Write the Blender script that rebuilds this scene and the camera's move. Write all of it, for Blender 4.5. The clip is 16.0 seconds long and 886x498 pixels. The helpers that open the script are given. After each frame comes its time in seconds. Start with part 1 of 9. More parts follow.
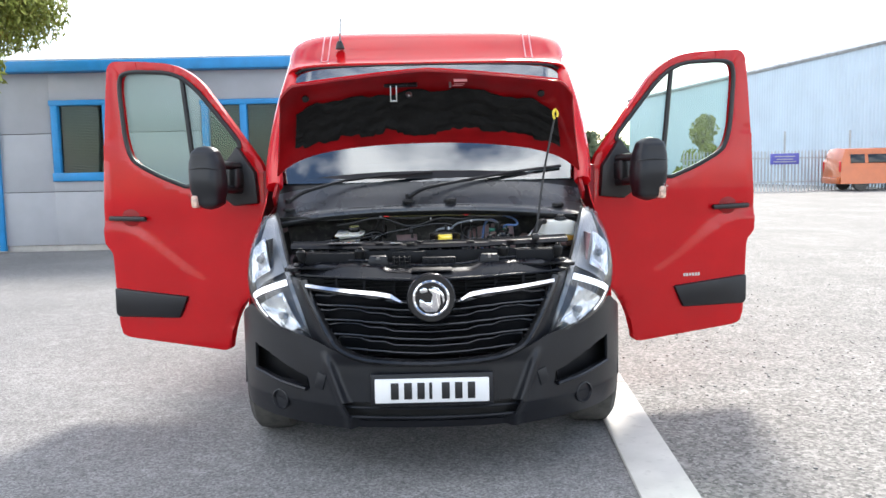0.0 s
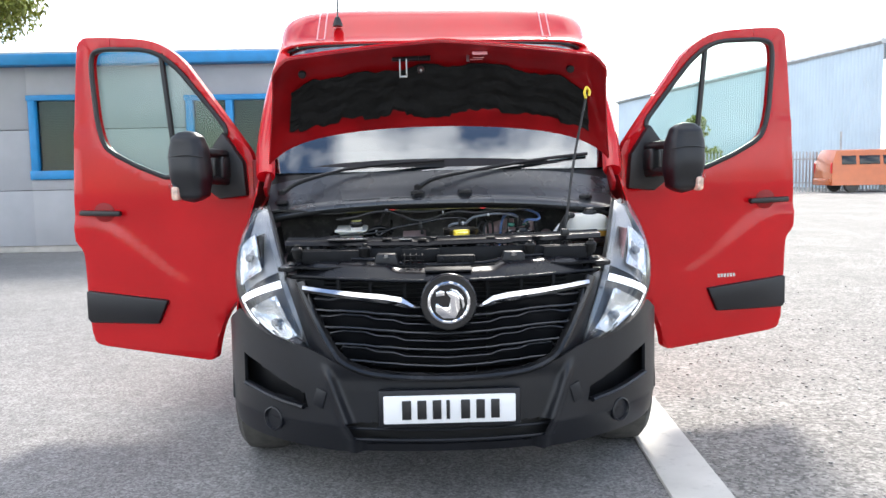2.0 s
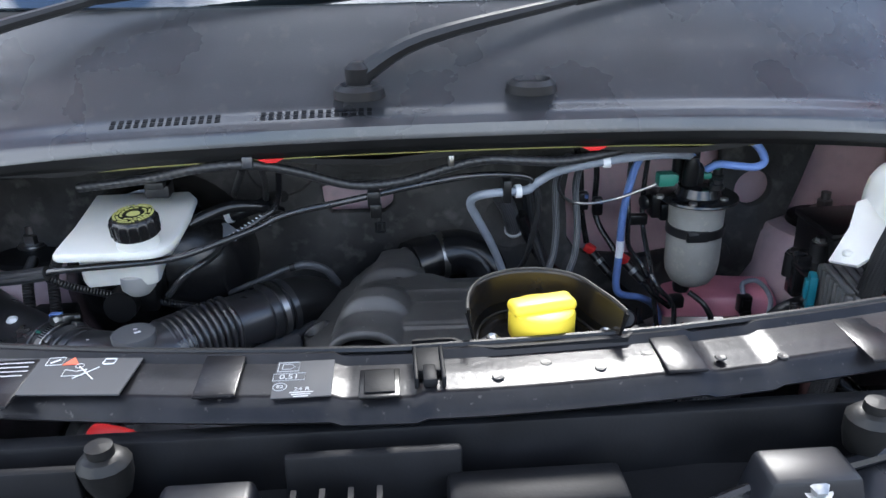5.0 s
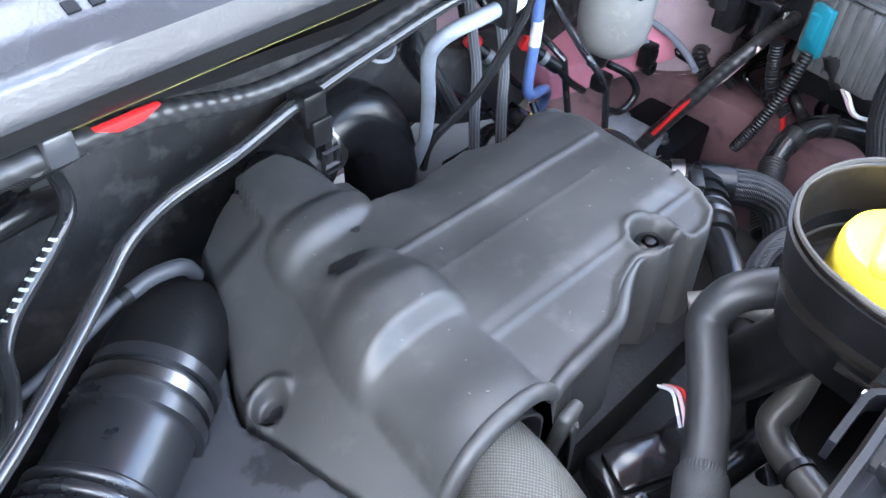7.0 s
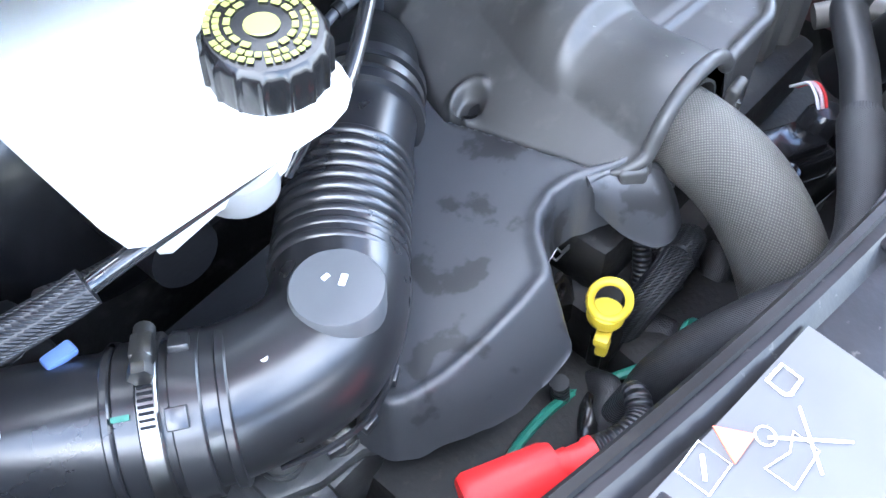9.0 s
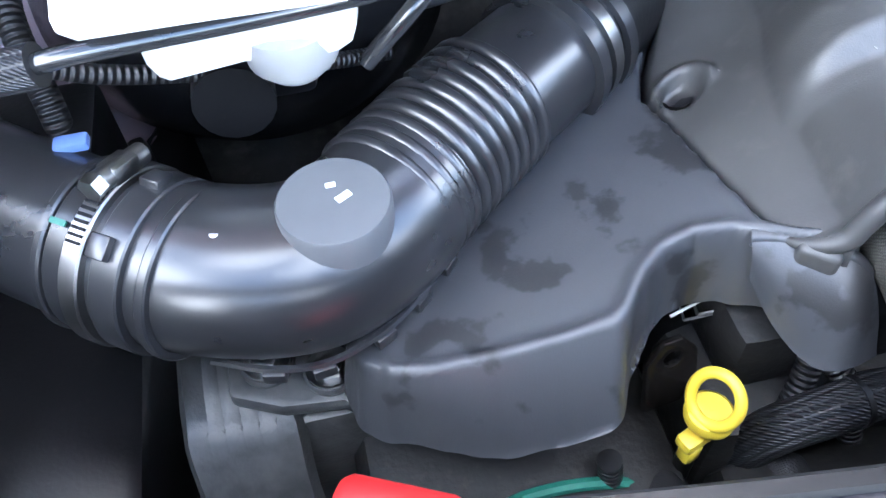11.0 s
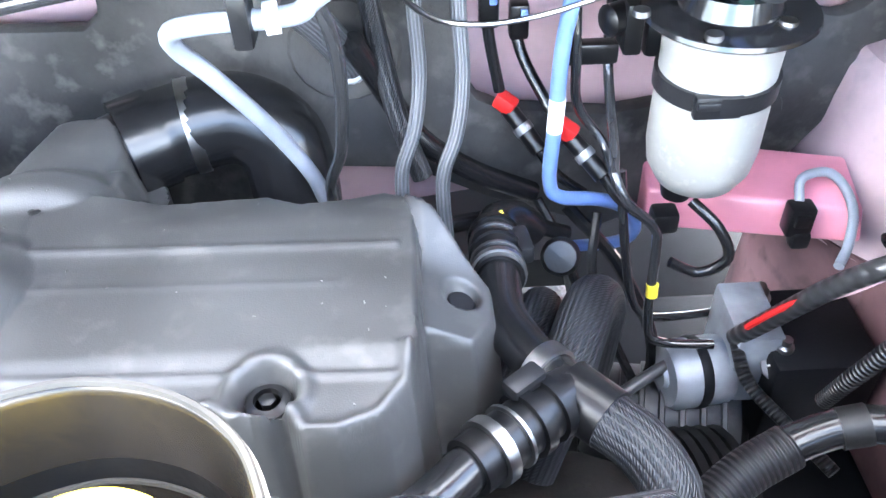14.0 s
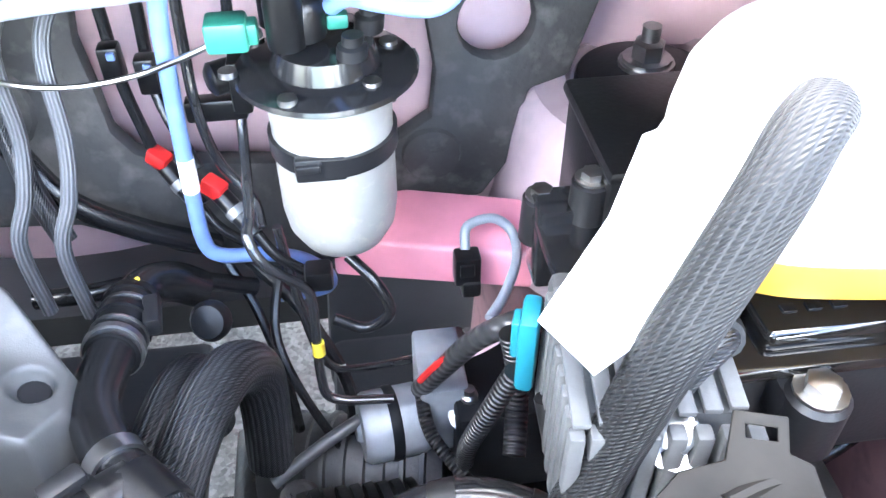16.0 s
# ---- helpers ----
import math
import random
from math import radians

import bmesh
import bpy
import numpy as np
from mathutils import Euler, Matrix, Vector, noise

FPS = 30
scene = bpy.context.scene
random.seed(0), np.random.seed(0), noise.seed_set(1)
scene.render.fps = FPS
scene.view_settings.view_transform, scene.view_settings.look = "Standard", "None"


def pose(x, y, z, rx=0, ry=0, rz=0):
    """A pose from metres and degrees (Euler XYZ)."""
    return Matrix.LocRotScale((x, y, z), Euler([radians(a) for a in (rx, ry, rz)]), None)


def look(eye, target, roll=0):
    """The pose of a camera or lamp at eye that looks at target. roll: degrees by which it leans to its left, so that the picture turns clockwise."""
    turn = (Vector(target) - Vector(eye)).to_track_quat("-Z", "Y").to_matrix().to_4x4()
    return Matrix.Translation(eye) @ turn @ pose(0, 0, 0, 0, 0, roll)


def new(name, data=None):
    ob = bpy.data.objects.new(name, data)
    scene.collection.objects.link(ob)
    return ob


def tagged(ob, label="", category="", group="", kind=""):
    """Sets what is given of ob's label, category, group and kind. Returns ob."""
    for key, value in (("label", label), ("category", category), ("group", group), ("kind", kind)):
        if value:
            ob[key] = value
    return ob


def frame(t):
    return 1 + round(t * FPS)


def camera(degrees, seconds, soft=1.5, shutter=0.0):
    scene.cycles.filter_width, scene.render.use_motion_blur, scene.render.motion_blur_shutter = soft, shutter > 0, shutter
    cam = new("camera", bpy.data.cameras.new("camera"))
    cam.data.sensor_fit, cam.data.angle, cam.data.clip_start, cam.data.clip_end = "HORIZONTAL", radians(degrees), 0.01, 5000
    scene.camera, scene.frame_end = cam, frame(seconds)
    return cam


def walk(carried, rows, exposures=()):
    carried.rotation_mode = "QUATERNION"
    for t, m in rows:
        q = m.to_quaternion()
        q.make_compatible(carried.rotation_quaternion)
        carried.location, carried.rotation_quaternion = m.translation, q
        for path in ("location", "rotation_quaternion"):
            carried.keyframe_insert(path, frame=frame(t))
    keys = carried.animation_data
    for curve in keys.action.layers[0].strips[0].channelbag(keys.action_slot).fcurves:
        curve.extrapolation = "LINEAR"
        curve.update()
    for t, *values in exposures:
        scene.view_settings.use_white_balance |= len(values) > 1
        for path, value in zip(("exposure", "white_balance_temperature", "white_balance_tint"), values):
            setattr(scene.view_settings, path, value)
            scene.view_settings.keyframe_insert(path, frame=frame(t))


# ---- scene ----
cam = camera(57.0, 16.0)
PATH = [
    (0, (0.032, -3.66, 1.442), (0.049, -1.669, 1.246), -1.2),
    (0.5, (0.02, -3.632, 1.42), (0.03, -1.639, 1.257), -1.2),
    (1, (-0.018, -3.583, 1.401), (-0.017, -1.589, 1.236), -1.2),
    (1.5, (-0.075, -3.493, 1.378), (-0.024, -1.501, 1.202), -1.1),
    (2, (-0.093, -3.163, 1.373), (-0.043, -1.173, 1.182), -1.1),
    (2.5, (-0.096, -2.699, 1.373), (-0.047, -0.709, 1.178), -1.1),
    (3, (-0.132, -2.248, 1.374), (-0.093, -0.256, 1.202), -1.3),
    (3.2, (-0.14, -2.059, 1.367), (-0.094, -0.067, 1.191), -1.2),
    (5.3, (-0.065, -0.118, 1.51), (0.074, 1.584, 0.469), -1.1),
    (5.5, (-0.084, 0.012, 1.509), (0.113, 1.589, 0.294), -0.5),
    (6, (-0.117, 0.23, 1.454), (0.28, 1.58, 0.033), 0.3),
    (6.5, (-0.247, 0.322, 1.429), (0.522, 1.515, 0.021), 2.0),
    (7, (-0.349, 0.375, 1.415), (0.7, 1.348, 0.018), 3.1),
    (7.5, (-0.424, 0.397, 1.403), (0.734, 1.253, 0.016), 1.9),
    (8, (-0.484, 0.395, 1.386), (0.641, 1.201, -0.057), 2.0),
    (8.5, (-0.539, 0.396, 1.369), (0.491, 1.121, -0.184), 2.5),
    (9, (-0.574, 0.373, 1.37), (0.383, 1.18, -0.19), 1.9),
    (9.2, (-0.573, 0.362, 1.371), (0.311, 1.237, -0.195), 1.4),
    (11.3, (-0.349, 0.331, 1.27), (-0.169, 1.566, -0.294), -3.3),
    (11.5, (-0.311, 0.329, 1.263), (-0.127, 1.601, -0.269), -3.1),
    (12, (-0.236, 0.328, 1.262), (-0.019, 1.76, -0.116), -3.5),
    (12.5, (-0.168, 0.307, 1.261), (0.07, 1.835, -0.008), -2.4),
    (13, (-0.089, 0.262, 1.285), (0.143, 1.806, 0.036), -2.0),
    (13.5, (0.071, 0.275, 1.334), (0.195, 1.77, 0.01), -2.6),
    (14, (0.188, 0.301, 1.326), (0.205, 1.796, -0.003), -2.4),
    (14.5, (0.253, 0.303, 1.323), (0.267, 1.798, -0.006), -1.6),
    (15, (0.314, 0.311, 1.329), (0.333, 1.807, 0.002), -1.7),
    (15.5, (0.378, 0.319, 1.339), (0.474, 1.812, 0.011), -0.8),
    (16, (0.408, 0.335, 1.338), (0.612, 1.814, 0.007), -0.2),
]
walk(cam, [(t, look(e, g, r)) for t, e, g, r in PATH],
     exposures=[(0,1.3,6500,10),(2.0,1.35,6500,10),(3.2,1.68,6500,10),(5.3,2.05,5850,10),(5.8,2.6,5550,10),(6.5,3.4,5600,10),(7.0,3.9,6000,10),(7.5,4.25,6000,10),(8.2,4.45,5900,10),(9.0,4.0,5800,10),(11.3,3.95,5800,10),(12.0,4.4,6000,10),(12.8,4.93,6150,10),(13.5,4.85,6250,10),(14.5,5.1,6250,10),(15.4,5.2,6200,10),(16,5.1,6250,10)])

# ---- sky and sun ----
world = bpy.data.worlds.new("sky")
scene.world = world
world.use_nodes = True
wn, wl = world.node_tree.nodes, world.node_tree.links
wn.clear()
sky = wn.new("ShaderNodeTexSky")
sky.sky_type, sky.sun_disc = "NISHITA", False
sky.sun_elevation, sky.sun_rotation = radians(39), radians(14)
sky.dust_density, sky.air_density, sky.ozone_density = 1.2, 1.0, 1.5
tc = wn.new("ShaderNodeTexCoord")
sq = wn.new("ShaderNodeMapping")
sq.inputs["Scale"].default_value = (1.0, 1.0, 2.6)
cloud = wn.new("ShaderNodeTexNoise")
cloud.inputs["Scale"].default_value, cloud.inputs["Detail"].default_value = 2.3, 6.0
ramp = wn.new("ShaderNodeValToRGB")
ramp.color_ramp.elements[0].position, ramp.color_ramp.elements[1].position = 0.46, 0.62
mixw = wn.new("ShaderNodeMix")
mixw.data_type = "RGBA"
mixw.inputs["B"].default_value = (11.0, 11.2, 11.6, 1)
bgn = wn.new("ShaderNodeBackground")
bgn.inputs["Strength"].default_value = 0.13
wout = wn.new("ShaderNodeOutputWorld")
wl.new(tc.outputs["Generated"], sq.inputs["Vector"])
wl.new(sq.outputs["Vector"], cloud.inputs["Vector"])
wl.new(cloud.outputs["Fac"], ramp.inputs["Fac"])
wl.new(ramp.outputs["Color"], mixw.inputs["Factor"])
wl.new(sky.outputs["Color"], mixw.inputs["A"])
wl.new(mixw.outputs["Result"], bgn.inputs["Color"])
wl.new(bgn.outputs["Background"], wout.inputs["Surface"])

sun_data = bpy.data.lights.new("sun", "SUN")
sun_data.energy, sun_data.angle, sun_data.color = 2.6, radians(12.0), (1.0, 0.95, 0.88)
sun = new("sun", sun_data)
sun.matrix_world = look((2.0, 8.0, 6.7), (0, 0, 0))
tagged(sun, kind="structure")


# ---- materials ----
def material(name, base, rough=0.5, metal=0.0, vary=0.15, scale=8.0, bump=0.0, bscale=60.0, coat=0.0, spec=0.5,
             tint=None, spots=0.0, spot_colour=(0.3, 0.28, 0.24), spot_edge=None, trans=0.0, emit=0.0, island=0.0, sss=0.0):
    m = bpy.data.materials.new(name)
    m.use_nodes = True
    n, l = m.node_tree.nodes, m.node_tree.links
    b = n["Principled BSDF"]
    b.inputs["Roughness"].default_value, b.inputs["Metallic"].default_value = rough, metal
    b.inputs["Coat Weight"].default_value, b.inputs["Specular IOR Level"].default_value = coat, spec
    b.inputs["Coat Roughness"].default_value = 0.04
    b.inputs["Transmission Weight"].default_value = trans
    if sss:
        b.inputs["Subsurface Weight"].default_value = sss
        b.inputs["Subsurface Radius"].default_value = (0.02, 0.018, 0.012)
    tcn = n.new("ShaderNodeTexCoord")
    big = n.new("ShaderNodeTexNoise")
    big.inputs["Scale"].default_value, big.inputs["Detail"].default_value = scale, 5.0
    l.new(tcn.outputs["Object"], big.inputs["Vector"])
    mx = n.new("ShaderNodeMix")
    mx.data_type = "RGBA"
    lo = tint or tuple(c * (1 - vary) for c in base)
    hi = tuple(min(1, c * (1 + vary)) for c in base)
    mx.inputs["A"].default_value, mx.inputs["B"].default_value = (*lo, 1), (*hi, 1)
    rp = n.new("ShaderNodeMapRange")
    rp.inputs["From Min"].default_value, rp.inputs["From Max"].default_value = 0.35, 0.65
    l.new(big.outputs["Fac"], rp.inputs["Value"])
    l.new(rp.outputs["Result"], mx.inputs["Factor"])
    col = mx.outputs["Result"]
    if island:
        oi = n.new("ShaderNodeObjectInfo")
        hs = n.new("ShaderNodeHueSaturation")
        mr = n.new("ShaderNodeMapRange")
        mr.inputs["To Min"].default_value, mr.inputs["To Max"].default_value = 1 - island, 1 + island
        l.new(oi.outputs["Random"], mr.inputs["Value"])
        l.new(mr.outputs["Result"], hs.inputs["Value"])
        l.new(col, hs.inputs["Color"])
        col = hs.outputs["Color"]
    fine = n.new("ShaderNodeTexNoise")
    fine.inputs["Scale"].default_value, fine.inputs["Detail"].default_value = bscale, 4.0
    l.new(tcn.outputs["Object"], fine.inputs["Vector"])
    if spots:
        sp = n.new("ShaderNodeMapRange")
        sp.inputs["From Min"].default_value, sp.inputs["From Max"].default_value = 0.62 - 0.1 * spots, 0.72
        sp.inputs["To Max"].default_value = min(1.0, 0.5 * spots + 0.2)
        if spot_edge:
            sp.inputs["From Min"].default_value, sp.inputs["From Max"].default_value = spot_edge
        dn = n.new("ShaderNodeTexNoise")
        dn.inputs["Scale"].default_value, dn.inputs["Detail"].default_value = scale * 5, 6.0
        l.new(tcn.outputs["Object"], dn.inputs["Vector"])
        l.new(dn.outputs["Fac"], sp.inputs["Value"])
        m2 = n.new("ShaderNodeMix")
        m2.data_type = "RGBA"
        m2.inputs["B"].default_value = (*spot_colour, 1)
        l.new(col, m2.inputs["A"])
        l.new(sp.outputs["Result"], m2.inputs["Factor"])
        col = m2.outputs["Result"]
    l.new(col, b.inputs["Base Color"])
    rr = n.new("ShaderNodeMapRange")
    rr.inputs["To Min"].default_value, rr.inputs["To Max"].default_value = max(0.02, rough * 0.8), min(1, rough * 1.2)
    l.new(big.outputs["Fac"], rr.inputs["Value"])
    l.new(rr.outputs["Result"], b.inputs["Roughness"])
    if bump:
        bp = n.new("ShaderNodeBump")
        bp.inputs["Strength"].default_value, bp.inputs["Distance"].default_value = bump, 0.3 / bscale
        l.new(fine.outputs["Fac"], bp.inputs["Height"])
        l.new(bp.outputs["Normal"], b.inputs["Normal"])
    if emit:
        b.inputs["Emission Color"].default_value, b.inputs["Emission Strength"].default_value = (*base, 1), emit
    return m


def braided(name, base, rough, pitch, depth=0.6, metal=0.0, angles=((50, 1), (-50, 1)), dark=0.6):
    """Threads or ribs of the given pitch in metres, wound along a tube."""
    m = material(name, base, rough, metal, 0.2, 40, 0.0)
    n, l = m.node_tree.nodes, m.node_tree.links
    b = n["Principled BSDF"]
    tcn = n.new("ShaderNodeTexCoord")
    prev = None
    for ang, wide in angles:
        mp = n.new("ShaderNodeMapping")
        mp.inputs["Rotation"].default_value = (0, 0, radians(ang))
        wv = n.new("ShaderNodeTexWave")
        wv.inputs["Scale"].default_value = 0.314 / (pitch * wide)
        l.new(tcn.outputs["UV"], mp.inputs["Vector"])
        l.new(mp.outputs["Vector"], wv.inputs["Vector"])
        if prev is None:
            prev = wv.outputs["Fac"]
        else:
            mm = n.new("ShaderNodeMath")
            mm.operation = "MULTIPLY"
            l.new(prev, mm.inputs[0])
            l.new(wv.outputs["Fac"], mm.inputs[1])
            prev = mm.outputs[0]
    thread = n.new("ShaderNodeMix")
    thread.data_type = "RGBA"
    thread.inputs["A"].default_value = (*(c * dark for c in base), 1)
    thread.inputs["B"].default_value = (*(min(1, c * 1.25) for c in base), 1)
    l.new(prev, thread.inputs["Factor"])
    l.new(thread.outputs["Result"], b.inputs["Base Color"])
    bp = n.new("ShaderNodeBump")
    bp.inputs["Strength"].default_value, bp.inputs["Distance"].default_value = depth, 0.002
    l.new(prev, bp.inputs["Height"])
    l.new(bp.outputs["Normal"], b.inputs["Normal"])
    return m


def grit(m, cell, amount, mid=9.0):
    """Fine stone grain of a given size in metres, laid over a ground material's colour."""
    n, l = m.node_tree.nodes, m.node_tree.links
    b = n["Principled BSDF"]
    src = b.inputs["Base Color"].links[0].from_socket
    tcn = n.new("ShaderNodeTexCoord")
    prev = src
    for kind, sc, lo, hi in (("v", 1 / cell, 1 - amount, 1 + amount), ("n", mid, 0.88, 1.12), ("n", 0.35 / cell, 0.8, 1.2)):
        tx = n.new("ShaderNodeTexVoronoi" if kind == "v" else "ShaderNodeTexNoise")
        tx.inputs["Scale"].default_value = sc
        l.new(tcn.outputs["Object"], tx.inputs["Vector"])
        mr = n.new("ShaderNodeMapRange")
        mr.inputs["To Min"].default_value, mr.inputs["To Max"].default_value = lo, hi
        if kind == "v":
            sep = n.new("ShaderNodeSeparateColor")
            l.new(tx.outputs["Color"], sep.inputs["Color"])
            l.new(sep.outputs[0], mr.inputs["Value"])
        else:
            mr.inputs["From Min"].default_value, mr.inputs["From Max"].default_value = 0.3, 0.7
            l.new(tx.outputs["Fac"], mr.inputs["Value"])
        mu = n.new("ShaderNodeVectorMath")
        mu.operation = "SCALE"
        l.new(prev, mu.inputs[0])
        l.new(mr.outputs["Result"], mu.inputs["Scale"])
        prev = mu.outputs[0]
    l.new(prev, b.inputs["Base Color"])
    return m


def glass(name, tint=(0.9, 0.95, 0.95), rough=0.0, ior=1.5):
    m = bpy.data.materials.new(name)
    m.use_nodes = True
    n, l = m.node_tree.nodes, m.node_tree.links
    n.clear()
    o = n.new("ShaderNodeOutputMaterial")
    t = n.new("ShaderNodeBsdfTransparent")
    t.inputs["Color"].default_value = (*tint, 1)
    g = n.new("ShaderNodeBsdfGlossy")
    g.inputs["Roughness"].default_value = rough
    f = n.new("ShaderNodeLayerWeight")
    pw = n.new("ShaderNodeMath")
    pw.operation = "POWER"
    pw.inputs[1].default_value = 5.0
    rg = n.new("ShaderNodeMapRange")
    rg.inputs["To Min"].default_value, rg.inputs["To Max"].default_value = ((ior - 1) / (ior + 1)) ** 2, 1.0
    l.new(f.outputs["Facing"], pw.inputs[0])
    l.new(pw.outputs[0], rg.inputs["Value"])
    mx = n.new("ShaderNodeMixShader")
    l.new(rg.outputs["Result"], mx.inputs["Fac"])
    l.new(t.outputs["BSDF"], mx.inputs[1])
    l.new(g.outputs["BSDF"], mx.inputs[2])
    l.new(mx.outputs["Shader"], o.inputs["Surface"])
    return m


RED = material("red_paint", (0.47, 0.003, 0.007), 0.5, 0.0, 0.06, 3, coat=0.7, spec=0.04)
# Red paint again, darkened for shade on inner faces and in recesses.
RED_SHADED = material("red_inner_paint_shaded", (0.24, 0.003, 0.005), 0.42, 0.0, 0.18, 5, 0.1, 90, coat=0.25, spec=0.15)
PINK = material("primed_pink_paint", (0.64, 0.46, 0.47), 0.42, 0.0, 0.22, 7, 0.08, 120, coat=0.3, tint=(0.54, 0.37, 0.385), spots=0.4, spot_colour=(0.45, 0.36, 0.37))
TOWERPINK = material("dusty_pink_paint", (0.44, 0.34, 0.36), 0.5, 0.0, 0.25, 7, 0.1, 120, coat=0.2, tint=(0.34, 0.25, 0.27), spots=0.5, spot_colour=(0.32, 0.28, 0.29))
# Grimy pink, darkened further for the gloom low in the bay.
DULLPINK = material("grimy_shaded_pink_paint", (0.22, 0.125, 0.132), 0.5, 0.0, 0.3, 6, 0.1, 90, spec=0.2, tint=(0.08, 0.05, 0.053), spots=0.9, spot_colour=(0.05, 0.04, 0.04))
ECUALLOY = material("dull_cast_case", (0.09, 0.09, 0.09), 0.55, 0.1, 0.25, 25, 0.35, 250, spec=0.15)
DARKSTEEL = material("dark_plated_steel", (0.020, 0.018, 0.0155), 0.42, 0.3, 0.3, 18, 0.1, 200, spec=0.12)
PINKRED = material("red_bay_paint", (0.60, 0.22, 0.28), 0.4, 0.0, 0.2, 9, coat=0.4)
BUMPER = material("textured_black_plastic", (0.0065, 0.0074, 0.0105), 0.40, 0.0, 0.15, 6, 0.35, 700, spec=0.42)
GRILLE = material("black_grille_plastic", (0.005, 0.0055, 0.007), 0.30, 0.0, 0.15, 8, 0.1, 400, spec=0.3)
# Paler than the bars: the shine along their edges is in the colour.
EDGESHINE = material("grille_edge_shine", (0.03, 0.032, 0.037), 0.22, 0.0, 0.1, 8, spec=0.7)
DARK = material("dark_shaded_plastic", (0.007, 0.0075, 0.009), 0.52, 0.0, 0.3, 14, 0.2, 300, spec=0.16)
TRIM = material("black_trim_plastic", (0.010, 0.010, 0.011), 0.42, 0.0, 0.2, 10, 0.2, 400)
GLOSS = material("gloss_black_plastic", (0.012, 0.012, 0.013), 0.16, 0.0, 0.2, 10)
LIDGLOSS = material("polished_black_lid", (0.010, 0.009, 0.008), 0.07, 0.0, 0.2, 10, spec=0.8)
RUBBER = material("black_rubber", (0.008, 0.008, 0.008), 0.5, 0.0, 0.25, 14, 0.2, 200, spec=0.35)
TYRE = material("dusty_tyre_rubber", (0.075, 0.071, 0.064), 0.85, 0.0, 0.3, 20, 0.4, 200)
SATIN = material("satin_black_plastic", (0.008, 0.0085, 0.011), 0.27, 0.0, 0.15, 8, 0.05, 300, spec=0.4)
CHROME = material("chrome", (0.80, 0.80, 0.82), 0.08, 1.0, 0.04, 10)
STEEL = material("zinc_steel", (0.36, 0.355, 0.345), 0.32, 1.0, 0.2, 30, 0.1, 300)
PALEZINC = material("pale_dull_zinc", (0.30, 0.315, 0.335), 0.5, 0.25, 0.2, 30, 0.15, 250)
ALLOY = material("cast_aluminium", (0.22, 0.22, 0.222), 0.48, 0.4, 0.25, 25, 0.35, 250)
GLASS = glass("window_glass", (0.80, 0.90, 0.86))
SCREEN = glass("windscreen_glass", (0.30, 0.37, 0.40), 0.0, 2.9)
CLEAR = glass("clear_lens", (0.94, 0.95, 0.96), 0.02, 1.45)
COWL = material("grey_cowl_plastic", (0.036, 0.0375, 0.042), 0.28, 0.0, 0.18, 9, 0.3, 500, spots=0.3, spot_colour=(0.09, 0.087, 0.083), spec=0.85)
COVER = material("grey_moulded_plastic", (0.052, 0.0510, 0.0490), 0.45, 0.0, 0.28, 9, 0.35, 900, spots=0.6, spot_colour=(0.10, 0.096, 0.089), spec=0.65)
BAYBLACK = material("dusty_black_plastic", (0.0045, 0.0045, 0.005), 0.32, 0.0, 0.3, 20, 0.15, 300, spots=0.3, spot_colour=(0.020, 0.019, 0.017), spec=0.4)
BAYFELT = material("dusty_grey_bay_felt", (0.046, 0.044, 0.042), 0.75, 0.0, 0.6, 7, 0.5, 120, spots=0.9, spot_colour=(0.13, 0.122, 0.112), spec=0.3)
FELT = material("black_felt_insulation", (0.009, 0.0087, 0.0084), 0.9, 0.0, 0.3, 12, 0.6, 120, spots=0.3, spot_colour=(0.022, 0.021, 0.02), spec=0.2)
HOSE = material("smooth_rubber_hose", (0.009, 0.009, 0.0095), 0.24, 0.0, 0.2, 20, 0.1, 200)
MATTEHOSE = material("matte_black_hose", (0.016, 0.016, 0.0165), 0.46, 0.0, 0.25, 18, 0.15, 250, spec=0.6)
BELLOWS = material("black_duct_plastic", (0.020, 0.020, 0.0215), 0.29, 0.0, 0.15, 20, 0.05, 200, spec=0.95)
YELLOW = material("yellow_plastic", (0.85, 0.64, 0.05), 0.42, 0.0, 0.05, 20, 0.05, 200)
MILK = material("translucent_white_plastic", (0.62, 0.615, 0.57), 0.42, 0.0, 0.05, 12, 0.05, 200, sss=0.3)
GREYHOSE = material("smooth_grey_hose", (0.055, 0.057, 0.062), 0.4, 0.0, 0.15, 25)
# Reservoir white, darkened for the shade beneath the tank.
DULLMILK = material("shaded_white_plastic", (0.30, 0.30, 0.29), 0.4, 0.0, 0.1, 20, sss=0.2)
GREYTUBE = material("grey_plastic_tube", (0.22, 0.24, 0.275), 0.4, 0.0, 0.15, 30)
BLUETUBE = material("blue_plastic_tube", (0.15, 0.24, 0.52), 0.35, 0.0, 0.2, 20)
CYAN = material("cyan_plastic", (0.012, 0.15, 0.20), 0.4, 0.0, 0.05, 20)
GREEN = material("green_plastic", (0.025, 0.17, 0.12), 0.42, 0.0, 0.1, 20)
REDPLASTIC = material("red_plastic", (0.62, 0.02, 0.02), 0.45, 0.0, 0.1, 20, 0.1, 300)
AMBER = material("amber_fluid_plastic", (0.55, 0.30, 0.04), 0.35, 0.0, 0.1, 12)
BRASS = material("bronzed_metal_shield", (0.032, 0.0275, 0.0235), 0.24, 0.6, 0.3, 18, 0.1, 200)
CONDUIT = braided("ribbed_conduit", (0.015, 0.015, 0.016), 0.35, 0.0042, 0.9, 0.0, ((90, 1),), 0.5)
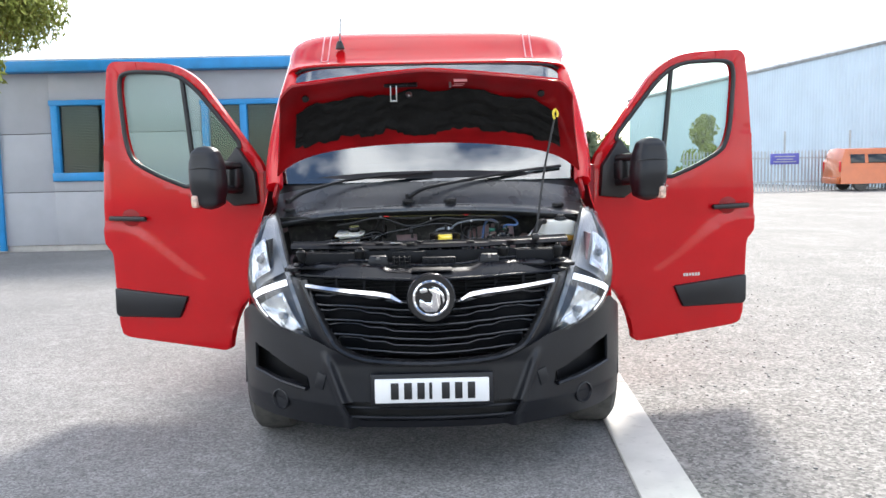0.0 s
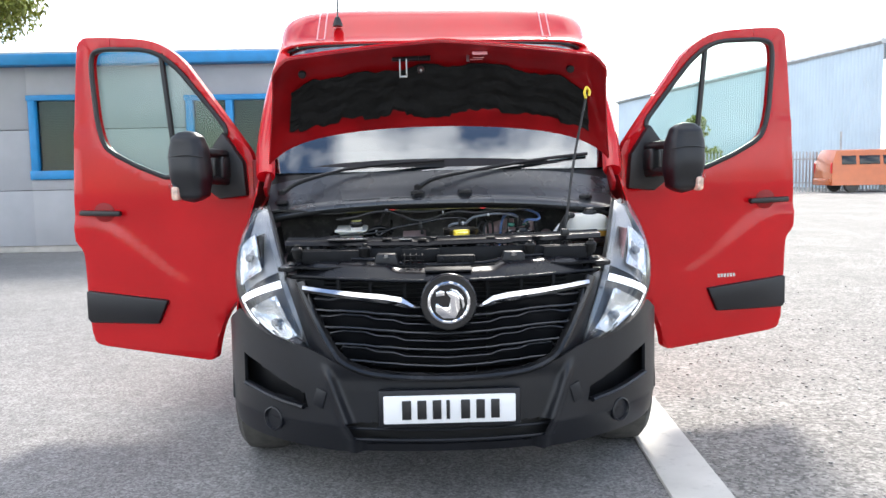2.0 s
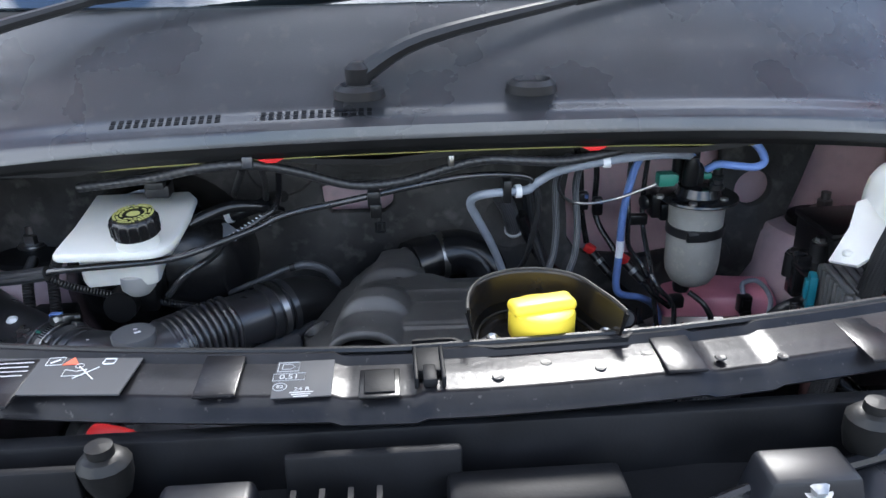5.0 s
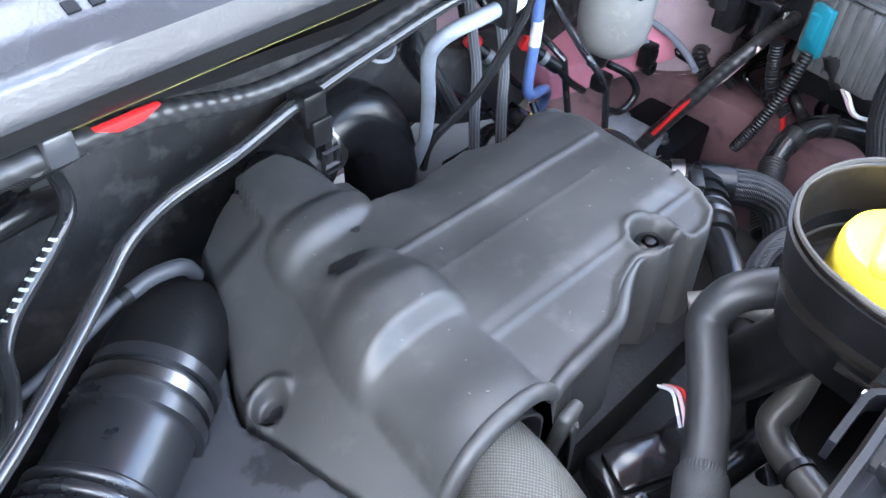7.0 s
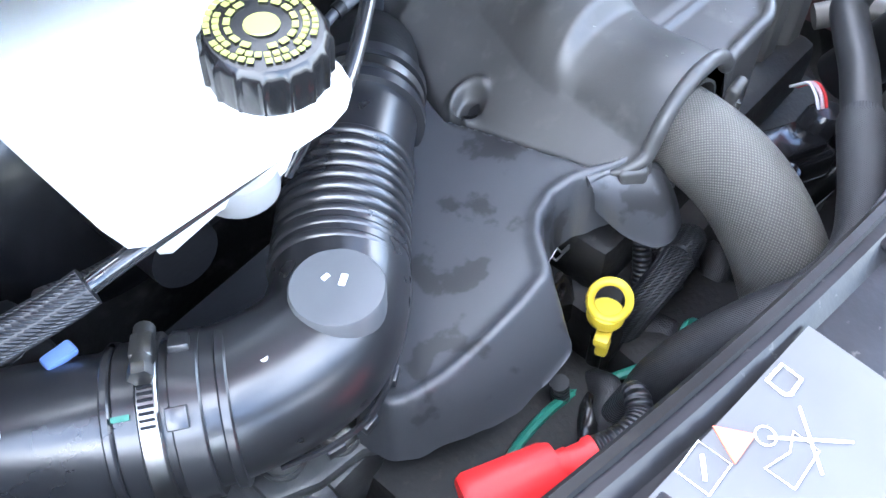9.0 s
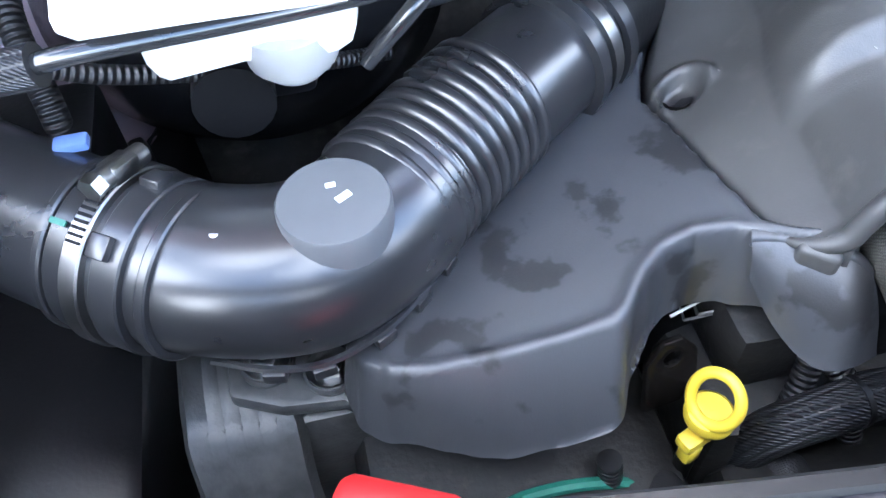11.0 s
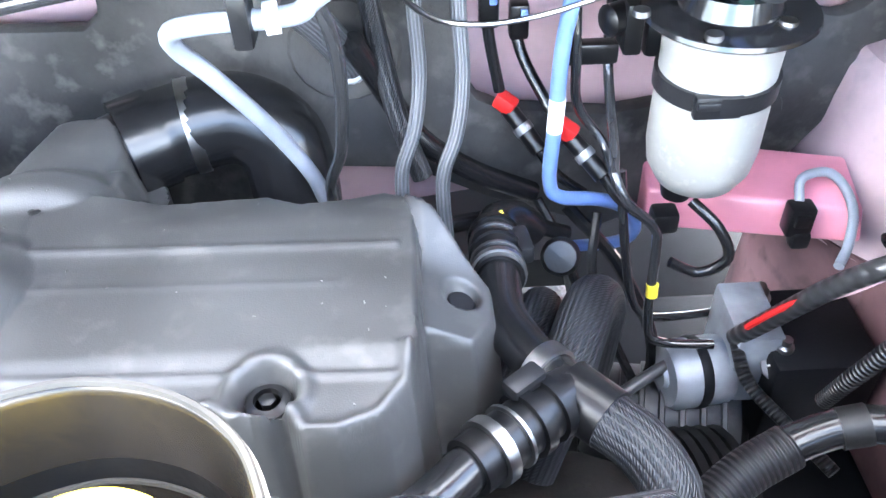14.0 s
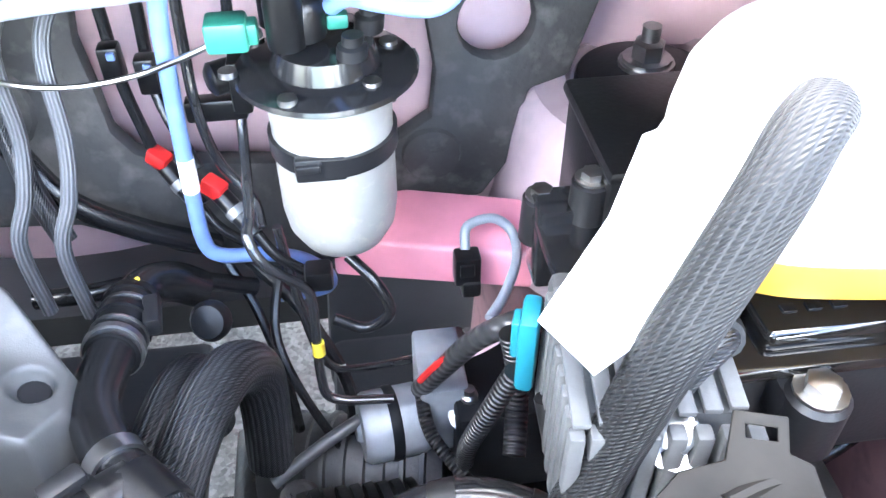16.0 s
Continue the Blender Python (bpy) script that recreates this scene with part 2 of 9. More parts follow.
BRAID = braided("grey_braided_sleeve", (0.034, 0.036, 0.041), 0.42, 0.0048, 0.8, 0.0, ((0, 1), (40, 0.4)), 0.22)
TANKSLEEVE = braided("dark_braided_tank_hose", (0.009, 0.0093, 0.0102), 0.65, 0.0042, 0.8, 0.0, ((0, 1), (40, 0.5)), 0.3)
STRIPED = braided("striped_grey_hose", (0.085, 0.087, 0.094), 0.42, 0.0032, 0.5, 0.0, ((0, 1),), 0.45)
SLEEVE = braided("fine_woven_dark_sleeve", (0.026, 0.026, 0.0275), 0.5, 0.0013, 0.35, 0.0, ((50, 1), (-50, 1)), 0.75)
HEATWRAP = braided("woven_heat_sleeve", (0.145, 0.138, 0.120), 0.45, 0.0017, 0.55, 0.0, ((45, 1), (-45, 1)), 0.5)
SHINY = material("shiny_black_steel_pipe", (0.02, 0.02, 0.021), 0.14, 0.0, 0.2, 20, coat=0.5)
LABELGREY = material("grey_label", (0.048, 0.050, 0.055), 0.7, 0.0, 0.1, 30)
PRINT = material("white_print", (0.72, 0.72, 0.72), 0.5, 0.0, 0.05, 50)
FADED = material("faded_print", (0.38, 0.39, 0.40), 0.5, 0.0, 0.1, 50)
PALEYELLOW = material("pale_yellow_print", (0.30, 0.30, 0.085), 0.5, 0.0, 0.05, 50)
REDPRINT = material("orange_red_print", (0.65, 0.12, 0.06), 0.5, 0.0, 0.05, 50)

LAMPCHROME = material("lamp_reflector_chrome", (0.85, 0.85, 0.84), 0.24, 0.9, 0.05, 20)
LAMPSHEEN = material("upper_lamp_sky_sheen", (0.34, 0.34, 0.345), 0.38, 0.6, 0.06, 20)
LAMPBACK = material("silvered_lamp_housing", (0.24, 0.245, 0.255), 0.3, 0.5, 0.1, 20)
BEZEL = material("grey_lamp_bezel", (0.07, 0.07, 0.072), 0.35, 0.0, 0.2, 20)
AMBERLENS = material("white_and_amber_lens", (0.80, 0.55, 0.42), 0.25, 0.0, 0.3, 40)
LIT = material("lit_white_strip", (0.95, 0.97, 1.0), 0.4, emit=0.7)

# ---- mesh helpers ----
origins = {}


def thing(name, at, label, category, group="", kind=""):
    ob = new(name)
    ob.empty_display_size = 0.05
    ob.location = at
    origins[ob.name] = Vector(at)
    return tagged(ob, label, category, group, kind)


def finish(bm, name, mat, off=Vector((0, 0, 0)), angle=38, doubles=True):
    if doubles:
        bmesh.ops.remove_doubles(bm, verts=bm.verts, dist=1e-5)
    bmesh.ops.recalc_face_normals(bm, faces=bm.faces)
    for f in bm.faces:
        f.smooth = True
    lim = radians(angle)
    for e in bm.edges:
        if len(e.link_faces) == 2 and e.calc_face_angle(0) > lim:
            e.smooth = False
    bmesh.ops.translate(bm, vec=-off, verts=bm.verts)
    me = bpy.data.meshes.new(name)
    bm.to_mesh(me)
    bm.free()
    me.materials.append(mat)
    return me


def part(name, bm, mat, parent, label="", angle=38):
    off = origins[parent.name]
    ob = new(name, finish(bm, name, mat, off, angle))
    ob.parent = parent
    origins[ob.name] = off
    return tagged(ob, label)


def single(name, bm, mat, label, category, kind="", group="", angle=38):
    """A thing of one mesh, its origin at the middle of its underside."""
    lo = Vector((min(v.co[i] for v in bm.verts) for i in range(3)))
    hi = Vector((max(v.co[i] for v in bm.verts) for i in range(3)))
    off = Vector(((lo.x + hi.x) / 2, (lo.y + hi.y) / 2, lo.z))
    ob = new(name, finish(bm, name, mat, off, angle))
    ob.location = off
    origins[ob.name] = off
    return tagged(ob, label, category, group, kind)


def join(*bms):
    out = bmesh.new()
    for b in bms:
        me = bpy.data.meshes.new("tmp")
        b.to_mesh(me)
        b.free()
        out.from_mesh(me)
        bpy.data.meshes.remove(me)
    return out


def box(c, s, bevel=0.0, m=None, seg=2):
    bm = bmesh.new()
    bmesh.ops.create_cube(bm, size=1.0)
    bmesh.ops.scale(bm, vec=s, verts=bm.verts)
    if bevel:
        bmesh.ops.bevel(bm, geom=bm.edges[:], offset=bevel, segments=seg, affect="EDGES", profile=0.5)
    if m is not None:
        bmesh.ops.transform(bm, matrix=m, verts=bm.verts)
    bmesh.ops.translate(bm, vec=c, verts=bm.verts)
    return bm


def frame_of(d):
    d = Vector(d).normalized()
    up = Vector((0, 0, 1)) if abs(d.z) < 0.95 else Vector((0, 1, 0))
    a = d.cross(up).normalized()
    return a, a.cross(d).normalized(), d


def spline(pts, n=8):
    """A smooth line through the points."""
    P = [Vector(p) for p in pts]
    if len(P) < 3:
        return P
    Q = [2 * P[0] - P[1], *P, 2 * P[-1] - P[-2]]
    out = []
    for i in range(1, len(Q) - 2):
        a, b, c, d = Q[i - 1:i + 3]
        for k in range(n):
            t = k / n
            out.append(0.5 * (2 * b + (c - a) * t + (2 * a - 5 * b + 4 * c - d) * t * t + (3 * b - a - 3 * c + d) * t ** 3))
    return out + [P[-1]]


def tube(pts, r, sides=10, smooth=6, caps=True, radii=None, flat=1.0):
    """A pipe along a line; radii: a function of the share of its length."""
    path = spline(pts, smooth) if smooth else [Vector(p) for p in pts]
    bm = bmesh.new()
    uv = bm.loops.layers.uv.new("run")
    rings, runs, run = [], [], 0.0
    a, b, _ = frame_of(path[1] - path[0])
    total = len(path) - 1
    for i, p in enumerate(path):
        d = (path[min(i + 1, total)] - path[max(i - 1, 0)]).normalized()
        a = (a - d * a.dot(d)).normalized()
        b = d.cross(a)
        rr = radii(i / total) if radii else r
        run += (p - path[i - 1]).length if i else 0.0
        runs.append(run)
        rings.append([bm.verts.new(p + (a * math.cos(k) + b * flat * math.sin(k)) * rr) for k in (2 * math.pi * j / sides for j in range(sides))])
    w = 2 * math.pi * r / sides
    for u, v, s0, s1 in zip(rings, rings[1:], runs, runs[1:]):
        for j in range(sides):
            f = bm.faces.new((u[j], u[(j + 1) % sides], v[(j + 1) % sides], v[j]))
            for lp, q in zip(f.loops, ((j * w, s0), (j * w + w, s0), (j * w + w, s1), (j * w, s1))):
                lp[uv].uv = q
    if caps:
        bm.faces.new(rings[0][::-1])
        bm.faces.new(rings[-1])
    return bm


def lathe(profile, at=(0, 0, 0), axis=(0, 0, 1), sides=24, arc=None):
    """Turn (radius, height) pairs round an axis."""
    a, b, d = frame_of(axis)
    if abs(Vector(axis).normalized().z) > 0.95:
        a, b = Vector((1, 0, 0)), Vector((0, 1, 0))
    at = Vector(at)
    bm = bmesh.new()
    rings = []
    for r, h in profile:
        rings.append([bm.verts.new(at + d * h + (a * math.cos(k) + b * math.sin(k)) * max(r, 1e-5)) for k in (2 * math.pi * j / sides for j in range(sides))])
    for u, v in zip(rings, rings[1:]):
        for j in range(sides):
            bm.faces.new((u[j], u[(j + 1) % sides], v[(j + 1) % sides], v[j]))
    if profile[0][0] > 1e-4:
        bm.faces.new(rings[0][::-1])
    if profile[-1][0] > 1e-4:
        bm.faces.new(rings[-1])
    return bm


def sheet(f, nu, nv, thick=0.0, keep=None):
    """A surface f(u, v), u and v from 0 to 1, with a thickness along its normals; keep(u, v) says which cells stay."""
    bm = bmesh.new()
    g = [[bm.verts.new(f(i / nu, j / nv)) for j in range(nv + 1)] for i in range(nu + 1)]
    for i in range(nu):
        for j in range(nv):
            if keep is None or keep((i + 0.5) / nu, (j + 0.5) / nv):
                bm.faces.new((g[i][j], g[i + 1][j], g[i + 1][j + 1], g[i][j + 1]))
    loose = [v for v in bm.verts if not v.link_faces]
    bmesh.ops.delete(bm, geom=loose, context="VERTS")
    if thick:
        bmesh.ops.solidify(bm, geom=bm.faces[:], thickness=thick)
    return bm


def prism(outline, thick, m=Matrix.Identity(4), bevel=0.0, holes=()):
    """An outline in x and y, thickened along z about 0, then moved by m."""
    bm = bmesh.new()
    edges = []
    for loop in (outline, *holes):
        vs = [bm.verts.new((x, y, -thick / 2)) for x, y in loop]
        edges += [bm.edges.new((vs[i], vs[(i + 1) % len(vs)])) for i in range(len(vs))]
    if holes:
        bmesh.ops.triangle_fill(bm, edges=edges, use_beauty=True)
    else:
        bm.faces.new(vs)
    r = bmesh.ops.extrude_face_region(bm, geom=bm.faces[:])
    bmesh.ops.translate(bm, vec=(0, 0, thick), verts=[v for v in r["geom"] if isinstance(v, bmesh.types.BMVert)])
    bmesh.ops.recalc_face_normals(bm, faces=bm.faces)
    if bevel:
        sharp = [e for e in bm.edges if len(e.link_faces) == 2 and e.calc_face_angle(0) > 0.9]
        bmesh.ops.bevel(bm, geom=sharp, offset=bevel, segments=2, affect="EDGES", profile=0.5)
    bmesh.ops.transform(bm, matrix=m, verts=bm.verts)
    return bm


def lerp_table(x, table):
    """Linear reading from (x, value) pairs."""
    if x <= table[0][0]:
        return table[0][1]
    for (a, va), (b, vb) in zip(table, table[1:]):
        if x <= b:
            t = (x - a) / (b - a)
            return va + (vb - va) * t
    return table[-1][1]


def smooth_table(x, table):
    if x <= table[0][0]:
        return table[0][1]
    for (a, va), (b, vb) in zip(table, table[1:]):
        if x <= b:
            t = (x - a) / (b - a)
            t = t * t * (3 - 2 * t)
            return va + (vb - va) * t
    return table[-1][1]


def poly_dist(poly):
    """Signed distance to a closed outline, positive inside."""
    P = [Vector(p) for p in poly]

    def d(x, y):
        best, inside = 9.0, False
        n = len(P)
        for i in range(n):
            ax, ay = P[i]
            bx, by = P[(i + 1) % n]
            ex, ey = bx - ax, by - ay
            t = max(0.0, min(1.0, ((x - ax) * ex + (y - ay) * ey) / (ex * ex + ey * ey + 1e-12)))
            q = math.hypot(x - ax - ex * t, y - ay - ey * t)
            best = min(best, q)
            if (ay > y) != (by > y) and x < (bx - ax) * (y - ay) / (by - ay) + ax:
                inside = not inside
        return best if inside else -best
    return d


def step(x, a, b):
    t = max(0.0, min(1.0, (x - a) / (b - a)))
    return t * t * (3 - 2 * t)


def hexbolt(at, axis, r, h=None):
    h = h or r * 0.9
    return join(lathe([(0, 0), (r * 1.5, 0), (r * 1.5, h * 0.25), (0, h * 0.25)], at, axis, 14),
                lathe([(r, h * 0.2), (r, h), (r * 0.75, h * 1.12), (0, h * 1.12)], at, axis, 6))


# ---- ground ----
ASPHALT = grit(material("worn_asphalt", (0.19, 0.185, 0.18), 0.9, 0.0, 0.12, 0.8, 0.7, 160, spots=0.5, spot_colour=(0.25, 0.245, 0.235)), 0.009, 0.42)
GRAVEL = grit(material("dusty_gravel_ground", (0.208, 0.198, 0.182), 0.95, 0.0, 0.15, 0.7, 1.0, 60, spots=0.6, spot_colour=(0.16, 0.15, 0.137)), 0.016, 0.5, 4.0)
CONCRETE = material("pale_concrete", (0.52, 0.50, 0.46), 0.85, 0.0, 0.1, 4, 0.3, 120, spots=0.5, spot_colour=(0.36, 0.34, 0.31))
STONE = material("loose_grey_stone", (0.30, 0.29, 0.27), 0.9, 0.0, 0.3, 30, 0.4, 90)


def strip_x(y, side):
    return 0.895 + 0.06 * (y + 0.27) + 0.255 * side


def ground_sheet():
    bm = bmesh.new()
    v = [bm.verts.new(p) for p in ((-1500, -1500, 0), (1500, -1500, 0), (1500, 1500, 0), (-1500, 1500, 0))]
    bm.faces.new(v)
    return bm


tagged(single("ground", ground_sheet(), ASPHALT, "grey worn asphalt of a yard", "ground", "structure"), kind="structure")


def gravel_sheet():
    bm = bmesh.new()
    ys = [-12, -6, -3, -1, 0, 1, 2, 4, 7, 12, 20, 33.5]
    left = [bm.verts.new((strip_x(y, 1) if y < 12 else 3.24 + 0.25 * (y - 12), y, 0.004)) for y in ys]
    right = [bm.verts.new((40, y, 0.004)) for y in ys]
    for i in range(len(ys) - 1):
        bm.faces.new((left[i], right[i], right[i + 1], left[i + 1]))
    return bm


single("gravel_yard", gravel_sheet(), GRAVEL, "pale dusty gravel yard with loose stones", "ground", "structure")
bm = bmesh.new()
for a, b in ((-9, -3.4), (-3.39, -0.9), (-0.89, 1.6), (1.61, 4.1), (4.11, 6.6)):
    bm = join(bm, prism([(strip_x(a, 0), a), (strip_x(a, 1), a), (strip_x(b, 1), b), (strip_x(b, 0), b)], 0.03, pose(0, 0, 0.002), 0.003))
single("kerb_strip", bm, CONCRETE, "flush pale concrete edging strip between asphalt and gravel", "kerb", "structure")

# loose stones on the gravel
rng = random.Random(4)
bm = bmesh.new()
for i in range(900):
    y = rng.uniform(-1.5, 9)
    x = strip_x(y, 1) + 0.03 + abs(rng.gauss(0, 1.6))
    r = rng.uniform(0.004, 0.013)
    s = bmesh.ops.create_icosphere(bm, subdivisions=1, radius=r, matrix=pose(x, y, 0.004 + r * 0.3, 0, 0, rng.uniform(0, 360)) @ Matrix.Diagonal((rng.uniform(0.7, 1.4), 1, 0.6, 1)))
tagged(single("loose_stones", bm, STONE, "small loose grey stones scattered on gravel", "stones", "stuff"), kind="stuff")

# ---- office building ----
CLAD = material("grey_cladding_panel", (0.40, 0.41, 0.43), 0.5, 0.0, 0.05, 2, 0.05, 80, island=0.03)
BLUE = material("blue_painted_trim", (0.02, 0.26, 0.58), 0.4, 0.0, 0.08, 4)
BLIND = material("grey_window_blind", (0.42, 0.42, 0.40), 0.7, 0.0, 0.05, 10)
ROOMGLOOM = material("room_gloom", (0.05, 0.055, 0.055), 0.9, 0.0, 0.2, 3)
PANE = glass("office_pane", (0.55, 0.62, 0.60))
office = thing("office_building", (-6.5, 12.15, 0), "low grey panelled office building with blue trim and blue windows", "building")
WY = 12.15
openings = [(-7.27, -6.14, 1.35, 2.885), (-4.41, -1.7, 1.33, 2.845)]
bands = [(0.12, 1.15), (1.15, 2.26), (2.26, 3.40)]
xs = [-14, -11.5, -9.2, -8.25, -7.27, -6.14, -4.41, -1.7, 0.5]
bm = bmesh.new()
for (z0, z1) in bands:
    for x0, x1 in zip(xs, xs[1:]):
        pieces = [(z0, z1)]
        for ox0, ox1, oz0, oz1 in openings:
            if x0 >= ox0 - 1e-3 and x1 <= ox1 + 1e-3:
                pieces = [(a, b) for a, b in ((z0, min(z1, oz0)), (max(z0, oz1), z1)) if b - a > 0.01]
        for a, b in pieces:
            p = part("panel", box(((x0 + x1) / 2, WY + 0.06, (a + b) / 2), (x1 - x0 + 0.002, 0.12, b - a - 0.012), 0.004), CLAD, office)
# Solid block; the gloom of the unlit rooms is its dark colour.
part("wall", box((-6.75, WY + 3.6, 1.72), (14.4, 6.9, 3.40)), ROOMGLOOM, office, "dark block standing in for the unlit rooms")
part("plinth", box((-6.75, WY + 0.09, 0.06), (14.5, 0.1, 0.12), 0.01), CONCRETE, office)
part("fascia", box((-6.75, WY - 0.06, 3.50), (14.8, 0.4, 0.20), 0.02), BLUE, office, "bright blue fascia board")
part("roof", box((-6.75, WY + 3.5, 3.62), (14.6, 7.2, 0.06)), CLAD, office)
part("corner_post", box((-8.32, WY - 0.02, 1.68), (0.12, 0.08, 3.3), 0.01), BLUE, office, "blue door post")
for x0, x1, z0, z1 in openings:
    w = part("window", box(((x0 + x1) / 2, WY + 0.02, z1 - 0.05), (x1 - x0, 0.16, 0.10), 0.008), BLUE, office, "blue framed window with blinds")
    part("window_frame", box(((x0 + x1) / 2, WY + 0.02, z0 + 0.08), (x1 - x0, 0.16, 0.16), 0.008), BLUE, w)
    mids = [x0 + 0.09, x1 - 0.06] + ([-3.59] if x1 - x0 > 2 else [])
    for xm in mids:
        part("mullion", box((xm, WY + 0.02, (z0 + z1) / 2), (0.13, 0.15, z1 - z0 - 0.03), 0.008), BLUE, w)
    part("glass", box(((x0 + x1) / 2, WY + 0.05, (z0 + z1) / 2), (x1 - x0 - 0.02, 0.01, z1 - z0 - 0.05)), PANE, w)
    bl = [box(((x0 + x1) / 2, WY + 0.12, z0 + 0.15 + k * 0.03), (x1 - x0 - 0.1, 0.024, 0.003), 0, pose(0, 0, 0, 35)) for k in range(int((z1 - z0 - 0.2) / 0.03))]
    part("blind", join(*bl), BLIND, w, "half closed grey slatted blind")

# ---- warehouse, fence and distance ----
SHED = material("pale_blue_sheeting", (0.50, 0.60, 0.68), 0.5, 0.0, 0.05, 0.5)
GALV = material("galvanised_steel", (0.42, 0.44, 0.45), 0.45, 0.6, 0.15, 2)
shed = thing("warehouse", (22, 55, 0), "large pale blue corrugated steel warehouse", "building")
A, B = Vector((18.6, 74, 0)), Vector((23.3, 38, 0))
D = (B - A).normalized()
N = Vector((D.y, -D.x, 0))


def shed_wall(u, v):
    k = int(round(u * 480))
    return A + D * (u * 36.3) + N * (0.04 if k % 4 in (1, 2) else 0.0) + Vector((0, 0, v * 7.4))


part("wall", sheet(shed_wall, 480, 1), SHED, shed)
part("end_wall", box((A.x + 12, A.y + 0.1, 3.7), (24, 0.2, 7.4)), SHED, shed)
part("eave", tube([A + Vector((-0.15, 0, 7.45)), B + Vector((0, 0, 7.45))], 0.16, 6, 0), GALV, shed, "dark grey gutter")
part("roof", sheet(lambda u, v: A + D * (u * 36.3) + Vector((v * 14, v * 2, 7.5 + v * 1.6)), 2, 1, 0.05), SHED, shed)

fence = thing("palisade_fence", (17, 36.2, 0), "grey galvanised steel palisade fence along the yard", "fence")
pale_me = None
for i in range(74):
    x = 12.2 + i * 0.165
    if pale_me is None:
        p = part("pale", prism([(-0.04, 0), (0.04, 0), (0.04, 1.9), (0, 2.0), (-0.04, 1.9)], 0.012, pose(x, 36.2, 0, 90)), GALV, fence)
        pale_me = p
    else:
        q = pale_me.copy()
        scene.collection.objects.link(q)
        q.location.x = x - 12.2
for z in (0.45, 1.6):
    part("rail", box((18.2, 36.24, z), (12.4, 0.05, 0.06)), GALV, fence)
for x in (17.2, 20.4):
    part("post", tube([(x, 36.4, 0), (x, 36.4, 2.9)], 0.05, 8, 0), GALV, fence)
SIGNBLUE = material("blue_sign", (0.10, 0.10, 0.42), 0.4, 0.0, 0.05, 3)
sign = thing("yard_sign", (17.1, 36.13, 1.31), "blue rectangular sign with pale print on the fence", "sign")
part("board", box((17.1, 36.14, 1.57), (1.4, 0.03, 0.52), 0.005), SIGNBLUE, sign)
for k, w in ((0.12, 1.0), (-0.02, 0.8), (-0.14, 1.1)):
    part("print_bar", box((17.1, 36.115, 1.57 + k), (w, 0.01, 0.05)), FADED, sign)

FARGREEN = material("far_foliage", (0.15, 0.18, 0.10), 0.8, 0.0, 0.35, 0.6, 0.3, 3)
LEAF = material("yellow_green_needles", (0.24, 0.27, 0.05), 0.6, 0.0, 0.35, 3)
BARK = material("brown_bark", (0.09, 0.065, 0.045), 0.9, 0.0, 0.3, 8, 0.6, 40)


def leaf_cloud(rng, centres, count, size):
    verts, faces = [], []
    for _ in range(count):
        c, r = centres[rng.randrange(len(centres))]
        d = Vector((rng.gauss(0, 1), rng.gauss(0, 1), rng.gauss(0, 1))).normalized() * r * rng.random() ** 0.4
        p = Vector(c) + d
        m = Euler((rng.uniform(0, 6), rng.uniform(0, 6), rng.uniform(0, 6))).to_matrix()
        s = size * rng.uniform(0.6, 1.4)
        k = len(verts)
        verts += [p + m @ Vector(q) for q in ((-s, 0, 0), (0, -s * 0.4, s * 0.1), (s, 0, 0), (0, s * 0.4, s * 0.1))]
        faces.append((k, k + 1, k + 2, k + 3))
    me = bpy.data.meshes.new("crown")
    me.from_pydata([tuple(v) for v in verts], [], faces)
    return me


def tree(at, height, spread, seed, count, size, mat, label, low=0.3):
    rng = random.Random(seed)
    t = thing("tree", at, label, "tree")
    at = Vector(at)
    part("trunk", tube([at, at + Vector((0.1, 0, height * 0.5)), at + Vector((0, 0.1, height * 0.95))], 0.2, 8, 4, radii=lambda k: 0.035 * height * (1 - 0.85 * k)), BARK, t)
    centres = []
    for i in range(26):
        h = rng.uniform(low, 1.0)
        a = rng.uniform(0, 6.28)
        rad = spread * (1.05 - h) ** 0.6 * rng.uniform(0.35, 1.0)
        c = at + Vector((math.cos(a) * rad, math.sin(a) * rad, h * height))
        centres.append((c, spread * rng.uniform(0.2, 0.34)))
        if i % 2 == 0:
            part("limb", tube([at + Vector((0, 0, h * height * 0.8)), (at + Vector((0, 0, h * height * 0.9)) + c) / 2, c], 0.02, 5, 3, radii=lambda k: 0.012 * height * (1 - 0.8 * k)), BARK, t)
    me = leaf_cloud(rng, [(c - at, r) for c, r in centres], count, size)
    me.materials.append(mat)
    ob = new("crown", me)
    ob.parent = t
    return t


tree((-7.5, 9.2, 0), 7.2, 2.0, 3, 46000, 0.055, LEAF, "yellow-green conifer beside the office building", 0.40)
for i, (x, y, h) in enumerate([(5, 80, 4.2), (9, 84, 4.6), (13, 82, 4.3), (16.2, 85, 4.7), (19.5, 86, 4.4), (1, 90, 4.5), (-4, 92, 5)]):
    tree((x, y, 0), h, 3.2, 20 + i, 1500, 0.4, FARGREEN, "distant leafy tree beyond the yard", 0.2)
tree((13.9, 38.5, 0), 3.6, 1.6, 40, 5000, 0.12, LEAF, "leafy bush behind the steel fence", 0.1)

# ---- vehicles parked in the yard ----
ORANGE = material("orange_paint", (0.50, 0.11, 0.02), 0.3, 0.3, 0.06, 3, coat=0.8)
CARBLUE = material("dark_blue_paint", (0.02, 0.06, 0.20), 0.3, 0.0, 0.06, 3, coat=0.8)
DARKGLASS = material("dark_tinted_glass", (0.02, 0.022, 0.025), 0.08, 0.0, 0.1, 3)


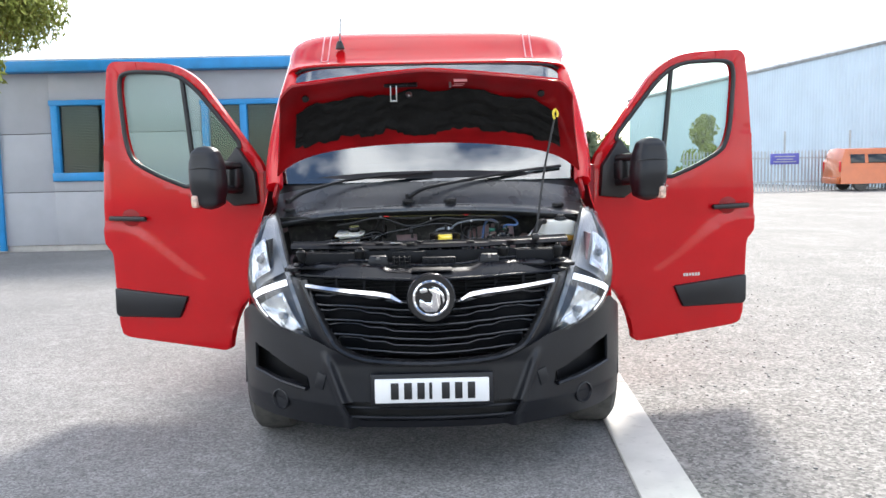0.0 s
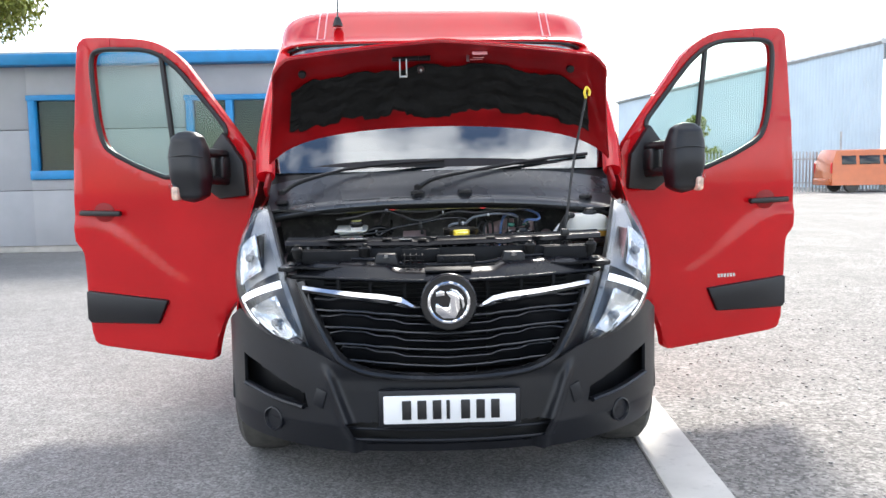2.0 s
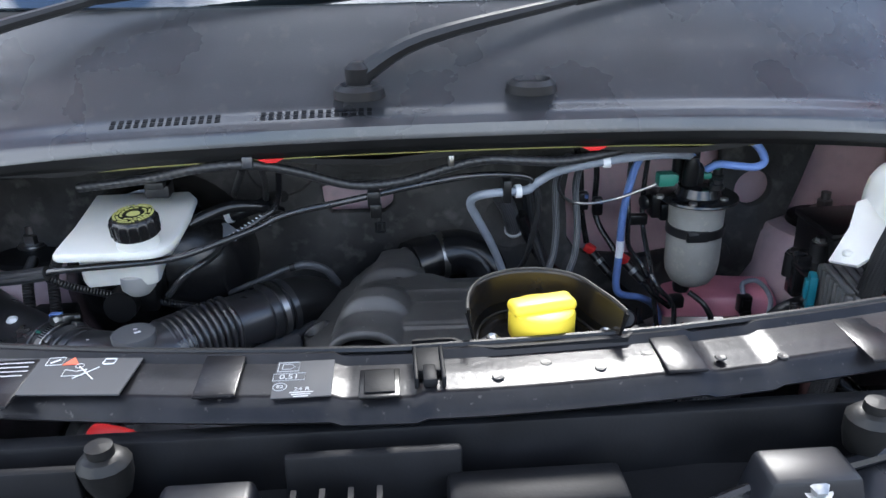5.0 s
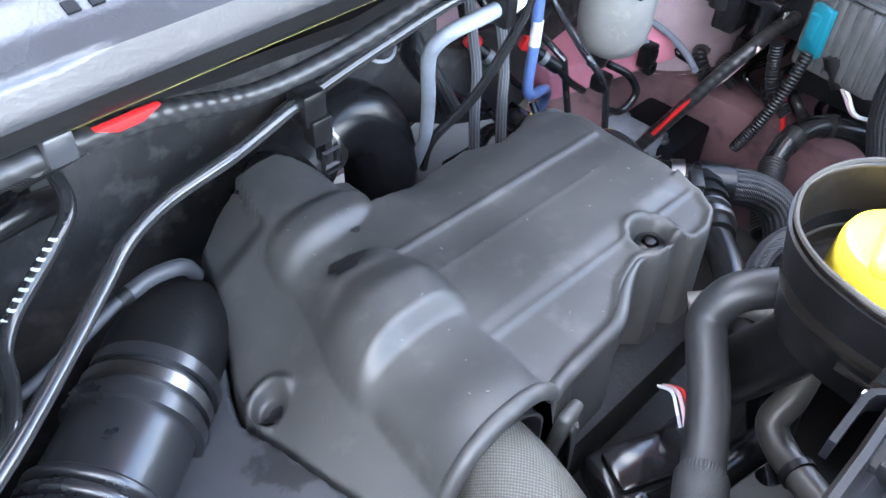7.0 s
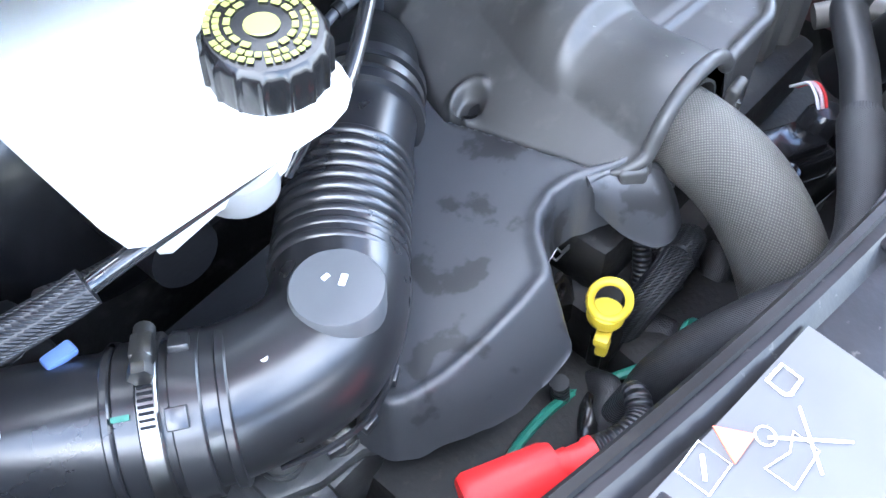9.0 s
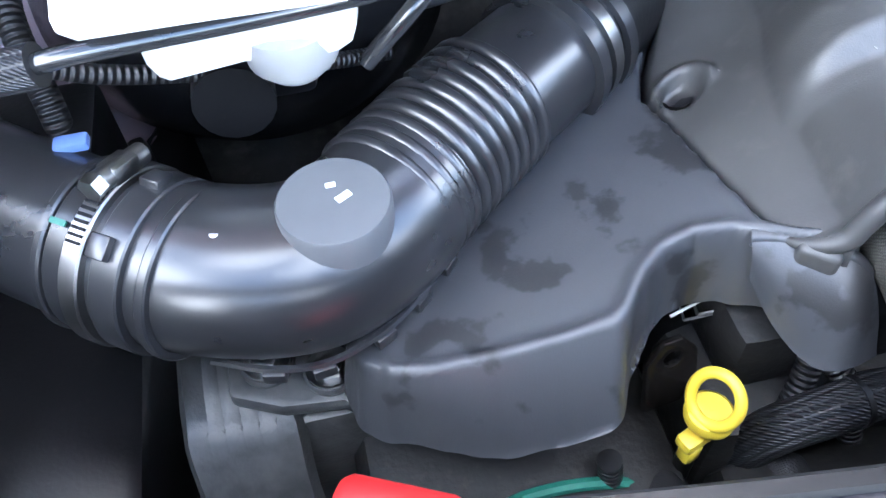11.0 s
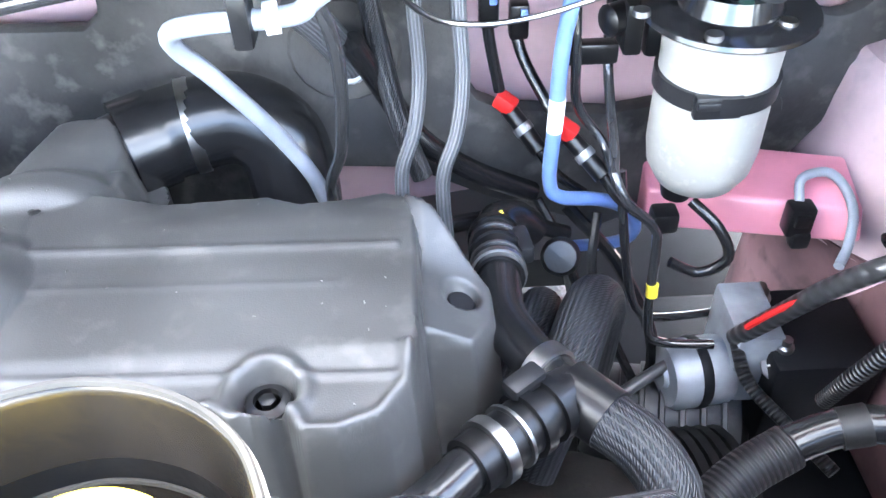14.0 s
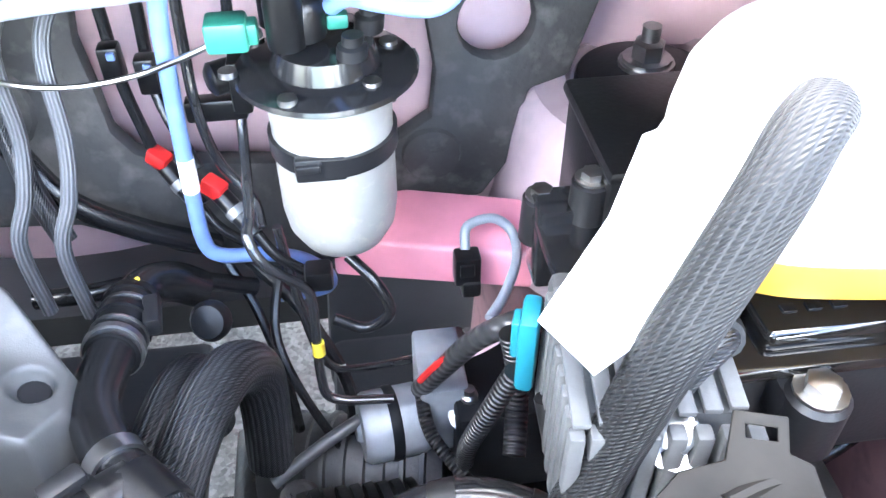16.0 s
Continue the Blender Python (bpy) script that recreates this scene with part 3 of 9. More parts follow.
def wheel_parts(parent, c, r, w, rim=ALLOY, name="wheel"):
    x, y, z = c
    ty = part(name, lathe([(r * 0.62, -w / 2), (r * 0.9, -w / 2), (r * 0.985, -w * 0.38), (r, -w * 0.2), (r, w * 0.2), (r * 0.985, w * 0.38), (r * 0.9, w / 2), (r * 0.62, w / 2)], c, (1, 0, 0), 40), TYRE, parent)
    ri = [lathe([(0, -w * 0.3), (r * 0.64, -w * 0.3), (r * 0.64, w * 0.3), (r * 0.58, w * 0.32), (r * 0.52, w * 0.2), (0, w * 0.24)], c, (1, 0, 0), 24)]
    part("rim", join(*ri), rim, ty)
    return ty


def parked_van(at, turn, paint, length, width, height, label, name):
    """Side-on panel van: profile in y and z, thickened across."""
    v = thing(name, at, label, "van")
    prof = [(0, 0.32), (0, 0.95), (0.12, 1.1), (0.95, 1.28), (1.75, height - 0.05), (2.1, height), (length - 0.25, height - 0.02), (length - 0.05, height - 0.5), (length, 0.9), (length, 0.34)]
    bm = bmesh.new()
    n = 10
    rows = []
    for i in range(n + 1):
        s = -1 + 2 * i / n
        row = []
        for y, z in prof:
            tuck = 1 - 0.16 * max(0, (z - 1.0) / (height - 1.0)) ** 1.5
            bulge = 0.06 * (1 - s * s)
            yy = y - bulge if y < length / 2 else y + bulge
            row.append(bm.verts.new((s * width / 2 * tuck, yy, z + (0.05 * (1 - s * s) if z > 1.5 else 0))))
        rows.append(row)
    for a, b in zip(rows, rows[1:]):
        for j in range(len(prof) - 1):
            bm.faces.new((a[j], b[j], b[j + 1], a[j + 1]))
    bm.faces.new(rows[0])
    bm.faces.new(rows[-1][::-1])
    m = Matrix.Translation(at) @ pose(0, 0, 0, 0, 0, turn)

    def put(b):
        bmesh.ops.transform(b, matrix=m, verts=b.verts)
        return b
    part("body", put(bm), paint, v, angle=30)
    for sx in (-1, 1):
        for (y0, y1) in ((1.55, 2.6), (2.75, 3.7), (3.85, length - 0.45)):
            part("side_window", put(box((sx * width / 2 * 0.93, (y0 + y1) / 2, height * 0.76), (0.03, y1 - y0, 0.42), 0.01, pose(0, 0, 0, 0, -sx * 9, 0))), DARKGLASS, v)
        part("tail_lamp", put(box((sx * width * 0.45, length + 0.01, height * 0.58), (0.12, 0.05, 0.5), 0.015)), REDPLASTIC, v)
        for y in (0.9, length - 0.95):
            w = wheel_parts(v, (sx * (width / 2 - 0.12), y, 0.33), 0.33, 0.22)
            for o in (w, *w.children):
                o.data.transform(Matrix.Translation(-Vector(at)) @ m @ Matrix.Translation(Vector(at)))
    part("bumper", put(box((0, length + 0.04, 0.5), (width * 0.94, 0.14, 0.3), 0.04)), paint, v)
    return v


parked_van((24.0, 35.2, 0), 88, ORANGE, 4.97, 1.98, 1.98, "metallic orange panel van parked by the fence", "parked_van")
parked_van((5.6, 27, 0), 184, CARBLUE, 4.2, 1.8, 1.5, "dark blue car parked at the far edge of the yard", "parked_car")

# ---- the red van ----
van = thing("van", (0, 2.5, 0), "red panel van with open doors and raised bonnet", "van")

def ring2(cx, cy, r, n=20):
    return [(cx + r * math.cos(2 * math.pi * k / n), cy + r * math.sin(2 * math.pi * k / n)) for k in range(n)]


# plan line of the nose: how far back the skin lies at a half width
PLAN = [(0, -0.02), (0.2, -0.012), (0.4, 0.022), (0.5, 0.062), (0.6, 0.118), (0.72, 0.2), (0.82, 0.29), (0.9, 0.39), (0.96, 0.5), (0.99, 0.6), (1.0, 0.68)]
BTOP = [(0, 0.55), (0.25, 0.562), (0.43, 0.61), (0.52, 0.65), (0.57, 0.668), (0.7, 0.70), (0.8, 0.74), (0.9, 0.79), (0.96, 0.74), (1.0, 0.69)]


PLANLINE = spline([(-0.2, -0.012, 0), *((a, b, 0) for a, b in PLAN)], 12)


def plan_y(x):
    return lerp_table(x, [(p.x, p.y) for p in PLANLINE])


def bumper_point(u, v):
    """The grid follows the slanting crease beside the plate."""
    q = abs(u * 2 - 1)
    mid = 0.236 + v * 0.375
    xc = 0.385 + 0.40 * max(0.0, mid - 0.30)
    x = lerp_table(q, [(0, 0), (0.28, xc - 0.055), (0.46, xc + 0.055), (0.60, 0.70), (0.76, 0.85), (0.88, 0.945), (1, 1.0)])
    y = plan_y(x)
    z0, z1 = lerp_table(x, [(0, 0.235), (0.6, 0.235), (0.85, 0.24), (1.0, 0.25)]), lerp_table(x, BTOP)
    z = z0 + (z1 - z0) * v
    y += 0.07 * max(0, 0.36 - z) / 0.12 + 0.03 * max(0, z - 0.5)
    low = step(-z, -0.62, -0.54)
    y -= 0.020 * math.exp(-((x - xc) / 0.024) ** 2) * low
    y += 0.022 * step(-x, -xc, -xc + 0.045) * low
    return Vector((math.copysign(x, u - 0.5), y, z))


def bumper_keep(u, v):
    p = bumper_point(u, v)
    x, z = abs(p.x), p.z
    q = abs(u * 2 - 1)
    if q < 0.37 and 0.272 + 0.03 * step(q, 0.28, 0.37) < z < 0.375:
        return False
    if 0.585 < x < 0.885 and 0.425 + 0.05 * (x - 0.6) / 0.27 < z < 0.485 + 0.115 * (x - 0.6) / 0.27:
        return False
    return True


def skin(x, z):
    """How far back the bumper face lies at a half width and height."""
    return min((abs(p.x - x) + abs(p.z - z), p.y) for p in FACE)[1]


FACE = [bumper_point(0.5 + i / 240, j / 60) for i in range(121) for j in range(61)]
bumper = part("bumper", sheet(bumper_point, 150, 60, 0.012, bumper_keep), BUMPER, van, "textured black plastic front bumper", 50)
part("lower_grille_back", box((0, 0.16, 0.32), (0.86, 0.02, 0.16)), TRIM, bumper)
for z in (0.30, 0.345):
    part("lower_grille_bar", tube([(x, lerp_table(abs(x), PLAN) + 0.035, z) for x in (-0.43, -0.3, -0.15, 0, 0.15, 0.3, 0.43)], 0.007, 6, 3), BUMPER, bumper)
for s in (-1, 1):
    part("vent_back", box((s * 0.74, 0.36, 0.49), (0.36, 0.02, 0.22), 0, pose(0, 0, 0, 0, 0, s * 40)), TRIM, bumper)
    part("vent_bar", tube([(s * 0.59, 0.105, 0.425), (s * 0.72, 0.19, 0.445), (s * 0.87, 0.34, 0.475)], 0.018, 8, 4, flat=0.6), BUMPER, bumper)
    part("fog_blank", join(lathe([(0.052, -0.012), (0.052, 0.005), (0.046, 0.008), (0.041, -0.004), (0, -0.002)], (s * 0.735, skin(0.735, 0.348) - 0.004, 0.348), (s * 0.55, -0.82, 0), 28)), BUMPER, bumper)
    part("tow_cover", box((s * 0.52, skin(0.52, 0.47) - 0.003, 0.47), (0.05, 0.008, 0.075), 0.003, pose(0, 0, 0, 0, -s * 18, s * 26)), BUMPER, bumper)

# number plate: white board with plain dark bars
plate = part("number_plate", box((0, -0.035, 0.442), (0.52, 0.012, 0.113), 0.006), material("white_reflective_plate", (0.80, 0.80, 0.80), 0.3, 0.0, 0.02, 5), van, "white number plate with plain dark bars")
for x, w in ((-0.168, 0.036), (-0.108, 0.036), (-0.049, 0.034), (-0.005, 0.014), (0.063, 0.036), (0.122, 0.034), (0.180, 0.034)):
    part("dark_bar", box((x - 0.001, -0.043, 0.442), (w, 0.006, 0.076), 0.002), TRIM, plate)
part("plate_backing", box((0, -0.018, 0.445), (0.56, 0.03, 0.15), 0.008), BUMPER, van)

# grille
part("grille_back", sheet(lambda u, v: Vector(((u * 2 - 1) * 0.58, 0.20 + 0.1 * (u * 2 - 1) ** 2, 0.55 + v * 0.42)), 10, 2, 0.01), DARK, van)


frame_pts = [(0, -0.012, 0.563), (0.16, -0.006, 0.568), (0.31, 0.012, 0.583), (0.415, 0.045, 0.622), (0.465, 0.075, 0.68), (0.51, 0.10, 0.76), (0.555, 0.12, 0.85), (0.59, 0.135, 0.935)]
both = [(-x, y, z) for x, y, z in frame_pts[::-1]] + frame_pts[1:]
part("grille_surround", tube(both, 0.03, 10, 4, flat=0.6), GLOSS, van, "gloss black grille surround")

# black flank between the surround and each lamp
LAMPIN = [(0.655, 0.565, 0.165), (0.76, 0.60, 0.175), (0.90, 0.65, 0.215), (0.96, 0.675, 0.265)]
for s in (-1, 1):
    def flank(u, v):
        z = 0.60 + 0.345 * v
        xa = lerp_table(z, [(p[2], p[0]) for p in frame_pts[2:]]) + 0.012
        ya = lerp_table(z, [(p[2], p[1]) for p in frame_pts[2:]]) - 0.010
        xb = lerp_table(z, [(a, b) for a, b, _ in LAMPIN]) - 0.004
        yb = lerp_table(z, [(a, c) for a, _, c in LAMPIN]) - 0.004
        return Vector((s * (xa + (xb - xa) * u), ya + (yb - ya) * u - 0.012 * math.sin(math.pi * u), z))
    part("grille_flank", sheet(flank, 8, 20, 0.006), BUMPER, van)


def wing_bar(z, half, drop, kink):
    """One stepped blade line across the grille: straight runs joined by slanting steps."""
    xs = (-half, -0.47, -0.42, -0.33, -0.285, -0.215, -0.17, -0.085, 0.0)
    up = (0.0, 0.0, kink, kink, 0.0, 0.0, -kink, -kink, -kink)
    left = [(x, 0.06 + lerp_table(abs(x), PLAN) * 0.72, z + u + drop * abs(x)) for x, u in zip(xs, up) if abs(x) <= half]
    return left + [(-x, y, zz) for x, y, zz in left[-2::-1]]


def blade(z, half, kink):
    """A blade with a rolled stepped upper edge and an undercut face."""
    top, low = wing_bar(z + 0.012, half, 0.05, kink), wing_bar(z - 0.024, half, 0.05, 0.0)
    n = len(top) - 1

    def face(u, v):
        q = u * n
        k = min(int(q), n - 1)
        a = Vector(top[k]).lerp(Vector(top[k + 1]), q - k)
        b = Vector(low[k]).lerp(Vector(low[k + 1]), q - k)
        p = a.lerp(b, max(0.0, min(1.0, (v - 0.3) / 0.7)))
        return p + Vector((0, lerp_table(v, [(0, 0.045), (0.2, 0.006), (0.3, 0.0), (0.4, 0.006), (1.0, 0.026)]), lerp_table(v, [(0, 0.003), (0.2, 0.003), (0.3, 0.0), (1, 0.0)])))
    return sheet(face, n * 4, 10, 0.003)


for z, half in ((0.826, 0.535), (0.759, 0.515), (0.692, 0.485), (0.627, 0.43)):
    g = part("grille_bar", blade(z, half, 0.013), GRILLE, van, "black stepped grille bar", 25)
    origins[g.name] = origins[van.name]
    lip = [Vector(p) + Vector((0, -0.012, 0)) for p in wing_bar(z - 0.027, half, 0.05, 0.004)]
    part("lip", tube(lip, 0.0042, 6, 0), EDGESHINE, g)
    part("upper_edge", tube([Vector(p) + Vector((0, 0.0, 0.002)) for p in wing_bar(z + 0.012, half, 0.05, 0.013)], 0.0034, 6, 0), EDGESHINE, g)
for x in (-0.44, -0.31, -0.17, 0.17, 0.31, 0.44):
    part("grille_strut", box((x, 0.15, 0.76), (0.012, 0.02, 0.36)), DARK, van)
# radiator behind the bars
for k in range(20):
    part("radiator_fin", box((0, 0.185, 0.58 + k * 0.018), (1.0, 0.012, 0.006)), DARK, van)
for s in (-1, 1):

    def chrome_pt(x, z, d):
        return Vector((s * x, 0.012 + lerp_table(x, PLAN) * 0.9 + d, z))
    bm = bmesh.new()
    fr, bk = [], []
    top = [(0.125, 0.845), (0.18, 0.882), (0.245, 0.893), (0.36, 0.902), (0.47, 0.912), (0.58, 0.922)]
    low = [(0.135, 0.838), (0.18, 0.846), (0.245, 0.858), (0.36, 0.873), (0.47, 0.886), (0.58, 0.897)]
    for (x, z), (x2, z2) in zip(top, low):
        fr.append((bm.verts.new(chrome_pt(x, z, 0)), bm.verts.new(chrome_pt((x + x2) / 2, (z + z2) / 2, -0.014)), bm.verts.new(chrome_pt(x2, z2, 0))))
        bk.append((bm.verts.new(chrome_pt(x, z, 0.02)), bm.verts.new(chrome_pt(x2, z2, 0.02))))
    for i in range(len(fr) - 1):
        a, b, c, d = fr[i], fr[i + 1], bk[i], bk[i + 1]
        bm.faces.new((a[0], b[0], b[1], a[1]))
        bm.faces.new((a[1], b[1], b[2], a[2]))
        bm.faces.new((a[0], c[0], d[0], b[0]))
        bm.faces.new((a[2], b[2], d[1], c[1]))
    part("chrome_bar", bm, CHROME, van, "bright chrome grille bar", 20)

# round emblem, plain
emb = part("emblem", lathe([(0.112, 0.02), (0.112, -0.004), (0.106, -0.012), (0, -0.012)], (0.005, -0.008, 0.862), (0, 1, 0), 48), GLOSS, van, "round chrome-ringed emblem, plain inside")
part("emblem_ring", lathe([(0.071, -0.012), (0.072, -0.020), (0.077, -0.024), (0.083, -0.020), (0.084, -0.012)], (0.005, -0.008, 0.862), (0, 1, 0), 48), CHROME, emb)
part("emblem_disc", prism(ring2(0, 0, 0.0715, 40), 0.004, pose(0.005, -0.0225, 0.862, 90)), GLOSS, emb)
part("emblem_shape", prism([(-0.03, -0.075), (0.03, -0.075), (0.052, -0.03), (0.05, 0.03), (0.02, 0.06), (-0.015, 0.052), (0.008, 0.02), (0.0, -0.02), (-0.03, -0.02), (-0.062, 0.0), (-0.065, -0.04)], 0.012, pose(0.005, -0.026, 0.862, 90) @ Matrix.Diagonal((0.82, 0.82, 1, 1)), 0.003), CHROME, emb)
part("emblem_shape", prism([(-0.06, 0.03), (-0.02, 0.035), (-0.02, 0.055), (-0.04, 0.06), (-0.062, 0.05)], 0.008, pose(0.005, -0.026, 0.862, 90) @ Matrix.Diagonal((0.82, 0.82, 1, 1)), 0.002), CHROME, emb)
part("emblem_shape", prism([(0.0, 0.068), (0.04, 0.058), (0.068, 0.025), (0.075, -0.01), (0.066, -0.035), (0.06, 0.0), (0.05, 0.03), (0.025, 0.052)], 0.008, pose(0.005, -0.026, 0.862, 90) @ Matrix.Diagonal((0.82, 0.82, 1, 1)), 0.002), CHROME, emb)

# upper grille panel below the opening
def top_panel(u, v):
    """Rolled panel with a raised shoulder towards each lamp."""
    q = u * 2 - 1
    raise_ = 0.016 * smooth_table(abs(q), [(0.0, 0.0), (0.30, 0.0), (0.40, 1.0), (0.86, 1.0), (0.95, 0.2), (1.0, 0.0)])
    z = lerp_table(v, [(0, 0.925), (0.1, 0.938), (0.3, 0.958), (0.6, 0.972), (1, 0.978)]) + raise_ * step(v, 0.15, 0.5) + 0.018 * abs(q)
    return Vector((q * 0.62, 0.085 + 0.125 * q * q + 0.125 * v, z))


part("grille_top_panel", sheet(top_panel, 80, 16, 0.005), SATIN, van, "satin black panel above the grille", 50)
part("slam_front", box((0, 0.30, 1.0), (1.26, 0.02, 0.10), 0.004), DARK, van)
part("panel_lip", tube([top_panel(k / 24, 0.05) + Vector((0, -0.004, 0)) for k in range(25)], 0.006, 8, 2), BUMPER, van)
part("panel_rear_lip", tube([top_panel(k / 24, 1.0) + Vector((0, 0.002, 0.006)) for k in range(25)], 0.007, 8, 2), SATIN, van)
for s in (-1, 1):
    part("panel_end", box((s * 0.645, 0.245, 0.985), (0.075, 0.09, 0.02), 0.006, pose(0, 0, 0, 12, 0, s * 24)), SATIN, van)
    part("end_bolt", hexbolt((s * 0.64, 0.235, 0.996), (0, -0.3, 1), 0.010), STEEL, van)
part("panel_badge_plate", box((0.01, 0.135, 0.973), (0.19, 0.045, 0.010), 0.004, pose(0, 0, 0, 16)), DARK, van)
part("lock_carrier_shelf", sheet(lambda u, v: Vector(((u * 2 - 1) * 0.66, 0.19 + 0.1 * v, 0.985 + 0.01 * math.sin(u * 40) * 0.3)), 30, 3, 0.006), DARK, van)
for x, w in ((-0.245, 0.11), (0.285, 0.11)):
    part("carrier_boss", prism([(-w / 2, -0.02), (w / 2, -0.02), (w * 0.36, 0.032), (-w * 0.36, 0.032)], 0.05, pose(x, 0.225, 1.002, 90), 0.006), BUMPER, van)
    part("boss_bolt", hexbolt((x, 0.204, 1.022), (0, -0.5, 1), 0.009), STEEL, van)
for x in (-0.335, 0.36, -0.62, 0.62):
    part("bump_stop", lathe([(0.016, -0.02), (0.022, 0.0), (0.024, 0.02), (0.018, 0.028), (0.012, 0.03), (0.012, 0.04), (0, 0.042)], (x, 0.262, 1.035), (0, -0.2, 1), 14), RUBBER, van)
for x0, x1 in ((-0.60, -0.36), (-0.18, -0.02), (0.42, 0.60)):
    part("carrier_web", box(((x0 + x1) / 2, 0.262, 1.02), (x1 - x0, 0.012, 0.055), 0.004), DARK, van)
part("lock_box", join(box((0.045, 0.235, 1.0), (0.16, 0.05, 0.045), 0.006), *[box((-0.015 + k * 0.04, 0.208, 1.003), (0.02, 0.008, 0.02), 0.003) for k in range(4)]), DARK, van)
part("catch_grid", join(*[box((-0.17 + k * 0.025, 0.21, 1.0), (0.005, 0.05, 0.06)) for k in range(4)], *[box((-0.135, 0.19, 0.985 + k * 0.02), (0.09, 0.006, 0.004)) for k in range(3)]), DARK, van)

# headlights
for s in (-1, 1):
    inner = spline([(0.565, 0.165, 0.655), (0.60, 0.175, 0.76), (0.65, 0.215, 0.90), (0.715, 0.35, 1.05), (0.775, 0.53, 1.17), (0.815, 0.66, 1.225)], 6)
    outer = spline([(0.575, 0.165, 0.648), (0.74, 0.225, 0.695), (0.87, 0.345, 0.78), (0.925, 0.44, 0.91), (0.915, 0.52, 1.05), (0.86, 0.64, 1.205)], 6)
    n = len(inner) - 1

    def along(P, u):
        q = max(0.0, min(1.0, u)) * (len(P) - 1)
        k = min(int(q), len(P) - 2)
        return P[k].lerp(P[k + 1], q - k)

    def lamp(u, v, off=0.0):
        a, b = along(inner, u), along(outer, u)
        p = a.lerp(b, v)
        k = 4 * v * (1 - v)
        q = p + Vector((0.045, -0.05, 0.0)) * k * (0.6 + 0.4 * math.sin(u * 3.1)) + Vector((-0.62 * min(1.0, 1.25 * v), 0.78, 0.0)) * off
        return Vector((s * q.x, q.y, q.z))
    head = part("headlight", sheet(lambda u, v: lamp(u, v, 0.085), n, 12, 0.004), BEZEL, van, "clear headlight with chrome reflectors and white running light")
    part("lens", sheet(lambda u, v: lamp(u, v), n, 16, 0.004), CLEAR, head)
    for k in (0.0, 1.0):
        part("lamp_wall", sheet(lambda u, v, k=k: lamp(u, k, 0.002 + v * 0.083), n, 2, 0.003), BEZEL, head)
    # reflector bowls, upper and lower, fanned into facets
    for (u0, u1, v0, v1) in ((0.12, 0.385, 0.18, 0.80), (0.53, 0.75, 0.26, 0.76)):
        def bowl(a, b, u0=u0, u1=u1, v0=v0, v1=v1):
            fx, fy = a * 2 - 1, b * 2 - 1
            w = (abs(fx) ** 3 + abs(fy) ** 3) ** (1 / 3)
            return lamp(u0 + (u1 - u0) * a, v0 + (v1 - v0) * b, 0.022 + 0.055 * max(0, 1 - w * w) + 0.004 * (int(b * 17.99) % 2))
        part("reflector", sheet(bowl, 14, 18, 0.002), LAMPCHROME, head, "faceted chrome reflector", 8)
        c, ax = lamp((u0 + u1) / 2, (v0 + v1) / 2, 0.07), Vector((s * 0.3, -1, 0.1)).normalized()
        part("bulb_shroud", lathe([(0.018, 0), (0.018, 0.025), (0.010, 0.034), (0, 0.035)], c, ax, 14), LAMPBACK, head)
    # Silver sheet added for the sky reflected in the upper lens.
    part("upper_reflector", sheet(lambda a, b: lamp(0.49 + 0.46 * a, 0.09 + 0.84 * b, 0.050 + 0.02 * math.sin(a * 3.1) * math.sin(b * 3.1)), 16, 10, 0.002), LAMPSHEEN, head, "silvered upper housing carrying the sky's reflection in its colour", 60)
    part("running_light", sheet(lambda a, b: lamp(0.415 + 0.034 * a + 0.03 * b, 0.08 + 0.84 * b, 0.016), 2, 12, 0.004), LIT, head, "lit white running light")
    part("running_light", sheet(lambda a, b: lamp(0.30 + 0.135 * a, 0.84 + 0.08 * b, 0.018), 8, 2, 0.004), LIT, head)
    part("light_guide", sheet(lambda a, b: lamp(0.02 + 0.94 * a, 0.015 + 0.05 * b, 0.012), 24, 2, 0.003), LAMPBACK, head, "silvered strip along the inner edge")

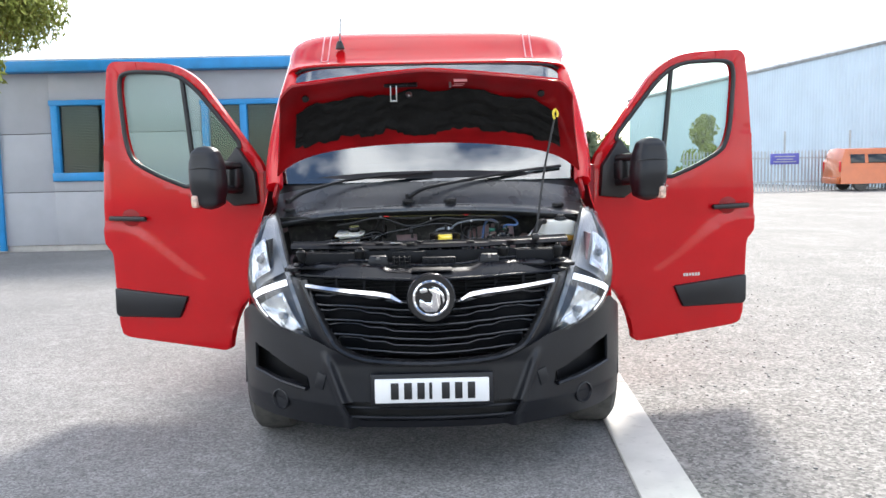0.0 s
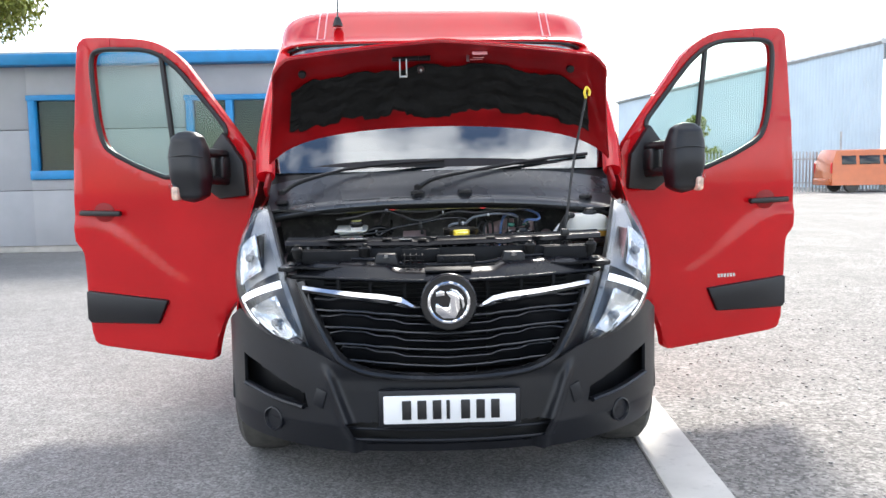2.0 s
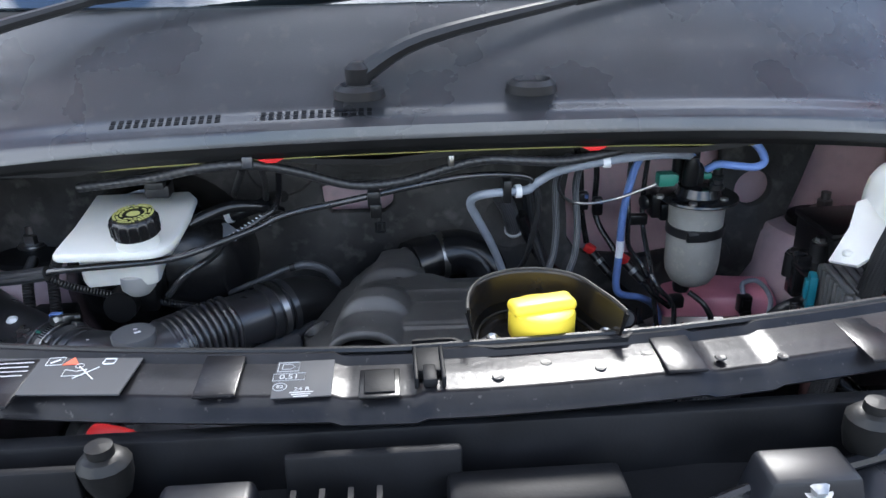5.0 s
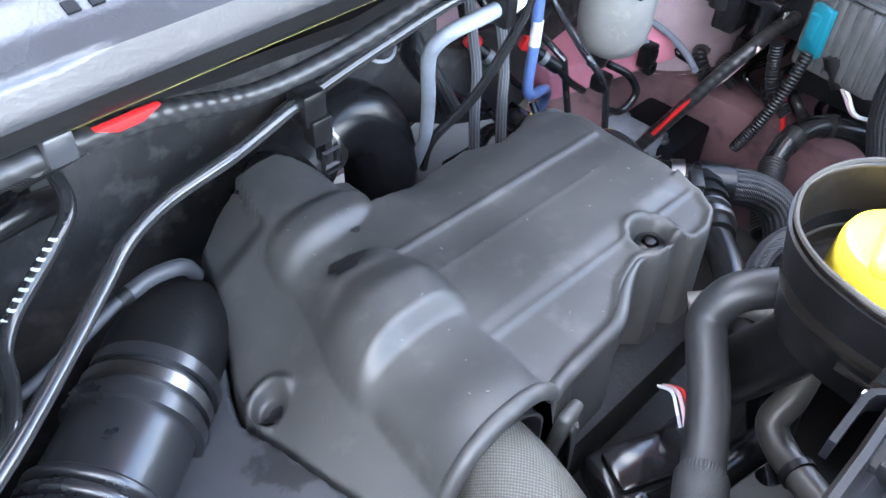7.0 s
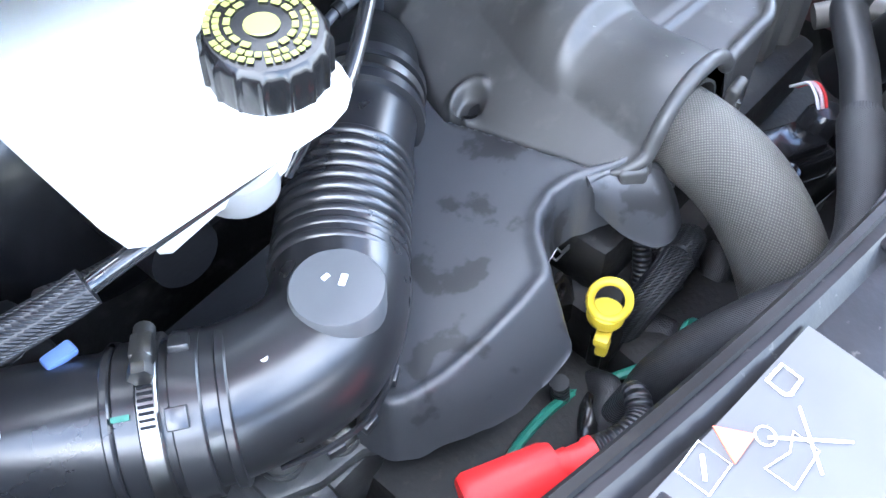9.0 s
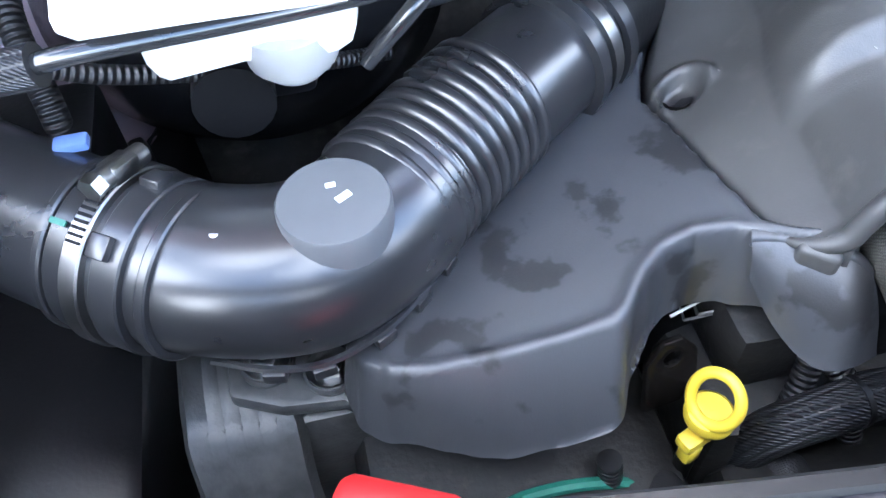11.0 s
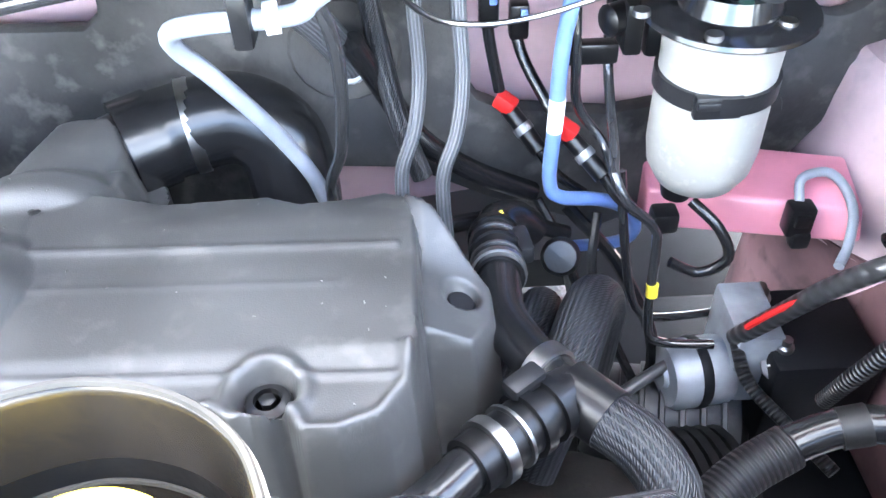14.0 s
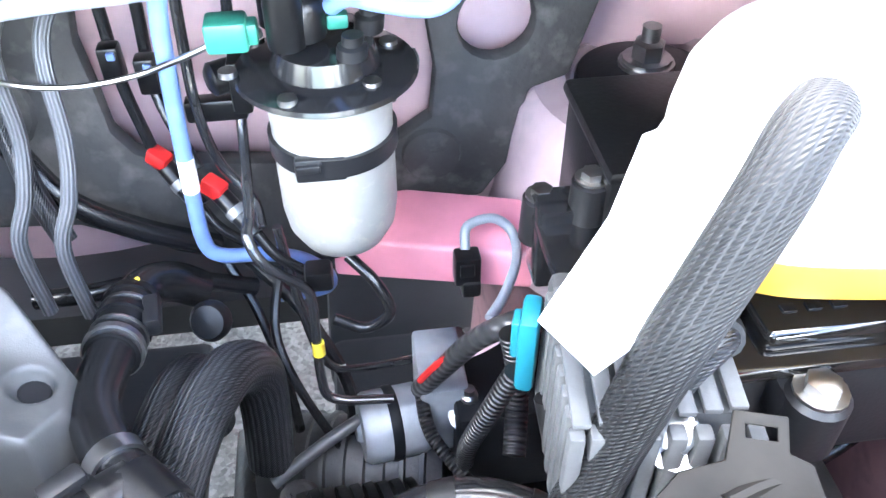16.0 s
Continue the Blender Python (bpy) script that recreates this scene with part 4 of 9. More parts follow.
# front wings
for s in (-1, 1):
    def wing(u, v):
        y = 0.42 + u * 0.80
        z = lerp_table(y, [(0.42, 0.80), (0.55, 0.70), (0.7, 0.69), (1.22, 0.50)]) + v * (lerp_table(y, [(0.42, 0.9), (0.6, 1.22), (0.72, 1.30), (0.9, 1.36), (1.22, 1.42)]) - lerp_table(y, [(0.42, 0.80), (0.55, 0.70), (0.7, 0.69), (1.22, 0.50)]))
        x = lerp_table(y, [(0.42, 0.91), (0.6, 0.955), (0.9, 0.985), (1.22, 0.985)]) - 0.10 * v ** 2.2
        return Vector((s * x, y, z))
    part("front_wing", sheet(wing, 48, 24, 0.006, lambda u, v: Vector((0, wing(u, v).y - 0.92, wing(u, v).z - 0.36)).length > 0.40 and wing(u, v).y > lerp_table(wing(u, v).z, [(0.7, 0.52), (0.78, 0.5), (0.91, 0.48), (1.05, 0.56), (1.2, 0.68), (1.3, 0.7)])), RED, van)
    part("wheel_arch", sheet(lambda u, v: Vector((s * (0.70 + 0.27 * v), 0.92 + 0.41 * math.cos(u * 3.14), 0.36 + 0.41 * math.sin(u * 3.14))), 20, 2, 0.006), TRIM, van)
    part("inner_wing", sheet(lambda u, v: Vector((s * (0.86 - 0.0 * u), 0.72 + 0.45 * u, 0.75 + v * (0.45 + 0.1 * u))), 6, 4, 0.01), RED_SHADED, van)
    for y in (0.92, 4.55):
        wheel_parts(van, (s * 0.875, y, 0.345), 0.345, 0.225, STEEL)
    part("hinge_arm", box((s * 0.83, 0.80, 1.33), (0.02, 0.16, 0.06), 0.008, pose(0, 0, 0, 35)), RED_SHADED, van)
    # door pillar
    part("hinge_pillar", box((s * 0.955, 1.25, 0.95), (0.06, 0.09, 1.0), 0.01), RED_SHADED, van)
    a_pillar = spline([(s * 0.845, 0.83, 1.36), (s * 0.872, 1.02, 1.52), (s * 0.872, 1.32, 1.80), (s * 0.855, 1.60, 2.03), (s * 0.87, 1.9, 2.17), (s * 0.90, 2.2, 2.22)], 5)
    part("a_pillar", tube(a_pillar, 0.045, 8, 0, flat=0.8), RED, van)
    part("sill", box((s * 0.93, 1.75, 0.42), (0.12, 1.0, 0.14), 0.02), RED, van)


# roof and load body
def shell(u, v):
    y = lerp_table(u, [(0, 1.585), (0.15, 1.72), (0.3, 1.95), (0.45, 2.3), (0.6, 3.2), (1, 5.5)])
    w = lerp_table(y, [(1.585, 0.865), (1.75, 0.885), (2.0, 0.925), (2.3, 0.965), (3, 0.985), (5.5, 0.985)])
    zt = smooth_table(y, [(1.585, 2.102), (1.95, 2.345), (2.6, 2.46), (5.5, 2.46)])
    zb = lerp_table(y, [(1.585, 2.02), (1.75, 2.045), (2.15, 2.06), (2.2, 1.9), (5.5, 1.9)])
    a = math.pi * v
    c, sn = math.cos(a), math.sin(a)
    x = -w * math.copysign(abs(c) ** 0.34, c)
    z = zb + (zt - zb) * abs(sn) ** 0.42
    return Vector((x, y, z))


part("roof", sheet(shell, 40, 64, 0.012), RED, van, "red high roof with raised ribs")
def on_roof(x, u):
    w = abs(shell(u, 0.0).x)
    return shell(u, math.acos(math.copysign((min(abs(x), w * 0.999) / w) ** (1 / 0.34), -x)) / math.pi)


# Highlights along the raised ribs, put in as a pale colour; stickers share it.
RIBEDGE = material("rib_highlight_and_sticker", (0.72, 0.30, 0.32), 0.3, 0.0, 0.05, 5, coat=0.6)
for x in (-0.655, 0.655):
    for dx in (-0.021, 0.021):
        part("roof_rib", tube([on_roof(x + dx, 0.09 + 0.025 * k) + Vector((0, -0.006, 0.012)) for k in range(12)], 0.0045, 6, 2), RIBEDGE, van, "pressed roof rib with its highlight in the colour")
    part("roof_rib", tube([*[on_roof(x + dx, u) + Vector((0, -0.006, 0.012)) for dx, u in ((-0.021, 0.09), (0.0, 0.083), (0.021, 0.09))]], 0.0045, 6, 3), RIBEDGE, van)
part("body_side", join(*[sheet(lambda u, v: Vector((s * (0.985 - 0.02 * v), 2.15 + u * 3.35, 0.40 + v * 1.56)), 6, 4, 0.02) for s in (-1, 1)]), RED, van)
part("rear_doors", box((0, 5.49, 1.4), (1.94, 0.04, 2.0), 0.02), RED, van)
part("floor_pan", box((0, 3.35, 0.42), (1.9, 4.2, 0.06)), BAYBLACK, van)
# Dark panel added to block the bright ground behind the engine.
part("toe_board", box((0.60, 1.13, 0.56), (0.48, 0.30, 0.04), 0.01), DARK, van)
part("bulkhead", box((0, 2.2, 1.28), (1.84, 0.03, 1.75)), TRIM, van)
part("aerial", join(lathe([(0.03, 0), (0.026, 0.02), (0.014, 0.05), (0, 0.055)], (-0.56, 1.72, 2.225), (0, -0.2, 1), 16), tube([(-0.56, 1.72, 2.26), (-0.568, 1.86, 2.44)], 0.005, 6, 0)), TRIM, van)


# windscreen, dashboard and scuttle
def screen(u, v):
    s = u * 2 - 1
    x0, x1 = s * 0.84, s * 0.862
    y0, y1 = 0.79 + 0.13 * s * s, 1.572 + 0.02 * s * s
    z0, z1 = 1.375, 2.096 - 0.012 * s * s - 0.05 * s ** 16
    p = Vector((x0, y0, z0)).lerp(Vector((x1, y1, z1)), v)
    return p + Vector((0, -0.03, 0.03)) * (4 * v * (1 - v)) * (1 - 0.5 * s * s)


part("windscreen", sheet(screen, 24, 16, 0.005), SCREEN, van, "dark reflective windscreen")
part("screen_seal", tube([screen(u / 40, 1.0) + Vector((0, 0.002, 0.003)) for u in range(41)], 0.005, 6, 2), TRIM, van)
# Black band behind the lowest eighth of the glass.
part("frit_band", sheet(lambda u, v: screen(u, 0.13 * v) + Vector((0, 0.008, -0.006)), 24, 3), GLOSS, van, "black band along the windscreen foot")
part("dashboard", sheet(lambda u, v: Vector(((u * 2 - 1) * 0.83, 0.86 + 0.12 * (u * 2 - 1) ** 2 + v * 0.55, 1.365 - 0.02 * v - 0.35 * max(0, v - 0.8) * 5)), 12, 10, 0.02), TRIM, van)


def cowl(u, v):
    """Scuttle: a rolled front lip, then a shelf up to the glass."""
    s = u * 2 - 1
    prof = [(0, (0.705, -0.098)), (0.08, (0.69, -0.10)), (0.16, (0.676, -0.090)), (0.26, (0.669, -0.076)), (0.36, (0.672, -0.060)), (0.45, (0.684, -0.050)), (0.55, (0.70, -0.043)), (0.7, (0.725, -0.014)), (0.85, (0.76, 0.03)), (1.0, (0.80, 0.085))]
    y = lerp_table(v, [(a, b[0]) for a, b in prof])
    z = lerp_table(v, [(a, b[1]) for a, b in prof])
    crown = 1.298 - 0.035 * s * s - 0.03 * s ** 4
    back = 0.12 * s * s
    return Vector((s * 0.84, y + back * (0.25 + 0.75 * v), crown + z))


scuttle = part("scuttle_panel", sheet(lambda u, v: cowl(u, 0.25 + 0.75 * v), 60, 34, 0.004), COWL, van, "grey plastic scuttle panel below the windscreen")
part("front_roll", sheet(lambda u, v: cowl(u, 0.25 * v), 60, 12, 0.004), RUBBER, scuttle, "black rolled rubber front edge")
part("scuttle_back", sheet(lambda u, v: cowl(u, 1.0) + Vector((0, 0.02 * v, 0.05 * v)), 30, 1, 0.004), TRIM, scuttle)
for gx in (-0.43, -0.235):
    for k in range(14):
        for j in range(2):
            x = gx + k * 0.0105
            p, q = cowl((x / 0.84 + 1) / 2, 0.465 + 0.05 * j), cowl((x / 0.84 + 1) / 2, 0.495 + 0.05 * j)
            tilt = math.degrees(math.atan2(q.z - p.z, q.y - p.y))
            part("air_slot", box((p + q) / 2 + Vector((0, 0, 0.0004)), (0.006, (q - p).length * 1.2, 0.0012), 0, pose(0, 0, 0, tilt)), DARK, scuttle)
part("rubber_seal", tube([cowl(k / 40, 0.02) + Vector((0, 0.004, 0.004)) for k in range(1, 40)], 0.008, 8, 2), RUBBER, scuttle)
part("yellow_edge", tube([cowl(k / 40, 0.04) + Vector((0, -0.002, -0.004)) for k in range(9, 31)], 0.0010, 6, 2), material("faded_yellow_plastic", (0.22, 0.20, 0.06), 0.5), scuttle)
for x in (-0.229, 0.195):
    part("red_clip", prism([(-0.022, 0.003), (0.022, 0.003), (0.008, -0.004), (-0.008, -0.004)], 0.006, pose(x, 0.684, 1.1945, 90) @ Matrix.Diagonal((0.75, 0.7, 0.8, 1)), 0.0006), REDPLASTIC, scuttle)
for (x, y, z) in ((-0.111, 0.712, 1.268), (0.113, 0.71, 1.268), (-0.765, 0.785, 1.23), (0.70, 0.775, 1.23)):
    part("wiper_boss", join(lathe([(0.034, 0), (0.032, 0.012), (0.024, 0.018), (0.02, 0.012), (0, 0.012)], (x, y, z), (0, -0.3, 1), 20)), TRIM, scuttle)
for a, b, c in (((-0.111, 0.705, 1.295), (0.18, 0.77, 1.375), (0.74, 0.93, 1.445)), ((-0.765, 0.78, 1.28), (-0.45, 0.80, 1.39), (0.02, 0.80, 1.425))):
    w = part("wiper", join(tube([a, Vector(a).lerp(Vector(b), 0.3) + Vector((0, -0.01, 0.02)), b], 0.011, 8, 5, radii=lambda t: 0.014 - 0.007 * t), lathe([(0.016, -0.01), (0.016, 0.012), (0.008, 0.02), (0, 0.021)], a, (0, -0.3, 1), 12)), TRIM, scuttle)
    part("wiper_blade", tube([b, Vector(b).lerp(Vector(c), 0.5) + Vector((0, -0.012, 0.006)), c], 0.009, 6, 4), TRIM, w)


# bonnet, raised
def hood(u, v, off=0.0):
    """u across, v from the hinge edge (0) to the nose edge (1)."""
    s = u * 2 - 1
    q = abs(s)
    lo = Vector((s * 0.815, 0.655 + 0.13 * s * s, 1.578 - 0.085 * q ** 2.2 - 0.075 * q ** 8))
    hi = Vector((s * 0.715, 0.315 + 0.085 * s * s, 1.907 - 0.062 * q ** 1.15 - 0.05 * max(0, q - 0.93) / 0.07))
    p = lo.lerp(hi, v)
    bow = 4 * v * (1 - v)
    return p + Vector((0, 0.75, 0.66)) * (0.06 * bow * (1 - 0.3 * s * s) + off)


bonnet = part("bonnet", sheet(lambda u, v: hood(u, v, 0.02), 48, 20, 0.008), RED, van, "raised red bonnet with black felt lining")
# Shade under the raised bonnet is carried by this darker red.
part("inner_frame", sheet(lambda u, v: hood(u, v) + Vector((0, -0.012 * math.sin(v * 9.4) ** 2 * (1 if 0.1 < u < 0.9 else 0), 0)), 48, 20, 0.006), RED_SHADED, bonnet, "red painted bonnet frame")


def felt_edge(u):
    s = abs(u * 2 - 1)
    wob = noise.noise(Vector((u * 9.0, 0.3, 0.0)))
    low = 0.10 + 0.05 * s + (0.045 if wob > 0.05 else 0.0) + 0.03 * noise.noise(Vector((u * 34.0, 2.0, 0.0))) + (0.03 if 0.15 < s < 0.34 else 0.0)
    high = 0.70 - 0.03 * s + 0.035 * math.tanh(6 * noise.noise(Vector((u * 7.0, 5.0, 0.0)))) + 0.015 * noise.noise(Vector((u * 30.0, 9.0, 0.0))) - (0.22 * (s - 0.74) / 0.26 if s > 0.74 else 0)
    return low, high


def felt(u, v):
    uu = 0.06 + 0.88 * u
    lo, hi = felt_edge(uu)
    p = hood(uu, lo + (hi - lo) * v)
    puff = 0.012 * min(1, 6 * min(u, 1 - u, v, 1 - v)) + 0.014 * noise.noise(Vector((u * 16.0, v * 5.0, 0.0))) + 0.006 * noise.noise(Vector((u * 45.0, v * 16.0, 3.0)))
    return p + Vector((0, -0.8, -0.5)) * (0.016 + puff)


part("bonnet_lining", sheet(felt, 130, 32, 0.008), FELT, bonnet, "black quilted felt bonnet lining")
rim = [hood(0.0, k / 8) for k in range(0, 8)] + [hood(k / 30, 1.0) for k in range(0, 31)] + [hood(1.0, 1 - k / 8) for k in range(1, 9)]
part("bonnet_edge", tube([p + Vector((0, 0.01, 0.004)) for p in rim], 0.007, 8, 2), RED_SHADED, bonnet)
catch_p = hood(0.392, 0.80)
bc = part("bonnet_catch", join(box(catch_p + Vector((0.035, -0.016, 0.0)), (0.165, 0.014, 0.030), 0.004, pose(0, 0, 0, -32)), box(catch_p + Vector((0.09, -0.022, -0.004)), (0.05, 0.014, 0.022), 0.004, pose(0, 0, 0, -32))), BAYBLACK, bonnet, "dirty black bonnet catch")
part("striker", join(*[box(catch_p + Vector((dx, -0.040, -0.045)), (0.006, 0.010, 0.075), 0.002) for dx in (-0.014, 0.014)], box(catch_p + Vector((0, -0.040, -0.082)), (0.034, 0.010, 0.008), 0.002)), STEEL, bc, "worn steel striker")
part("catch_spring", lathe([(0.014, 0), (0.016, 0.006), (0.010, 0.016), (0.006, 0.03), (0, 0.031)], catch_p + Vector((0.075, -0.022, -0.05)), (0, -1, -0.3), 14), STEEL, bc)
for x, y, w, h in ((0.165, 0.93, 0.065, 0.016), (0.115, 0.86, 0.012, 0.05), (0.15, 0.83, 0.055, 0.004), (0.16, 0.86, 0.05, 0.004)):
    part("worn_sticker", box(hood(x / 1.43 + 0.5, y - 0.04) + Vector((0, -0.013, -0.008)), (w, 0.002, h), 0.0005, pose(0, 0, 0, -32)), RIBEDGE if h < 0.02 else STEEL, bonnet)
for x in (-0.60, 0.57):
    p = hood((x / 0.735 + 1) / 2, 0.80)
    part("rubber_stop", lathe([(0.018, 0), (0.016, 0.012), (0, 0.014)], p + Vector((0, -0.012, -0.006)), (0, -0.8, -0.5), 14), RUBBER, bonnet)
prop = part("bonnet_prop", tube([(0.522, 0.335, 1.092), (0.572, 0.39, 1.40), (0.628, 0.42, 1.66), (0.636, 0.424, 1.70)], 0.0055, 8, 5), TRIM, van, "thin black bonnet prop with yellow hook")
part("prop_hook", tube([(0.632, 0.415, 1.675), (0.625, 0.412, 1.70), (0.634, 0.415, 1.722), (0.648, 0.42, 1.705), (0.645, 0.418, 1.685)], 0.006, 8, 5), YELLOW, prop)
part("prop_socket", join(box((0.522, 0.335, 1.10), (0.035, 0.03, 0.03), 0.006)), TRIM, van)

# doors
DOOR = [(0.0, 1.47), (0.0, 1.20), (0.02, 0.92), (0.10, 0.72), (0.165, 0.66), (0.225, 0.56), (0.262, 0.43), (0.272, 0.352), (1.0, 0.418), (1.035, 0.445), (1.052, 0.55), (1.062, 0.92), (1.072, 0.965), (1.118, 1.01), (1.122, 1.06), (1.095, 1.60), (1.055, 2.02), (1.036, 2.142), (0.85, 2.135), (0.62, 2.112), (0.52, 2.08), (0.40, 2.0), (0.22, 1.765)]
HOLE = [(0.135, 1.60), (0.24, 1.50), (0.50, 1.355), (0.70, 1.43), (0.86, 1.51), (0.905, 1.56), (0.935, 1.68), (0.955, 1.95), (0.95, 2.03), (0.925, 2.062), (0.85, 2.07), (0.62, 2.055), (0.52, 2.02), (0.42, 1.94), (0.30, 1.80)]
MUST = [(0.045, 1.44), (0.03, 1.26), (0.19, 1.245), (0.30, 1.32), (0.46, 1.37), (0.24, 1.50), (0.16, 1.60)]


def rounded(loop, cut=0.035, times=2):
    """Cuts each corner of an outline back a little, twice."""
    P = [Vector(p) for p in loop]
    for _ in range(times):
        Q = []
        for i, p in enumerate(P):
            for o in (P[i - 1], P[(i + 1) % len(P)]):
                Q.append(p + (o - p) * min(0.27, cut / max(1e-6, (o - p).length)))
        P, cut = Q, cut * 0.4
    return [(p.x, p.y) for p in P]


DOOR, HOLE = rounded(DOOR), rounded(HOLE, 0.03)


def door_skin(x, z):
    """Depth of the outer skin: bellied, with a swept crease running back to the handle."""
    crease = 0.80 + 0.36 * (1 - math.cos(min(1.0, max(0.0, x - 0.30) / 0.75) * math.pi)) / 2
    belly = 0.012 * max(0.0, 1 - ((z - 0.95) / 0.72) ** 2)
    belly -= 0.009 * step(z, crease - 0.06, crease + 0.01) * step(x, 0.25, 0.5) * step(-z, -1.26, -1.12)
    return 0.010 - belly


def door_leaf(base):
    bm = bmesh.new()
    edges = []
    for loop in (DOOR, HOLE):
        vs = [bm.verts.new((x, z, 0)) for x, z in loop]
        edges += [bm.edges.new((vs[i], vs[(i + 1) % len(vs)])) for i in range(len(vs))]
    bmesh.ops.triangle_fill(bm, edges=edges, use_beauty=True)
    for k in range(1, 22):
        bmesh.ops.bisect_plane(bm, geom=bm.verts[:] + bm.edges[:] + bm.faces[:], plane_co=(0.052 * k, 0, 0), plane_no=(1, 0, 0))
    for k in range(1, 46):
        bmesh.ops.bisect_plane(bm, geom=bm.verts[:] + bm.edges[:] + bm.faces[:], plane_co=(0, 0.345 + 0.03 * k + 0.011, 0), plane_no=(0, 1, 0))
    for v in bm.verts:
        v.co.z = door_skin(v.co.x, v.co.y) + (0.006 if v.is_boundary else 0.0)
    r = bmesh.ops.extrude_face_region(bm, geom=bm.faces[:])
    for v in r["geom"]:
        if isinstance(v, bmesh.types.BMVert):
            v.co.z = 0.055
    bmesh.ops.recalc_face_normals(bm, faces=bm.faces)
    bmesh.ops.transform(bm, matrix=base, verts=bm.verts)
    return bm


for s in (-1, 1):
    base = Matrix(((s * 0.966, 0, -s * 0.259, s * 0.98), (0.259, 0, 0.966, 1.21), (0, 1, 0, 0), (0, 0, 0, 1)))
    door = part("door", door_leaf(base), RED, van, "open red cab door", 40)
    part("door_glass", prism(HOLE, 0.004, base @ pose(0, 0, 0.035)), GLASS, door)
    ring = [base @ Vector((x, z, 0.008)) for x, z in HOLE]
    part("window_seal", tube([*ring, ring[0]], 0.014, 6, 3), TRIM, door)
    part("quarter_bar", tube([base @ Vector((0.527, 2.03, 0.02)), base @ Vector((0.462, 1.36, 0.02))], 0.016, 6, 0), TRIM, door)
    part("door_trim_strip", prism([(0.535, 0.69), (0.60, 0.555), (1.035, 0.552), (1.052, 0.575), (1.052, 0.735)], 0.035, base @ pose(0, 0, -0.006), 0.012), BUMPER, door, "black plastic side strip")
    part("door_handle", join(prism([(0.80, 1.155), (1.06, 1.16), (1.06, 1.19), (0.80, 1.185)], 0.03, base @ pose(0, 0, -0.018), 0.01)), TRIM, door)
    cup = [(0.92 + 0.065 * math.cos(k), 1.178 + 0.055 * math.sin(k)) for k in (i * math.pi / 10 for i in range(20))]
    part("handle_cup", prism(cup, 0.006, base @ pose(0, 0, door_skin(0.92, 1.178) - 0.001), 0.002), RED_SHADED, door)
    part("mirror_base", prism(MUST, 0.05, base @ pose(0, 0, -0.008), 0.012), TRIM, door)
    def housing(u, v, base=base):
        a = 2 * math.pi * u
        c, sn = math.cos(a), math.sin(a)
        wx = smooth_table(v, [(0, 0.0), (0.015, 0.035), (0.10, 0.082), (0.35, 0.100), (0.7, 0.098), (0.90, 0.080), (0.985, 0.045), (1, 0.0)])
        wd = smooth_table(v, [(0, 0.0), (0.015, 0.030), (0.10, 0.060), (0.45, 0.080), (0.85, 0.062), (0.985, 0.03), (1, 0.0)])
        return base @ Vector((0.215 + 0.02 * v + wx * math.copysign(abs(c) ** 0.55, c), 1.235 + 0.365 * v, -0.245 + wd * math.copysign(abs(sn) ** 0.6, sn)))
    mirror = part("mirror_housing", sheet(housing, 48, 36), BUMPER, door, "large black door mirror", 60)
    turn_m = base.to_3x3().to_4x4()
    part("mirror_split", tube([base @ Vector((0.12 + 0.2 * k / 10, 1.462 + 0.012 * math.sin(k * 0.3), -0.326 + 0.002 * abs(k - 5) ** 1.6)) for k in range(11)], 0.003, 6, 2), TRIM, mirror)
    for z in (1.34, 1.48):
        part("mirror_arm", tube([base @ Vector((0.14, z, -0.01)), base @ Vector((0.155, z + 0.005, -0.10)), base @ Vector((0.185, z + 0.01, -0.19)), base @ Vector((0.21, z + 0.01, -0.23))], 0.024, 10, 5), TRIM, door)
    part("mirror_gap_plate", box(base @ Vector((0.15, 1.41, -0.06)), (0.07, 0.12, 0.09), 0.02, turn_m, 3), TRIM, door)
    part("indicator_lens", box(base @ Vector((0.278, 1.292, -0.292)), (0.05, 0.10, 0.075), 0.022, turn_m @ pose(0, 0, 0, 0, 0, -25), 3), CLEAR, mirror, "clear indicator lens")
    part("indicator_bulb", box(base @ Vector((0.278, 1.284, -0.294)), (0.038, 0.07, 0.060), 0.012, turn_m, 2), AMBERLENS, mirror, "orange bulb behind the lens")
    if s > 0:
        bars = [prism([(0.608 + k * 0.02, 0.744), (0.622 + k * 0.02, 0.744), (0.622 + k * 0.02, 0.764), (0.608 + k * 0.02, 0.764)], 0.004, base @ pose(0, 0, door_skin(0.66, 0.754) - 0.001)) for k in range(6)]
        part("badge", join(*bars), CHROME, door, "small silver model badge")

# ---- engine bay: walls ----
ENG = material("dirty_engine_casting", (0.011, 0.0105, 0.010), 0.6, 0.2, 0.35, 22, 0.4, 160, spots=0.4, spot_colour=(0.05, 0.045, 0.035))
XZ = Matrix(((1, 0, 0, 0), (0, 0, -1, 0), (0, 1, 0, 0), (0, 0, 0, 1)))


part("bay_wall", sheet(lambda u, v: Vector((-0.86 + 1.72 * u, 0.985 + 0.012 * math.sin(u * 30), 0.80 + 0.42 * v)), 40, 8, 0.01), PINK, van, "pink primed sheet metal bulkhead")
felt_out = [(-0.8, 0.55), (-0.1, 0.62), (0.087, 0.88), (0.167, 0.874), (0.246, 0.832), (0.354, 0.792), (0.408, 0.814), (0.457, 0.871), (0.526, 0.868), (0.553, 0.91), (0.564, 0.978), (0.598, 0.989), (0.615, 1.048), (0.66, 1.22), (-0.8, 1.22)]
